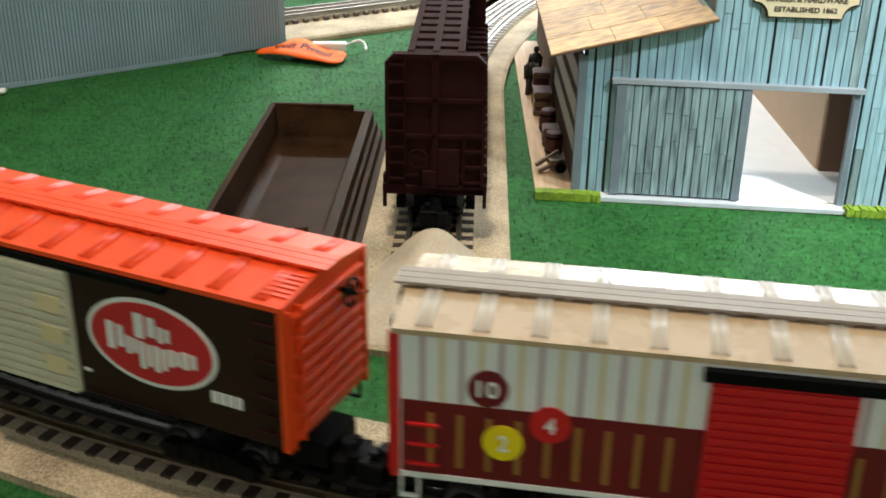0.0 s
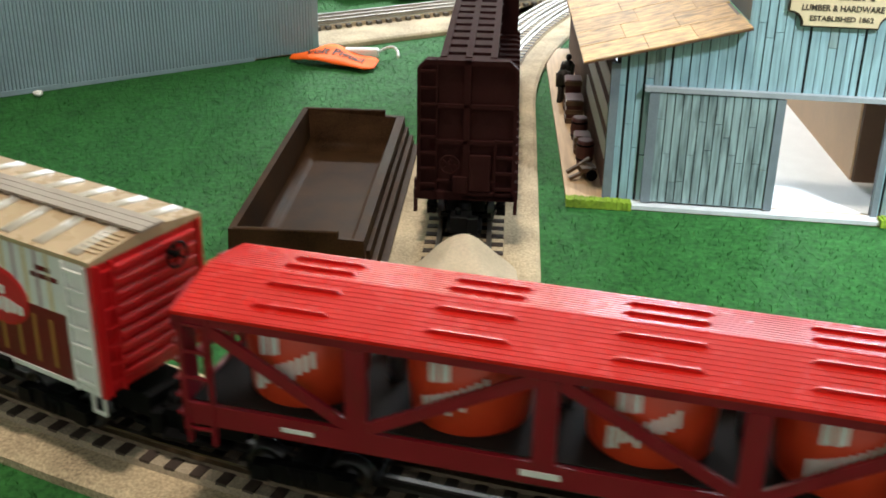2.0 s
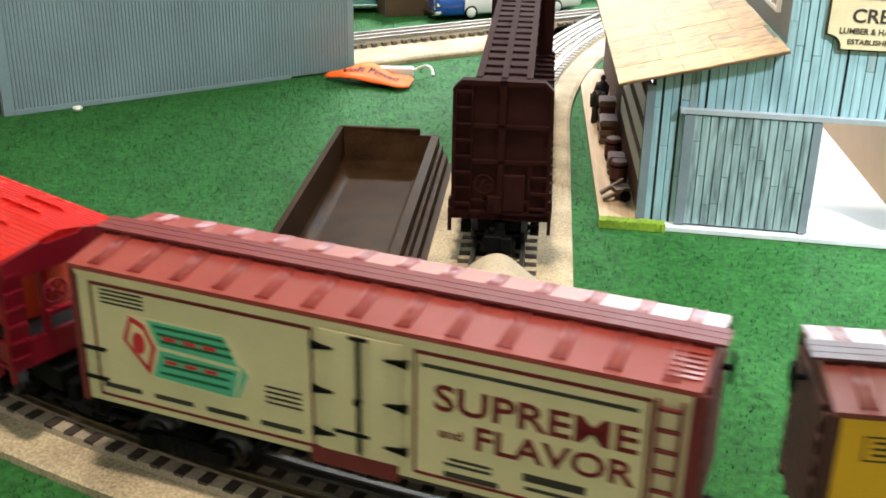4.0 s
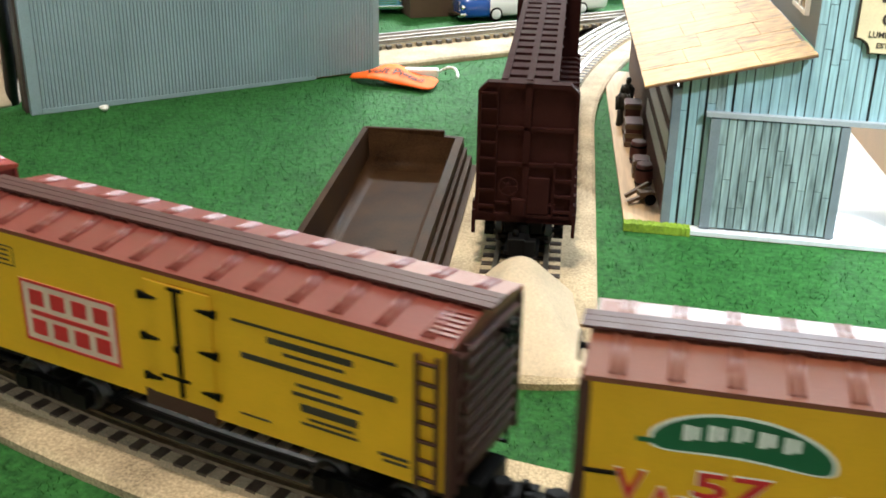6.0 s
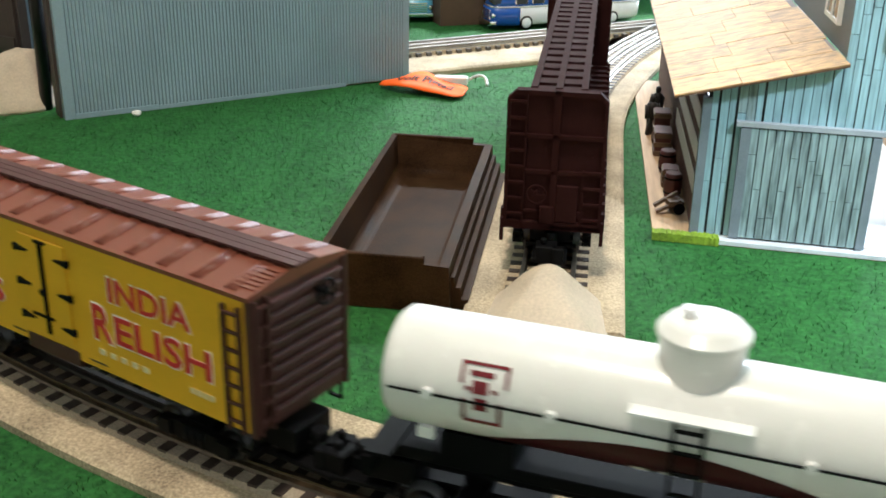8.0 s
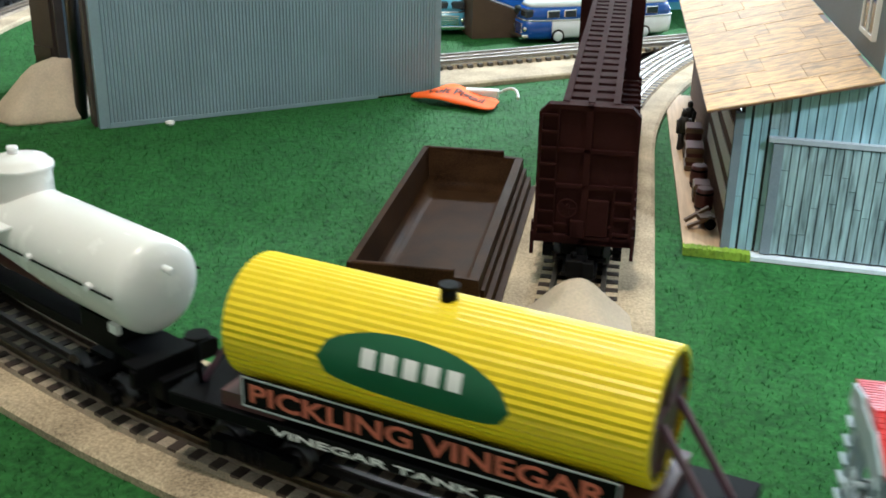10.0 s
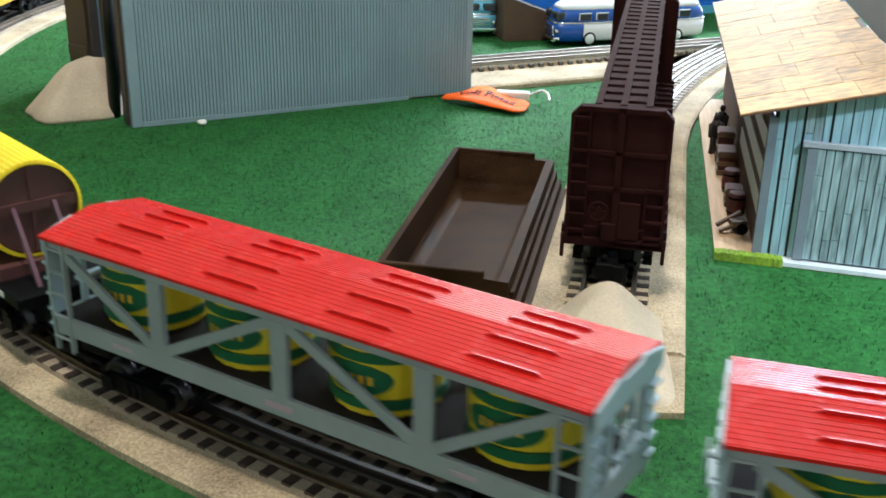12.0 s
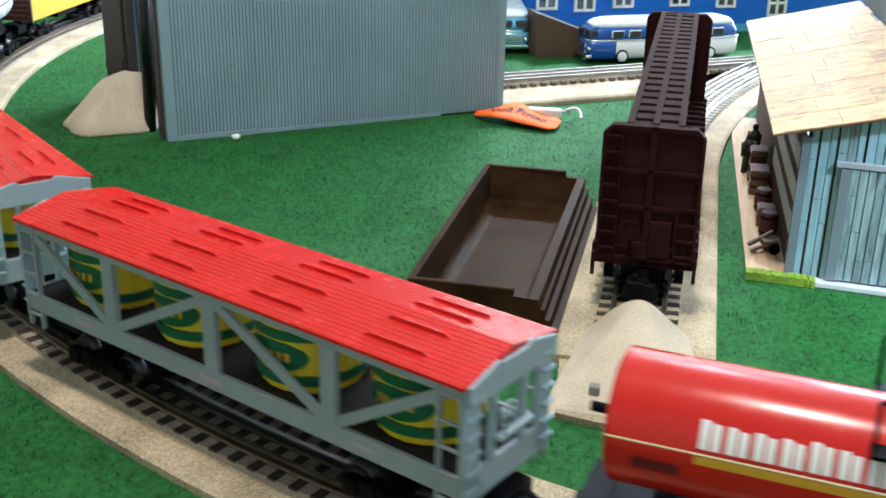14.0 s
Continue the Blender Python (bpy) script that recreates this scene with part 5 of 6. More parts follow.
for x, z, disc, digits in ((0.1035, 0.0750, DEEP_RED, "10"), (0.0972, 0.0518, BRIGHT_YELLOW, "2"), (0.0797, 0.0620, BRIGHT_RED, "4")):
    oval_print("disc", x, z, 0.0078, 0.0078, disc, car, w, 0.0008)
    words_on_side(digits, WHITE, car, x + 0.0021 * len(digits), x - 0.0021 * len(digits), z - 0.0036, z + 0.0036, w + 0.0008)
sign_oval(car, -0.0778, 0.0658, 0.0190, 0.0145, w + 0.0003, BRIGHT_RED, RED_PRINT, [(0.001, 0.006, 0.001, 0.009), (-0.004, -0.0005, 0.001, 0.006), (0.009, 0.015, -0.006, 0.003), (0.004, 0.008, -0.007, -0.001), (-0.0015, 0.003, -0.008, 0.000), (-0.007, -0.0025, -0.008, 0.000), (-0.011, -0.008, -0.007, -0.001), (-0.015, -0.012, -0.007, -0.002)], ink=WHITE)
bar_print("number_bar", [(-0.114, -0.104, 0.0855, 0.0878), (-0.118, -0.101, 0.0815, 0.0838)], DEEP_RED, car, w)
ladder(-0.1305, 0.013, w, ZB, ZE - 0.003, 7, WHITE, car, "white side ladder")
bm = bmesh.new()
add_prism(bm, [(-0.137, ZB - 0.0005), (-0.06, ZB - 0.0005), (-0.05, ZB - 0.006), (-0.035, ZB - 0.006), (-0.03, ZB - 0.003), (0.03, ZB - 0.003), (0.035, ZB - 0.006), (0.05, ZB - 0.006), (0.06, ZB - 0.0005), (0.137, ZB - 0.0005), (0.137, ZB + 0.002), (-0.137, ZB + 0.002)], w - 0.001, w + 0.0006, Matrix(((0, 1, 0, 0), (1, 0, 0, 0), (0, 0, 1, 0), (0, 0, 0, 1))))
part("side_sill", bm, WHITE, car, "white shaped side sill")
for z in (0.038, 0.047, 0.056):
    bar_print("grab_iron", [(0.122, 0.134, z, z + 0.001)], BRIGHT_RED, car, w, 0.0018)


def hatch_car(roof_red, **k):
    """Long open-sided car with four vats under a hatched roof."""
    car = train_thing("vat_car", k["label"], "vat car", k["start"])
    L, W, ze = 0.306, 0.0650, 0.0866
    h, w = L / 2, W / 2
    eave, rise = w + 0.0024, 0.0062

    def roof_z(y):
        return ze + rise * (1 - abs(y) / eave)

    bm = bmesh.new()
    add_prism(bm, [(-eave, ze - 0.0016), (eave, ze - 0.0016), (eave, ze), (0.0, ze + rise), (-eave, ze)], -h, h)
    part("roof", bm, roof_red, car)
    for q in range(-11, 12):
        bm = bmesh.new()
        y = q * 0.00298
        z = roof_z(y)
        ya, yb = y - 0.0011, y + 0.0011
        add_prism(bm, [(ya, z - 0.002), (yb, z - 0.002), (yb, roof_z(yb) + 0.00016), (ya, roof_z(ya) + 0.00016)] if q else [(ya, z - 0.002), (yb, z - 0.002), (yb, roof_z(yb) + 0.00016), (0.0, z + 0.00016), (ya, roof_z(ya) + 0.00016)], -h, h)
        part("roof_batten", bm, roof_red, car)
    for x0, x1 in ((0.0885, 0.1225), (0.0155, 0.0500), (-0.0575, -0.0220), (-0.1270, -0.0930)):
        for y in (0.0245, 0.0095, -0.0085, -0.0215):
            z = roof_z(y)
            bm = bmesh.new()
            add_prism(bm, [(x0, z), (x0 + 0.002, z + 0.0018), (x1 - 0.003, z + 0.0018), (x1, z)], y - 0.0007, y + 0.0007, Matrix(((0, 1, 0, 0), (1, 0, 0, 0), (0, 0, 1, 0), (0, 0, 0, 1))))
            part("hatch_bar", bm, roof_red, car)
    fm, em = k["frame_mat"], k["end_mat"]
    for s in (-1, 1):
        ys = s * (w - 0.0015)
        y0, y1 = ys - 0.0013, ys + 0.0013
        box_part("side_sill", (-h + 0.002, h - 0.002, y0, y1, 0.0325, 0.0425), fm, car)
        box_part("top_rail", (-h + 0.002, h - 0.002, y0, y1, 0.0800, 0.0848), fm, car)
        for x in (0.0755, -0.001, -0.0775):
            box_part("side_post", (x - 0.0045, x + 0.0045, y0 - 0.0003, y1 + 0.0003, 0.0425, 0.0800), fm, car)
        for a, b in (((0.140, 0.079), (0.0785, 0.043)), ((0.004, 0.079), (0.0725, 0.043)), ((-0.006, 0.079), (-0.0745, 0.043)), ((-0.140, 0.079), (-0.0805, 0.043))):
            bm = bmesh.new()
            add_bar(bm, (a[0], ys, a[1]), (b[0], ys, b[1]), 0.0022, 0.0052, (0, 0, 1))
            part("diagonal", bm, fm, car)
        for x in (h - 0.0085, -h + 0.0085):
            ladder(x, 0.0115, ys if s > 0 else ys - 0.0022, 0.0230, 0.0848, 5, fm, car)
    for s in (-1, 1):
        e = new("end_frame")
        e.parent = car
        xa, xb = sorted((s * (h - 0.0035), s * (h - 0.0005)))
        for y0, y1, z0, z1 in ((-w, -w + 0.0105, 0.031, ze), (w - 0.0105, w, 0.031, ze), (-w, w, ze - 0.010, ze - 0.0018), (-w, w, 0.029, 0.043), (-0.013, -0.010, 0.043, 0.076), (0.010, 0.013, 0.043, 0.076)):
            bm = bmesh.new()
            add_box(bm, xa, xb, y0, y1, z0, z1)
            part("end_post", bm, em, e)
        bm = bmesh.new()
        ga, gb = sorted((s * (h + 0.0002), s * (h + 0.0016)))
        add_prism(bm, [(-w, ze - 0.0100), (w, ze - 0.0100), (w, ze - 0.0006), (0.012, roof_z(0.012) + 0.0002), (0.009, roof_z(0.009) - 0.0022), (-0.009, roof_z(0.009) - 0.0022), (-0.012, roof_z(0.012) + 0.0002), (-w, ze - 0.0006)], ga, gb)
        part("end_gable", bm, em, e)
        for yy in (-w + 0.0045, w - 0.0045):
            for q in range(6):
                z = 0.036 + q * 0.0085
                bm = bmesh.new()
                add_box(bm, min(s * h, s * (h + 0.002)), max(s * h, s * (h + 0.002)), yy - 0.0045, yy + 0.0045, z, z + 0.0013)
                part("end_rung", bm, em, e)
        bm = bmesh.new()
        add_box(bm, min(s * h, s * (h + 0.004)), max(s * h, s * (h + 0.004)), -0.0125, 0.0125, 0.0535, 0.0555)
        part("end_step", bm, em, e)
        brake_wheel(s * (h + 0.005), 0.009, 0.066, s, e, em, 0.006)
    box_part("floor", (-h + 0.003, h - 0.003, -w + 0.003, w - 0.003, 0.0310, 0.0430), FLOOR_DARK, car)
    for x in (0.108, 0.036, -0.038, -0.111):
        bm = bmesh.new()
        n = 40
        prof = [(0.0430, 0.0240), (0.0440, 0.0250), (0.062, 0.0264), (0.0790, 0.0264), (0.0800, 0.0245)]
        rings = []
        for z, r in prof:
            rings.append([bm.verts.new((x + (r + (0.0006 if q % 2 and k["staves"] else 0)) * math.cos(q * 2 * math.pi / n), (r + (0.0006 if q % 2 and k["staves"] else 0)) * math.sin(q * 2 * math.pi / n), z)) for q in range(n)])
        for a, b in zip(rings, rings[1:]):
            for q in range(n):
                f = bm.faces.new((a[q], a[(q + 1) % n], b[(q + 1) % n], b[q]))
                f.smooth = not k["staves"]
        bm.faces.new(rings[0][::-1])
        bm.faces.new(rings[-1])
        vat = part("vat", bm, k["vat_mat"], car, k["vat_label"])
        k["dress"](vat, x)
    if not k["staves"]:
        for x in (0.0725, -0.0015, -0.0755):
            bm = bmesh.new()
            add_tube(bm, (x, -0.012, 0.043), (x, -0.012, 0.0840), 0.0036, 14)
            add_tube(bm, (x, -0.012, 0.070), (x, -0.012, 0.074), 0.0046, 14)
            part("standpipe", bm, STANDPIPE, car, "grey metal pipe between the vats")
    bm = bmesh.new()
    add_box(bm, -h + 0.02, h - 0.02, -0.007, 0.007, 0.022, 0.031)
    for x in (-0.05, 0.05):
        add_tube(bm, (x - 0.009, 0.014, 0.025), (x + 0.009, 0.014, 0.025), 0.005, 12)
    part("underframe", bm, BLACK, car)
    bar_print("sill_print", [(0.094, 0.108, 0.0362, 0.0382), (-0.008, 0.008, 0.0360, 0.0388), (-0.104, -0.092, 0.0362, 0.0382)], k["print_mat"], car, w - 0.0002, 0.0003)
    running_gear(car, h - 0.050, h + 0.014)
    return car


def wrap(bm, x, r, a0, a1, z0, z1, steps=10, thick=0.0004):
    """A band on a vat's outside between two angles; 90 degrees faces +y."""
    prev = None
    for k in range(steps + 1):
        a = radians(a0 + (a1 - a0) * k / steps)
        c, s = math.cos(a), math.sin(a)
        ring = [bm.verts.new((x + c * q, s * q, z)) for q, z in ((r, z0), (r + thick, z0), (r + thick, z1), (r, z1))]
        if prev:
            for i in range(4):
                j = (i + 1) % 4
                bm.faces.new((prev[i], prev[j], ring[j], ring[i]))
        prev = ring


def pickle_dress(vat, x):
    for z in (0.0480, 0.0705):
        bm = bmesh.new()
        wrap(bm, x, 0.0258, 0, 360, z, z + 0.0048, 40, 0.0016)
        part("hoop", bm, GREEN, vat, "dark green hoop")
    bm = bmesh.new()
    prev = None
    for k in range(25):
        a = -0.995 + 1.99 * k / 24
        hgt, ang = 0.0076 * math.sqrt(1 - a * a), radians(90 + a * 40)
        ring = [bm.verts.new((x + math.cos(ang) * q, math.sin(ang) * q, z)) for q, z in ((0.0264, 0.0620 - hgt), (0.0273, 0.0620 - hgt), (0.0273, 0.0620 + hgt), (0.0264, 0.0620 + hgt))]
        if prev:
            for i in range(4):
                bm.faces.new((prev[i], prev[(i + 1) % 4], ring[(i + 1) % 4], ring[i]))
        prev = ring
    part("emblem", bm, GREEN, vat, "green oval emblem")
    for k in range(5):
        a = 90 + (k - 2) * 9.0
        bm = bmesh.new()
        wrap(bm, x, 0.0271, a - 2.2, a + 2.2, 0.0600, 0.0642, 2, 0.0005)
        part("emblem_bar", bm, YELLOW, vat)


def cola_dress(vat, x):
    bars = [(-23, 0.0665, 0.0790), (-18, 0.0675, 0.0790), (-11, 0.0680, 0.0795), (-6.5, 0.0690, 0.0780)]
    bars += [(-31 + 6.3 * k, 0.0545 + 0.0014 * k - (0.0055 if k in (0, 1) else 0.0036) - (0.003 if k in (4, 6) else 0), 0.0585 + 0.0014 * k) for k in range(10)]
    for a, z0, z1 in bars:
        bm = bmesh.new()
        wrap(bm, x, 0.0263, 90 + a - 2.0, 90 + a + 2.0, z0, z1, 2, 0.0006)
        part("emblem_bar", bm, WHITE, vat, "pale emblem bar")


hatch_car(VAT_RED, label="red open-sided vat car with four orange vats and a scarlet roof", start=-0.1556, frame_mat=CRIMSON, end_mat=CRIMSON, vat_mat=ORANGE_VAT, staves=False, vat_label="orange-red vat with pale print", dress=cola_dress, print_mat=WHITE)


def reefer_doors(car, x0, x1, z0, z1, y, material):
    mid = (x0 + x1) / 2
    for a, b, s in ((x0, mid - 0.0003, 1), (mid + 0.0003, x1, -1)):
        d = new("door")
        d.parent = car
        box_part("leaf", (a, b, y, y + 0.0012, z0, z1), material, d, bevel=0.0003)
        for z in (z0 + 0.006, (z0 + z1) / 2 - 0.002, z1 - 0.010):
            bm = bmesh.new()
            e = a if s > 0 else b
            add_prism(bm, [(e - s * 0.003, z), (e - s * 0.003, z + 0.004), (e, z + 0.0032), (e + s * 0.007, z + 0.0022), (e + s * 0.007, z + 0.0018), (e, z + 0.0008)], y + 0.0010, y + 0.0026, Matrix(((0, 1, 0, 0), (1, 0, 0, 0), (0, 0, 1, 0), (0, 0, 0, 1))))
            part("hinge", bm, BLACK, d)
    bm = bmesh.new()
    add_box(bm, mid - 0.0008, mid + 0.0008, y + 0.0012, y + 0.0026, z0 + 0.002, z1 - 0.001)
    add_box(bm, mid - 0.004, mid + 0.004, y + 0.0012, y + 0.0024, z1 - 0.002, z1 - 0.0008)
    add_box(bm, mid - 0.0045, mid + 0.0115, y + 0.0012, y + 0.0022, z0 + 0.010, z0 + 0.0112)
    add_tube(bm, (mid, y + 0.002, (z0 + z1) / 2 - 0.001), (mid, y + 0.004, (z0 + z1) / 2 - 0.001), 0.0018, 8)
    part("latch_bar", bm, BLACK, car)


L, W, ZB, ZE = 0.274, 0.0630, 0.0292, 0.0966
w = W / 2


def reefer(label, start, roof, board, side, end, ladder_mat):
    car = house_car("reefer_car", label, start, L, W, ZB, ZE, roof, board, side, end, rise=0.0050)
    ladder(-0.1265, 0.0090, w, ZB, ZE - 0.006, 7, ladder_mat, car, "side ladder")
    for z in (0.041, 0.056):
        bar_print("grab_iron", [(0.122, 0.134, z, z + 0.001)], BLACK, car, w, 0.0018)
    box_part("lower_sill", (-0.020, 0.020, w - 0.004, w + 0.0003, ZB - 0.0035, ZB + 0.005), end, car, "dark sill panel under the doors")
    box_part("eave_strip", (-0.134, 0.134, w, w + 0.0008, ZE - 0.0045, ZE - 0.0022), side, car)
    return car


# cream reefer
car = reefer("cream-sided reefer car with a brick red roof and maroon lettering", -0.4789, ROOF_BRICK, ROOF_MAROON, CREAM, ROOF_MAROON, ROOF_MAROON)
reefer_doors(car, -0.0215, 0.0150, ZB + 0.005, ZE - 0.006, w, CREAM)
lines = []
for x0, x1 in ((0.0180, 0.1275), (-0.1200, -0.0265)):
    lines += [(x0, x1, ZE - 0.0086, ZE - 0.0070), (x0, x1, ZB + 0.0035, ZB + 0.0048), (x0, x0 + 0.0012, ZB + 0.0048, ZE - 0.0086), (x1 - 0.0012, x1, ZB + 0.0048, ZE - 0.0086)]
bar_print("border_line", lines, DEEP_RED, car, w)
words_on_side("SUPREME", DEEP_RED, car, -0.0355, -0.1165, 0.0645, 0.0765, w)
words_on_side("FLAVOR", DEEP_RED, car, -0.0530, -0.1165, 0.0500, 0.0610, w)
words_on_side("and", DEEP_RED, car, -0.0375, -0.0475, 0.0525, 0.0570, w)
bar_print("small_print", [(-0.115, -0.030, 0.0826, 0.0842), (-0.098, -0.073, 0.0415, 0.0450), (-0.096, -0.074, 0.0375, 0.0390), (-0.063, -0.040, 0.0345, 0.0370), (-0.060, -0.040, 0.0400, 0.0412), (-0.060, -0.042, 0.0425, 0.0437)] + [(0.100, 0.122, z, z + 0.0009) for z in (0.0800, 0.0820, 0.0840, 0.0860)] + [(0.024, 0.041, z, z + 0.0009) for z in (0.0490, 0.0515, 0.0540, 0.0565)] + [(0.024 + k * 0.027, 0.044 + k * 0.027, 0.0375, 0.0398) for k in range(4)], INK, car, w)


def slanted(name, pts, material, y, d=0.0004, label=""):
    bm = bmesh.new()
    add_prism(bm, pts, y - 0.0002, y + d, Matrix(((0, 1, 0, 0), (1, 0, 0, 0), (0, 0, 1, 0), (0, 0, 0, 1))))
    return part(name, bm, material, car, label)


slanted("crate_print", [(0.1125, 0.0640), (0.1080, 0.0770), (0.0580, 0.0768), (0.0475, 0.0600), (0.0550, 0.0465), (0.0985, 0.0480)], STRAW_PRINT, w, 0.0002, "printed picture of a bottle crate")
slanted("crate_print", [(0.0985, 0.0762), (0.0600, 0.0760), (0.0540, 0.0632), (0.0935, 0.0645)], MINT, w, 0.0004)
slanted("crate_print", [(0.0930, 0.0625), (0.0535, 0.0612), (0.0570, 0.0475), (0.0975, 0.0490)], MINT, w, 0.0004)
slanted("crate_print", [(0.0525, 0.0640), (0.0492, 0.0600), (0.0545, 0.0478), (0.0555, 0.0480), (0.0520, 0.0610)], MINT, w, 0.0004)
slanted("crate_print", [(0.1120, 0.0640), (0.1075, 0.0764), (0.1000, 0.0735), (0.0950, 0.0630), (0.0990, 0.0490)], RED_PRINT, w, 0.0004)
slanted("crate_print", [(0.1095, 0.0640), (0.1065, 0.0735), (0.1010, 0.0708), (0.0975, 0.0630), (0.1000, 0.0535)], CREAM, w, 0.0006)
oval_print("crate_print", 0.1035, 0.0640, 0.0032, 0.0052, RED_PRINT, car, w, 0.0008)
for x0, x1, z in ((0.095, 0.060, 0.0735), (0.0935, 0.057, 0.0700), (0.092, 0.056, 0.0665), (0.091, 0.056, 0.0590), (0.092, 0.058, 0.0550), (0.0935, 0.0585, 0.0510)):
    bar_print("crate_print", [(x1, x0, z, z + 0.0013)], GREEN, car, w + 0.0004)
bar_print("crate_print", [(0.064 + k * 0.010, 0.0705 + k * 0.010, z, z + 0.0016) for k in range(3) for z in (0.0570, 0.0683)], RED_PRINT, car, w + 0.0007)

# first yellow reefer
car = reefer("golden yellow reefer car with dark print and a pink emblem panel", -0.7878, ROOF_RUST, END_BROWN, YELLOW, END_BROWN, END_BROWN)
reefer_doors(car, -0.0215, 0.0150, ZB + 0.005, ZE - 0.006, w, YELLOW)
bar_print("small_print", [(-0.112, -0.032, 0.0815, 0.0828), (-0.092, -0.050, 0.0755, 0.0785), (-0.088, -0.058, 0.0715, 0.0730), (-0.112, -0.036, 0.0650, 0.0678), (-0.086, -0.064, 0.0590, 0.0605), (-0.096, -0.062, 0.0545, 0.0562), (-0.094, -0.066, 0.0475, 0.0512), (-0.092, -0.070, 0.0440, 0.0452), (-0.094, -0.066, 0.0412, 0.0424), (-0.118, -0.104, 0.0385, 0.0400), (-0.118, -0.106, 0.0360, 0.0372), (-0.050, -0.034, 0.0365, 0.0375)], INK, car, w)
bar_print("small_print", [(0.096, 0.125, 0.0868, 0.0874), (0.096, 0.125, 0.0772, 0.0778), (0.0958, 0.0964, 0.0772, 0.0874), (0.1246, 0.1252, 0.0772, 0.0874)] + [(0.099, 0.122, z, z + 0.0009) for z in (0.0795, 0.0820, 0.0845)], INK, car, w)
bar_print("emblem_panel", [(0.034, 0.094, 0.0400, 0.0725)], PALE_PINK, car, w, 0.0002, "pale pink emblem panel")
bar_print("emblem_border", [(0.034, 0.094, 0.0711, 0.0725), (0.034, 0.094, 0.0400, 0.0414), (0.034, 0.0354, 0.0414, 0.0711), (0.0926, 0.094, 0.0414, 0.0711)], RED_PRINT, car, w + 0.0002)
bar_print("emblem_bar", [(0.0795 - k * 0.0135, 0.0885 - k * 0.0135, z, z + 0.0080) for k in range(4) for z in (0.0445, 0.0600)] + [(0.040, 0.0885, 0.0548, 0.0572)], RED_PRINT, car, w + 0.0002)

# second yellow reefer
car = reefer("golden yellow reefer car with red lettering and a green pickle emblem", -1.1027, ROOF_BROWN, END_BROWN, YELLOW, END_BROWN, END_BROWN)
reefer_doors(car, -0.0180, 0.0165, ZB + 0.008, ZE - 0.007, w, YELLOW)


def pickle(rx, rz, material, d, x=0.0785, z=0.0780, bend=0.006):
    pts = []
    for k in range(32):
        a = k * 2 * math.pi / 32
        p = rx * math.copysign(abs(math.cos(a)) ** 0.8, math.cos(a))
        q = rz * math.copysign(abs(math.sin(a)) ** 0.8, math.sin(a)) - bend * (p / rx) ** 2 + 0.05 * p
        pts.append((x + p, z + q))
    return slanted("emblem", pts, material, w, d, "green pickle emblem")


pickle(0.0335, 0.0090, WHITE, 0.0002)
pickle(0.0320, 0.0079, GREEN, 0.0004)
bar_print("emblem_stem", [(0.109, 0.116, 0.0715, 0.0735)], GREEN, car, w)
bar_print("emblem_bar", blocks([(0.094 - k * 0.0088, 0.0995 - k * 0.0088, 0.0745 + 0.0010 * (2 - abs(k - 2)), 0.0810 + 0.0010 * (2 - abs(k - 2))) for k in range(5)]), WHITE, car, w + 0.0004)
words_on_side("57", WHITE, car, 0.0945, 0.0655, 0.0498, 0.0622, w - 0.0002)
words_on_side("57", RED_PRINT, car, 0.0938, 0.0662, 0.0505, 0.0615, w)
x = 0.1225
for k, ch in enumerate("VARIETIES"):
    wd = {"V": 0.0110, "S": 0.0110, "I": 0.0034, "A": 0.0096}.get(ch, 0.0088)
    up = 0.0068 if k in (0, 8) else 0.0050
    z = 0.0420 + 0.00062 * (k - 4) ** 2
    words_on_side(ch, WHITE, car, x + 0.0005, x - wd - 0.0005, z - up - 0.0005, z + up + 0.0005, w - 0.0002)
    words_on_side(ch, RED_PRINT, car, x, x - wd, z - up, z + up, w)
    x -= wd + 0.0016
words_on_side("INDIA", WHITE, car, -0.0458, -0.1012, 0.0685, 0.0825, w - 0.0002)
words_on_side("INDIA", RED_PRINT, car, -0.0465, -0.1005, 0.0692, 0.0818, w)
words_on_side("R", WHITE, car, -0.0328, -0.0472, 0.0455, 0.0660, w - 0.0002)
words_on_side("R", RED_PRINT, car, -0.0335, -0.0465, 0.0463, 0.0652, w)
words_on_side("ELISH", WHITE, car, -0.0483, -0.1125, 0.0468, 0.0635, w - 0.0002)
words_on_side("ELISH", RED_PRINT, car, -0.0490, -0.1118, 0.0476, 0.0628, w)
bar_print("small_print", [(-0.040 - k * 0.0075, -0.036 - k * 0.0075, 0.0385, 0.0415) for k in range(5)] + [(-0.100 - k * 0.004, -0.0975 - k * 0.004, 0.0380, 0.0410) for k in range(4)], STRAW_PRINT, car, w)
bar_print("small_print", [(0.104, 0.128, 0.0345, 0.0358), (0.108, 0.126, 0.0322, 0.0334), (0.022, 0.032, 0.0325, 0.0334), (-0.040, -0.028, 0.0325, 0.0334)], INK, car, w)


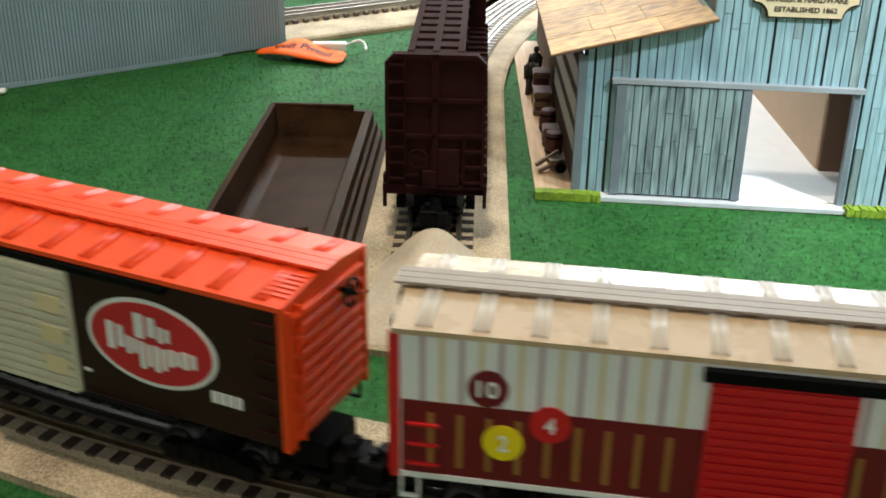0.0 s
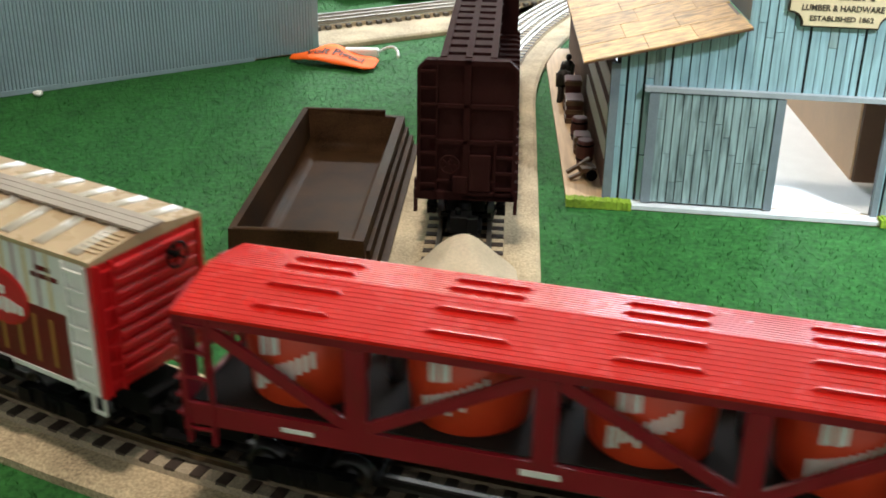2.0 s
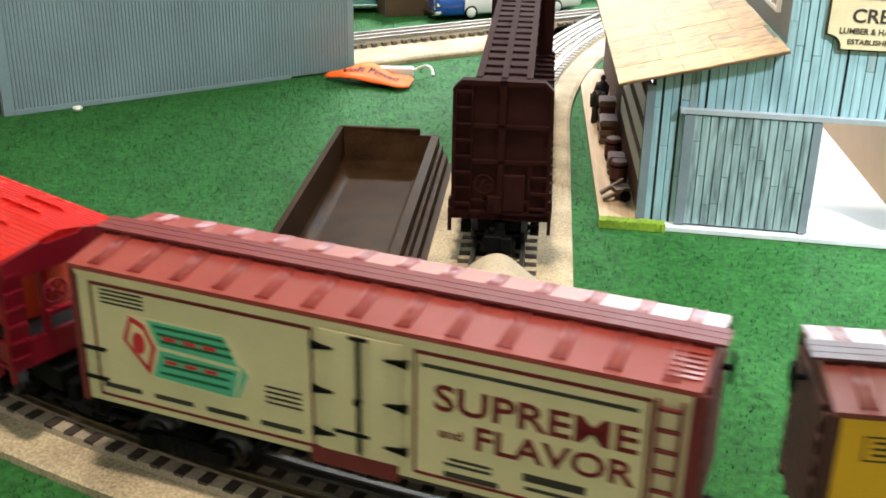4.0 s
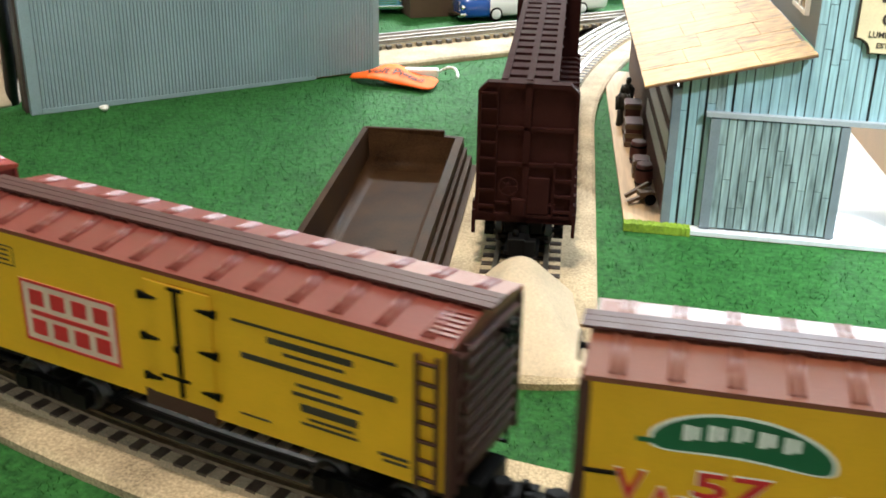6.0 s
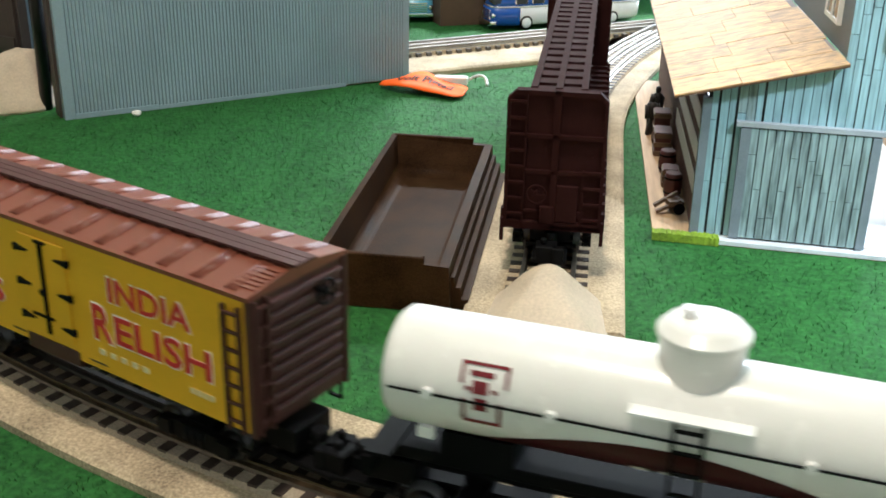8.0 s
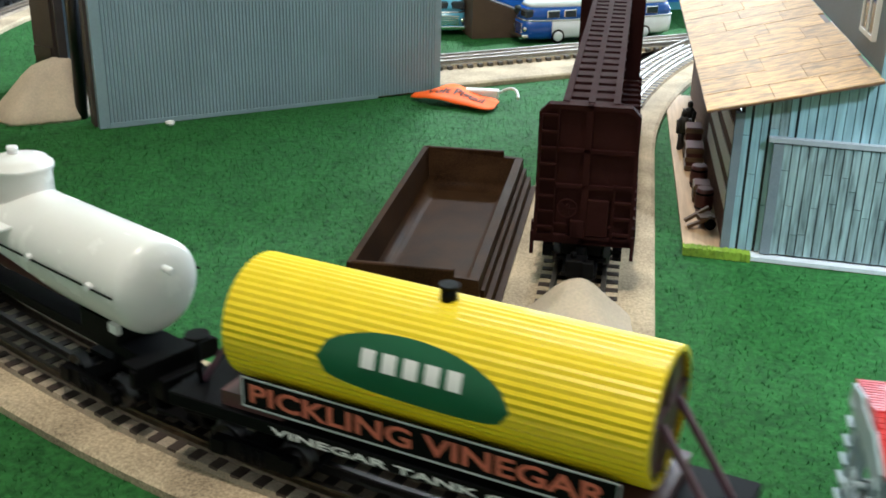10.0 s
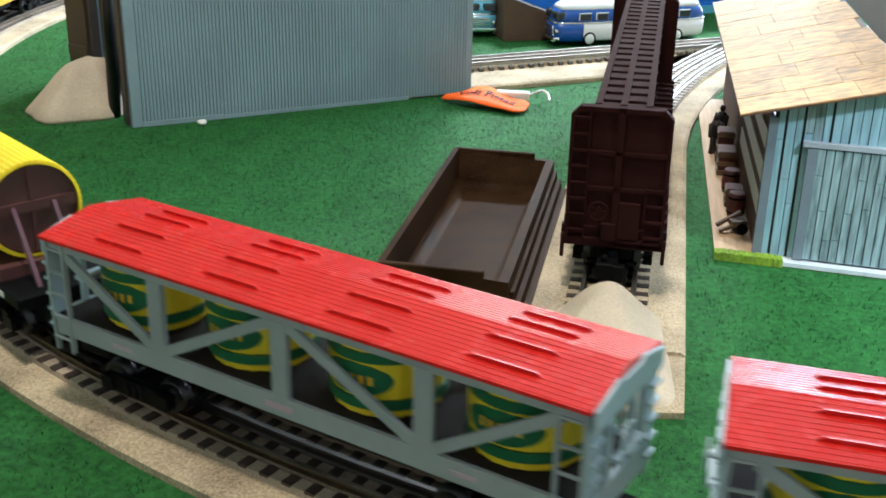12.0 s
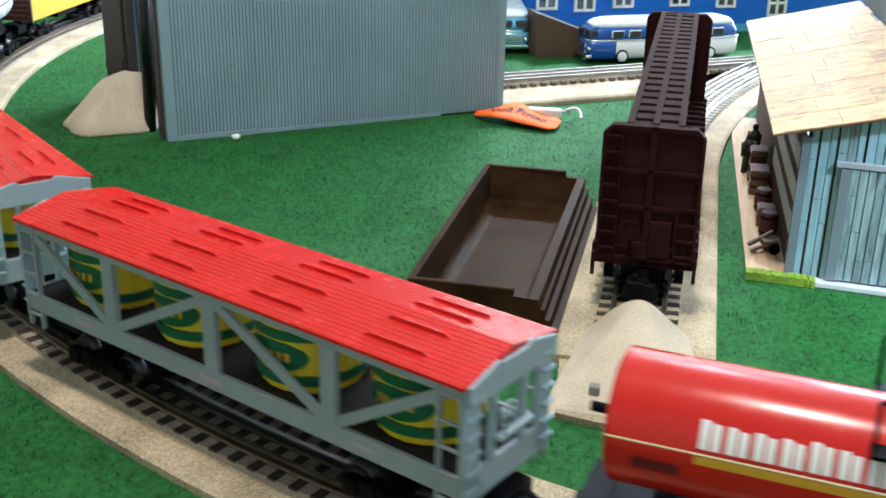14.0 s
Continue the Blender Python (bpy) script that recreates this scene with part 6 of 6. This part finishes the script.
def frame_car(name, label, category, start, L, deck_mat, W=0.058, z0=0.0260, z1=0.0320):
    car = train_thing(name, label, category, start)
    box_part("deck", (-L / 2, L / 2, -W / 2, W / 2, z0, z1), deck_mat, car, bevel=0.0006)
    bm = bmesh.new()
    add_box(bm, -L / 2 + 0.02, L / 2 - 0.02, -0.006, 0.006, z0 - 0.007, z0)
    for s in ((-1, 1) if W > 0.04 else ()):
        add_box(bm, -0.06, 0.06, s * 0.022 - 0.0015, s * 0.022 + 0.0015, z0 - 0.004, z0)
    part("underframe", bm, BLACK, car)
    if W < 0.04:
        for s in (-1, 1):
            box_part("end_platform", (min(s * 0.120, s * L / 2), max(s * 0.120, s * L / 2), -0.024, 0.024, z1, z1 + 0.0015), deck_mat, car)
            box_part("end_beam", (min(s * (L / 2 - 0.004), s * L / 2), max(s * (L / 2 - 0.004), s * L / 2), -0.026, 0.026, z0 - 0.003, z1), deck_mat, car)
    running_gear(car, L / 2 - 0.045, L / 2 + 0.014)
    return car


def tank_shell(car, x0, x1, r, zc, material, cap=1.0, name="tank"):
    bm = bmesh.new()
    prof = [(a * cap, b) for a, b in ((0.0, 0.002), (0.0008, r * 0.35), (0.0026, r * 0.65), (0.006, r * 0.88), (0.011, r * 0.985), (0.016, r))]
    n = x1 - x0
    full = prof + [(n * 0.5, r)] + [(n - a, b) for a, b in reversed(prof)]
    add_lathe(bm, (x0, 0, zc), (1, 0, 0), full, 48)
    return part(name, bm, material, car)


def rim_line(car, x0, x1, r, zc, ang, material, thick=0.0006, name="handrail", gap=0.0012):
    bm = bmesh.new()
    y, z = (r + gap) * math.cos(radians(ang)), zc + (r + gap) * math.sin(radians(ang))
    add_tube(bm, (x0, y, z), (x1, y, z), thick, 6)
    part(name, bm, material, car)


# white tank car
car = frame_car("tank_car", "glossy white tank car with a dome and a maroon lower panel", "tank car", -1.4131, 0.264, BLACK, 0.026)
TR, TC = 0.0250, 0.0664
tank = tank_shell(car, -0.126, 0.128, TR, TC, TANK_WHITE, 0.6)


def tank_patch(pts, material, name, parent, r, zc, lift=0.0003, label=""):
    """Print on a tank's side: pts are (x, angle) rows of (x, a0, a1)."""
    bm = bmesh.new()
    prev = None
    for x, a0, a1 in pts:
        ring = []
        for k in range(9):
            a = radians(a0 + (a1 - a0) * k / 8)
            ring.append(bm.verts.new((x, (r + lift) * math.cos(a), zc + (r + lift) * math.sin(a))))
        if prev:
            for k in range(8):
                f = bm.faces.new((prev[k], prev[k + 1], ring[k + 1], ring[k]))
                f.smooth = True
        prev = ring
    return part(name, bm, material, parent, label)


rows = []
for k in range(25):
    x = 0.092 - k * 0.0072
    rows.append((x, -80, -80 + 72 * math.sin(math.pi * (k + 0.2) / 24.4) ** 0.55))
tank_patch(rows, TANK_MAROON, "lower_panel", tank, TR, TC, 0.0003, "maroon arched lower panel")
for x0, x1, a0, a1 in ((0.084, 0.104, 38, 41), (0.086, 0.102, -19, -15), (0.084, 0.0855, 20, 41), (0.1025, 0.104, 20, 41), (0.090, 0.100, 28, 33), (0.092, 0.0985, 12, 24), (0.086, 0.0875, -15, 6), (0.101, 0.1025, -15, 6), (0.092, 0.0975, -4, 8), (0.088, 0.0905, 14, 18), (0.099, 0.1015, 14, 18)):
    x0, x1 = x0 - 0.014, x1 - 0.014
    tank_patch([(x0, a0, a1), ((x0 + x1) / 2, a0, a1), (x1, a0, a1)], DEEP_RED, "emblem_bar", tank, TR, TC, 0.0005)
for k in range(3):
    x = 0.020 - k * 0.011
    tank_patch([(x, -50, -40), (x - 0.006, -50, -40)], WHITE, "number_bar", tank, TR, TC, 0.0006)
for ang in (4, 176):
    rim_line(car, -0.120, 0.120, TR, TC, ang, BLACK)
for x in (0.103, 0.052, -0.045, -0.100):
    bm = bmesh.new()
    add_tube(bm, (x, TR - 0.001, TC + 0.0022), (x, TR + 0.0026, TC + 0.0024), 0.0022, 12)
    part("rail_knob", bm, WHITE, car)
bm = bmesh.new()
add_lathe(bm, (0.000, 0, TC + 0.018), (0, 0, 1), [(0, 0.0168), (0.0168, 0.0168), (0.0170, 0.0169), (0.0171, 0.0180), (0.0172, 0.0181), (0.0194, 0.0181), (0.0196, 0.0180), (0.0198, 0.0167), (0.0226, 0.0150), (0.0238, 0.0080), (0.0242, 0.001)], 36)
dome = part("dome", bm, TANK_WHITE, car)
bm = bmesh.new()
add_tube(bm, (0.006, 0, TC + 0.042), (0.006, 0, TC + 0.046), 0.003, 12)
part("valve", bm, WHITE, dome)
bm = bmesh.new()
add_box(bm, -0.024, 0.022, TR - 0.010, TR + 0.004, TC + 0.0115, TC + 0.0125)
part("dome_walk", bm, WHITE, car)
ladder(-0.001, 0.0110, TR + 0.002, 0.032, TC + 0.012, 5, BLACK, car, "black side ladder")
for s in (-1, 1):
    bm = bmesh.new()
    add_box(bm, s * 0.085 - 0.016, s * 0.085 + 0.016, -0.014, 0.014, 0.032, 0.044)
    part("saddle", bm, BLACK, car)
    bm = bmesh.new()
    add_box(bm, s * 0.106 - 0.0035, s * 0.106 + 0.0035, TR - 0.009, TR - 0.006, 0.0425, 0.0475)
    part("strap", bm, WHITE, car)
bm = bmesh.new()
add_tube(bm, (-0.127, 0, TC + 0.012), (-0.134, 0, TC + 0.012), 0.002, 10)
part("end_pin", bm, WHITE, car)

# pickling vinegar barrel car
car = frame_car("vinegar_car", "black flatcar carrying a large yellow staved vinegar barrel", "barrel car", -1.6976, 0.266, BLACK, 0.058, 0.0260, 0.0330)
BR, BC = 0.0290, 0.0700
bm = bmesh.new()
n = 104
xs = [-0.0985, -0.0980, 0.0980, 0.0985]
rings = []
for x, q in zip(xs, (BR - 0.0015, BR, BR, BR - 0.0015)):
    rings.append([bm.verts.new((x, (q + (0.0005 if k % 2 else 0)) * math.cos(k * 2 * math.pi / n), BC + (q + (0.0005 if k % 2 else 0)) * math.sin(k * 2 * math.pi / n))) for k in range(n)])
inner = [[bm.verts.new((x, (BR - 0.0022) * math.cos(k * 2 * math.pi / n), BC + (BR - 0.0022) * math.sin(k * 2 * math.pi / n))) for k in range(n)] for x in (-0.0985, 0.0985)]
seq = [inner[0]] + rings + [inner[1]]
for a, b in zip(seq, seq[1:]):
    for k in range(n):
        bm.faces.new((a[k], a[(k + 1) % n], b[(k + 1) % n], b[k]))
barrel_ob = part("barrel", bm, BRIGHT_YELLOW, car, "bright yellow staved barrel")
for s in (-1, 1):
    bm = bmesh.new()
    add_tube(bm, (s * 0.0925, 0, BC), (s * 0.0960, 0, BC), BR - 0.002, 40)
    head = part("head", bm, PURPLE_BROWN, barrel_ob, "brown barrel head")
    bm = bmesh.new()
    add_box(bm, min(s * 0.0960, s * 0.0980), max(s * 0.0960, s * 0.0980), -BR + 0.003, BR - 0.003, BC - 0.001, BC + 0.005)
    add_box(bm, min(s * 0.0960, s * 0.0975), max(s * 0.0960, s * 0.0975), -0.0012, 0.0012, BC - BR + 0.004, BC + BR - 0.004)
    part("cross_bar", bm, PURPLE_BROWN, car)
    for y in (-0.012, 0.012):
        bm = bmesh.new()
        add_bar(bm, (s * 0.0980, y, BC + 0.003), (s * 0.124, y, 0.0335), 0.0026, 0.0026)
        part("strut", bm, VIOLET, car, "slanting violet-brown strut")
    bm = bmesh.new()
    add_box(bm, min(s * 0.070, s * 0.103), max(s * 0.070, s * 0.103), -0.026, 0.026, 0.033, 0.0405)
    part("cradle", bm, PURPLE_BROWN, car)
bm = bmesh.new()
add_tube(bm, (0.0, 0, BC + BR - 0.002), (0.0, 0, BC + BR + 0.0055), 0.0038, 14)
add_tube(bm, (0.0, 0, BC + BR + 0.0055), (0.0, 0, BC + BR + 0.0072), 0.0044, 14)
part("filler_cap", bm, BLACK, car)
rows = []
for k in range(21):
    a = -1 + k / 10
    hh = 27 * math.sqrt(max(0.0, 1 - a * a)) ** 0.8
    rows.append((-a * 0.045 + 0.003, 13 - hh - 8 * a * a - a * 3, 13 + hh - 8 * a * a - a * 3))
tank_patch(rows, GREEN, "emblem", barrel_ob, BR + 0.0007, BC, 0.0004, "green pickle emblem")
for k in range(5):
    x = 0.026 - k * 0.0100
    tank_patch([(x, 8, 24), (x - 0.0066, 8, 24)], WHITE, "emblem_bar", barrel_ob, BR + 0.0007, BC, 0.0008)
for s in (1, -1):
    box_part("name_board", (-0.0890, 0.0890, min(s * 0.0272, s * 0.0288), max(s * 0.0272, s * 0.0288), 0.0375, 0.0530), BLACK, car, "long dark name board")
bar_print("board_edge", [(-0.0890, 0.0890, 0.0522, 0.0530), (-0.0890, 0.0890, 0.0375, 0.0383), (0.0882, 0.0890, 0.0383, 0.0522), (-0.0890, -0.0882, 0.0383, 0.0522)], PALE_RAIL, car, 0.0288)
words_on_side("PICKLING VINEGAR", paint("salmon_print", (0.62, 0.16, 0.10), 0.4), car, 0.0845, -0.0845, 0.0405, 0.0500, 0.0288)
words_on_side("VINEGAR TANK CAR", WHITE, car, 0.074, -0.062, 0.0270, 0.0308, 0.0290)
bar_print("sill_print", [(-0.113, -0.098, 0.0275, 0.0310)], WHITE, car, 0.0290)
bm = bmesh.new()
add_tube(bm, (0.125, 0.014, 0.033), (0.125, 0.014, 0.058), 0.0012, 8)
add_lathe(bm, (0.125, 0.014, 0.057), (0, 0, 1), [(0, 0.0060), (0.0015, 0.0060)], 18)
part("brake_stand", bm, BLACK, car)

# two grey vat cars with pickle vats
for st in (-2.0203, -2.3633):
    hatch_car(VAT_RED, label="grey open-sided vat car with yellow vats and a scarlet roof", start=st, frame_mat=FRAME_GREY, end_mat=ICE_GREY, vat_mat=VAT_YELLOW, staves=True, vat_label="yellow staved pickle vat with green hoops", dress=pickle_dress, print_mat=PINK_PRINT)

# red tank car
car = frame_car("tank_car", "satin red tank car with a black dome platform", "tank car", -2.6811, 0.264, BLACK, 0.026)
TR2, TC2 = 0.0275, 0.0730
tank = tank_shell(car, -0.122, 0.122, TR2, TC2, TANK_RED, 0.3)
for k in range(8):
    x = 0.084 - k * 0.0098
    hi = 35 if k not in (0, 4) else 37
    for a, b, c, d in ((0.0, 0.0034, 14, hi), (0.0044, 0.0076, 14, hi - 2)):
        tank_patch([(x - a, c, d), (x - b, c, d)], WHITE, "lettering_bar", tank, TR2, TC2, 0.0005)
tank_patch([(0.085, 1, 8), (0.040, 1, 8), (0.0, 1, 8)], YELLOW, "lettering_bar", tank, TR2, TC2, 0.0005)
tank_patch([(0.108, -14, -4), (0.098, -14, -4), (0.090, -14, -4)], DEEP_RED, "lettering_bar", tank, TR2, TC2, 0.0005)
rim_line(car, -0.116, 0.119, TR2, TC2, 10, STRAW_PRINT, 0.0005)
rim_line(car, -0.116, 0.119, TR2, TC2, 170, STRAW_PRINT, 0.0005)
bm = bmesh.new()
add_lathe(bm, (0.0, 0, TC2 + 0.018), (0, 0, 1), [(0, 0.0165), (0.0155, 0.0165), (0.0175, 0.0172), (0.0215, 0.0150), (0.0230, 0.001)], 30)
part("dome", bm, BLACK, car)
bm = bmesh.new()
add_box(bm, -0.026, 0.026, -0.029, 0.029, TC2 + 0.0180, TC2 + 0.0195)
for x in (-0.025, 0.025):
    for y in (-0.028, 0.028):
        add_tube(bm, (x, y, TC2 + 0.0195), (x, y, TC2 + 0.040), 0.0009, 6)
for y in (-0.028, 0.028):
    add_tube(bm, (-0.025, y, TC2 + 0.040), (0.025, y, TC2 + 0.040), 0.0009, 6)
part("dome_platform", bm, BLACK, car)
ladder(0.0, 0.012, TR2 + 0.001, 0.033, TC2 + 0.018, 6, BLACK, car)
for s in (-1, 1):
    bm = bmesh.new()
    add_box(bm, s * 0.085 - 0.016, s * 0.085 + 0.016, -0.016, 0.016, 0.032, 0.043)
    part("saddle", bm, BLACK, car)
bm = bmesh.new()
add_tube(bm, (0.121, 0, TC2), (0.131, 0, TC2), 0.0022, 10)
part("end_pin", bm, BLACK, car)

# ---------------------------------------------------------------- small pieces: ties, boards, grass
bm = bmesh.new()
add_box(bm, -0.0029, 0.0029, -0.0263, 0.0263, BED - 0.001, TIE_TOP)
TIE_MESH = mesh_of("tie", bm, TIE)
PALE_TIE_MESH = TIE_MESH.copy()
PALE_TIE_MESH.materials[0] = TIE_PALE
TIE_PITCH = 0.0136


def lay_ties(root, spots, me=TIE_MESH):
    for p, d in spots:
        ob = new("tie", me)
        ob.parent = root
        ob.matrix_basis = Matrix(((d.x, -d.y, 0, p.x), (d.y, d.x, 0, p.y), (0, 0, 1, 0), (0, 0, 0, 1)))


def ties_joined(root, spots):
    bm = bmesh.new()
    for p, d in spots:
        add_box(bm, -0.0029, 0.0029, -0.0263, 0.0263, BED - 0.001, TIE_TOP, Matrix(((d.x, -d.y, 0, p.x), (d.y, d.x, 0, p.y), (0, 0, 1, 0), (0, 0, 0, 1))))
    tagged(part("ties", bm, TIE, root), kind="stuff")


def along(points, pitch, start=0.004):
    out, left = [], start
    for a, b in zip(points, points[1:]):
        a, b = Vector(a), Vector(b)
        n, d = (b - a).length, (b - a).normalized()
        while left < n:
            out.append((a + d * left, d))
            left += pitch
        left -= n
    return out


total = int(2 * math.pi * RAD / TIE_PITCH)
near, rest = [], []
for k in range(total):
    s = k * 2 * math.pi * RAD / total
    q = (s + 0.75) % (2 * math.pi * RAD) - 0.75
    p, d, o = arc_at(s)
    (near if -0.7 < q < 2.9 else rest).append((p, d))
lay_ties(loop_track, near)
ties_joined(loop_track, rest)
lay_ties(spur_track, along(SPUR, TIE_PITCH))
lay_ties(rear_track, along(REAR, TIE_PITCH), PALE_TIE_MESH)

# front boards of the lumber store
PITCH = 0.0061


def board(dims, material, parent):
    bm = bmesh.new()
    add_box(bm, *dims)
    bm.transform(BARN_M)
    part("plank", bm, material, parent)


rnd = random.Random(5)
for k in range(int(BW / PITCH)):
    u0 = 0.0042 + k * PITCH
    u1 = min(u0 + PITCH - rnd.choice((0.0005, 0.0006, 0.0008, 0.0010, 0.0019)), BW)
    um = (u0 + u1) / 2
    z0 = 0.0035
    if um < UM:
        z1 = RZ0 + (um - RX0) / (RX1 - RX0) * (RZ1 - RZ0) - 0.0035
    else:
        z1 = 0.204
    if OP0 - 0.001 < um < OP1 + 0.001:
        z0 = OPZ + 0.001
    elif 0.0265 < um < 0.1195:
        z0 = OPZ - 0.003
    if u1 - u0 < 0.002 or z1 - z0 < 0.004:
        continue
    cuts = [z0]
    while cuts[-1] < z1 - 0.05:
        cuts.append(cuts[-1] + rnd.uniform(0.03, 0.075))
    cuts[-1 if len(cuts) > 1 and z1 - cuts[-1] < 0.012 else len(cuts):] = [z1]
    for a, b in zip(cuts, cuts[1:]):
        d = rnd.uniform(0.0, 0.0004)
        board((u0, u1, -0.0006 - d, 0.0005, a + 0.0002, b - 0.0002), TEAL_PLANK if rnd.random() < 0.96 else GREY_PLANK, barn)
for k in range(14):
    u0 = 0.0327 + k * 0.00585
    cut = 0.02 + rnd.uniform(0, 0.05)
    board((u0, u0 + 0.0050, -0.0048 - rnd.uniform(0, 0.0004), -0.0033, 0.005, cut), GREY_PLANK, sl)
    board((u0, u0 + 0.0050, -0.0048 - rnd.uniform(0, 0.0004), -0.0033, cut + 0.0004, OPZ), GREY_PLANK, sl)
for k in range(int(BL / 0.0085)):
    v0 = 0.004 + k * 0.0085
    board((-0.0008, -0.0001, v0, v0 + 0.0079, 0.004, 0.106), SIDE_BOARD, barn)
# roof boards
ROWS = 11
depth = BL + 0.009
for r in range(ROWS):
    v0, v1 = -0.0105 + r * depth / ROWS, -0.0105 + (r + 1) * depth / ROWS - 0.0007
    cuts = [0.0]
    while cuts[-1] < 1:
        cuts.append(cuts[-1] + rnd.uniform(0.28, 0.6))
    cuts[-1] = 1.0
    for a, b in zip(cuts, cuts[1:]):
        if b - a < 0.05:
            continue
        xa, xb = RX0 + a * (RX1 - RX0) + 0.0002, RX0 + b * (RX1 - RX0) - 0.0002
        za, zb = RZ0 + a * (RZ1 - RZ0), RZ0 + b * (RZ1 - RZ0)
        bm = bmesh.new()
        t = 0.0009 + rnd.uniform(0, 0.0003)
        add_prism(bm, [(xa, za + 0.0001), (xb, zb + 0.0001), (xb, zb + t), (xa, za + t)], v0, v1, Matrix(((0, 1, 0, 0), (1, 0, 0, 0), (0, 0, 1, 0), (0, 0, 0, 1))))
        bm.transform(BARN_M)
        part("roof_board", bm, ROOF_WOOD, barn)


def grass_blades():
    """Short fibres of the grass mat over the stretch of the table in front of and round the siding."""
    rng = np.random.default_rng(4)
    n = 420000
    x = rng.uniform(-1.0, 0.62, n)
    y = -0.50 + 1.9 * rng.uniform(0, 1, n) ** 1.35
    keep = np.ones(n, bool)
    r = np.hypot(x - CX, y - CY)
    keep &= ~((r > RAD - 0.055) & (r < RAD + 0.047))
    keep &= ~((x > -0.0495) & (x < 0.0505) & (y > -0.145) & (y < 0.36))
    xs = (np.maximum(y - 0.33, 0) ** 2) / 2.2
    keep &= ~((np.abs(x - xs) < 0.051) & (y > 0.30) & (y < 1.0))
    rel = np.stack([x - REAR_O.x, y - REAR_O.y], 1)
    off = rel @ np.array([REAR_D.y, -REAR_D.x])
    keep &= ~((off > -0.05) & (off < 0.098) & (rel @ np.array([REAR_D.x, REAR_D.y]) > -0.54))
    keep &= ~((x > -0.147) & (x < -0.047) & (y > -0.056) & (y < 0.206))
    keep &= ~((x > 0.071) & (x < 0.41) & (y > 0.088) & (y < 0.58))
    x, y = x[keep], y[keep]
    n = len(x)
    ang, lean, ln = rng.uniform(0, 2 * np.pi, n), rng.uniform(0.5, 1.35, n), rng.uniform(0.0014, 0.0034, n)
    wd = rng.uniform(0.0002, 0.00045, n)
    c, s = np.cos(ang), np.sin(ang)
    v = np.empty((n, 3, 3))
    v[:, 0] = np.stack([x - s * wd, y + c * wd, np.full(n, -0.0008)], 1)
    v[:, 1] = np.stack([x + s * wd, y - c * wd, np.full(n, -0.0008)], 1)
    v[:, 2] = np.stack([x + c * ln * np.sin(lean), y + s * ln * np.sin(lean), ln * np.cos(lean)], 1)
    e1, e2 = v[:, 1] - v[:, 0], v[:, 2] - v[:, 0]
    down = e1[:, 0] * e2[:, 1] - e1[:, 1] * e2[:, 0] < 0
    v[down] = v[down][:, [1, 0, 2]]
    me = bpy.data.meshes.new("grass")
    me.vertices.add(3 * n)
    me.vertices.foreach_set("co", v.ravel())
    me.loops.add(3 * n)
    me.loops.foreach_set("vertex_index", np.arange(3 * n, dtype=np.int32))
    me.polygons.add(n)
    me.polygons.foreach_set("loop_start", np.arange(0, 3 * n, 3, dtype=np.int32))
    me.update(calc_edges=True)
    up = np.stack([rng.normal(0, 0.3, n), rng.normal(0, 0.3, n), np.ones(n)], 1)
    up /= np.linalg.norm(up, axis=1, keepdims=True)
    me.normals_split_custom_set_from_vertices(np.repeat(up, 3, axis=0))
    me.materials.append(GRASS)
    tagged(new("grass", me), "short green fibres of the grass mat", "grass", kind="stuff")


grass_blades()

# ---------------------------------------------------------------- what moves


def train_pose(s):
    """A car's pose, its middle s metres along the loop, its trucks on the rails."""
    p, f, o = arc_at(s, -0.0030)
    return pose(p.x, p.y, RAIL_TOP, 0, 0, math.degrees(math.atan2(f.y, f.x)))


# how far the train runs ahead of an even speed, in metres
GAIN_T = (0, 0.5, 1, 1.5, 2, 2.5, 3, 3.5, 4, 6.5, 7, 7.5, 8, 8.5, 11, 11.5, 12, 12.5, 13, 13.5, 14)
GAIN_S = (-0.0088, -0.01, -0.0052, -0.0003, 0.0011, 0.0037, 0.0042, 0.0052, 0.0074, 0.0074, 0.0113, 0.0111, 0.0167, 0.0186, 0.0099, 0.0096, 0.0118, 0.0116, 0.0095, 0.0108, 0.01)


def motions():
    times = [k * 0.5 for k in range(29)]
    for ob, start in TRAIN:
        walk(ob, [(t, train_pose(start + SPEED * t + float(np.interp(t, GAIN_T, GAIN_S)))) for t in times])
    turn = math.degrees(SPEED / 0.0086)
    for wheel, x in WHEELS:
        walk(wheel, [(k / 15, pose(x, 0, 0.0086, 0, turn * k / 15, 0)) for k in range(211)])


motions()
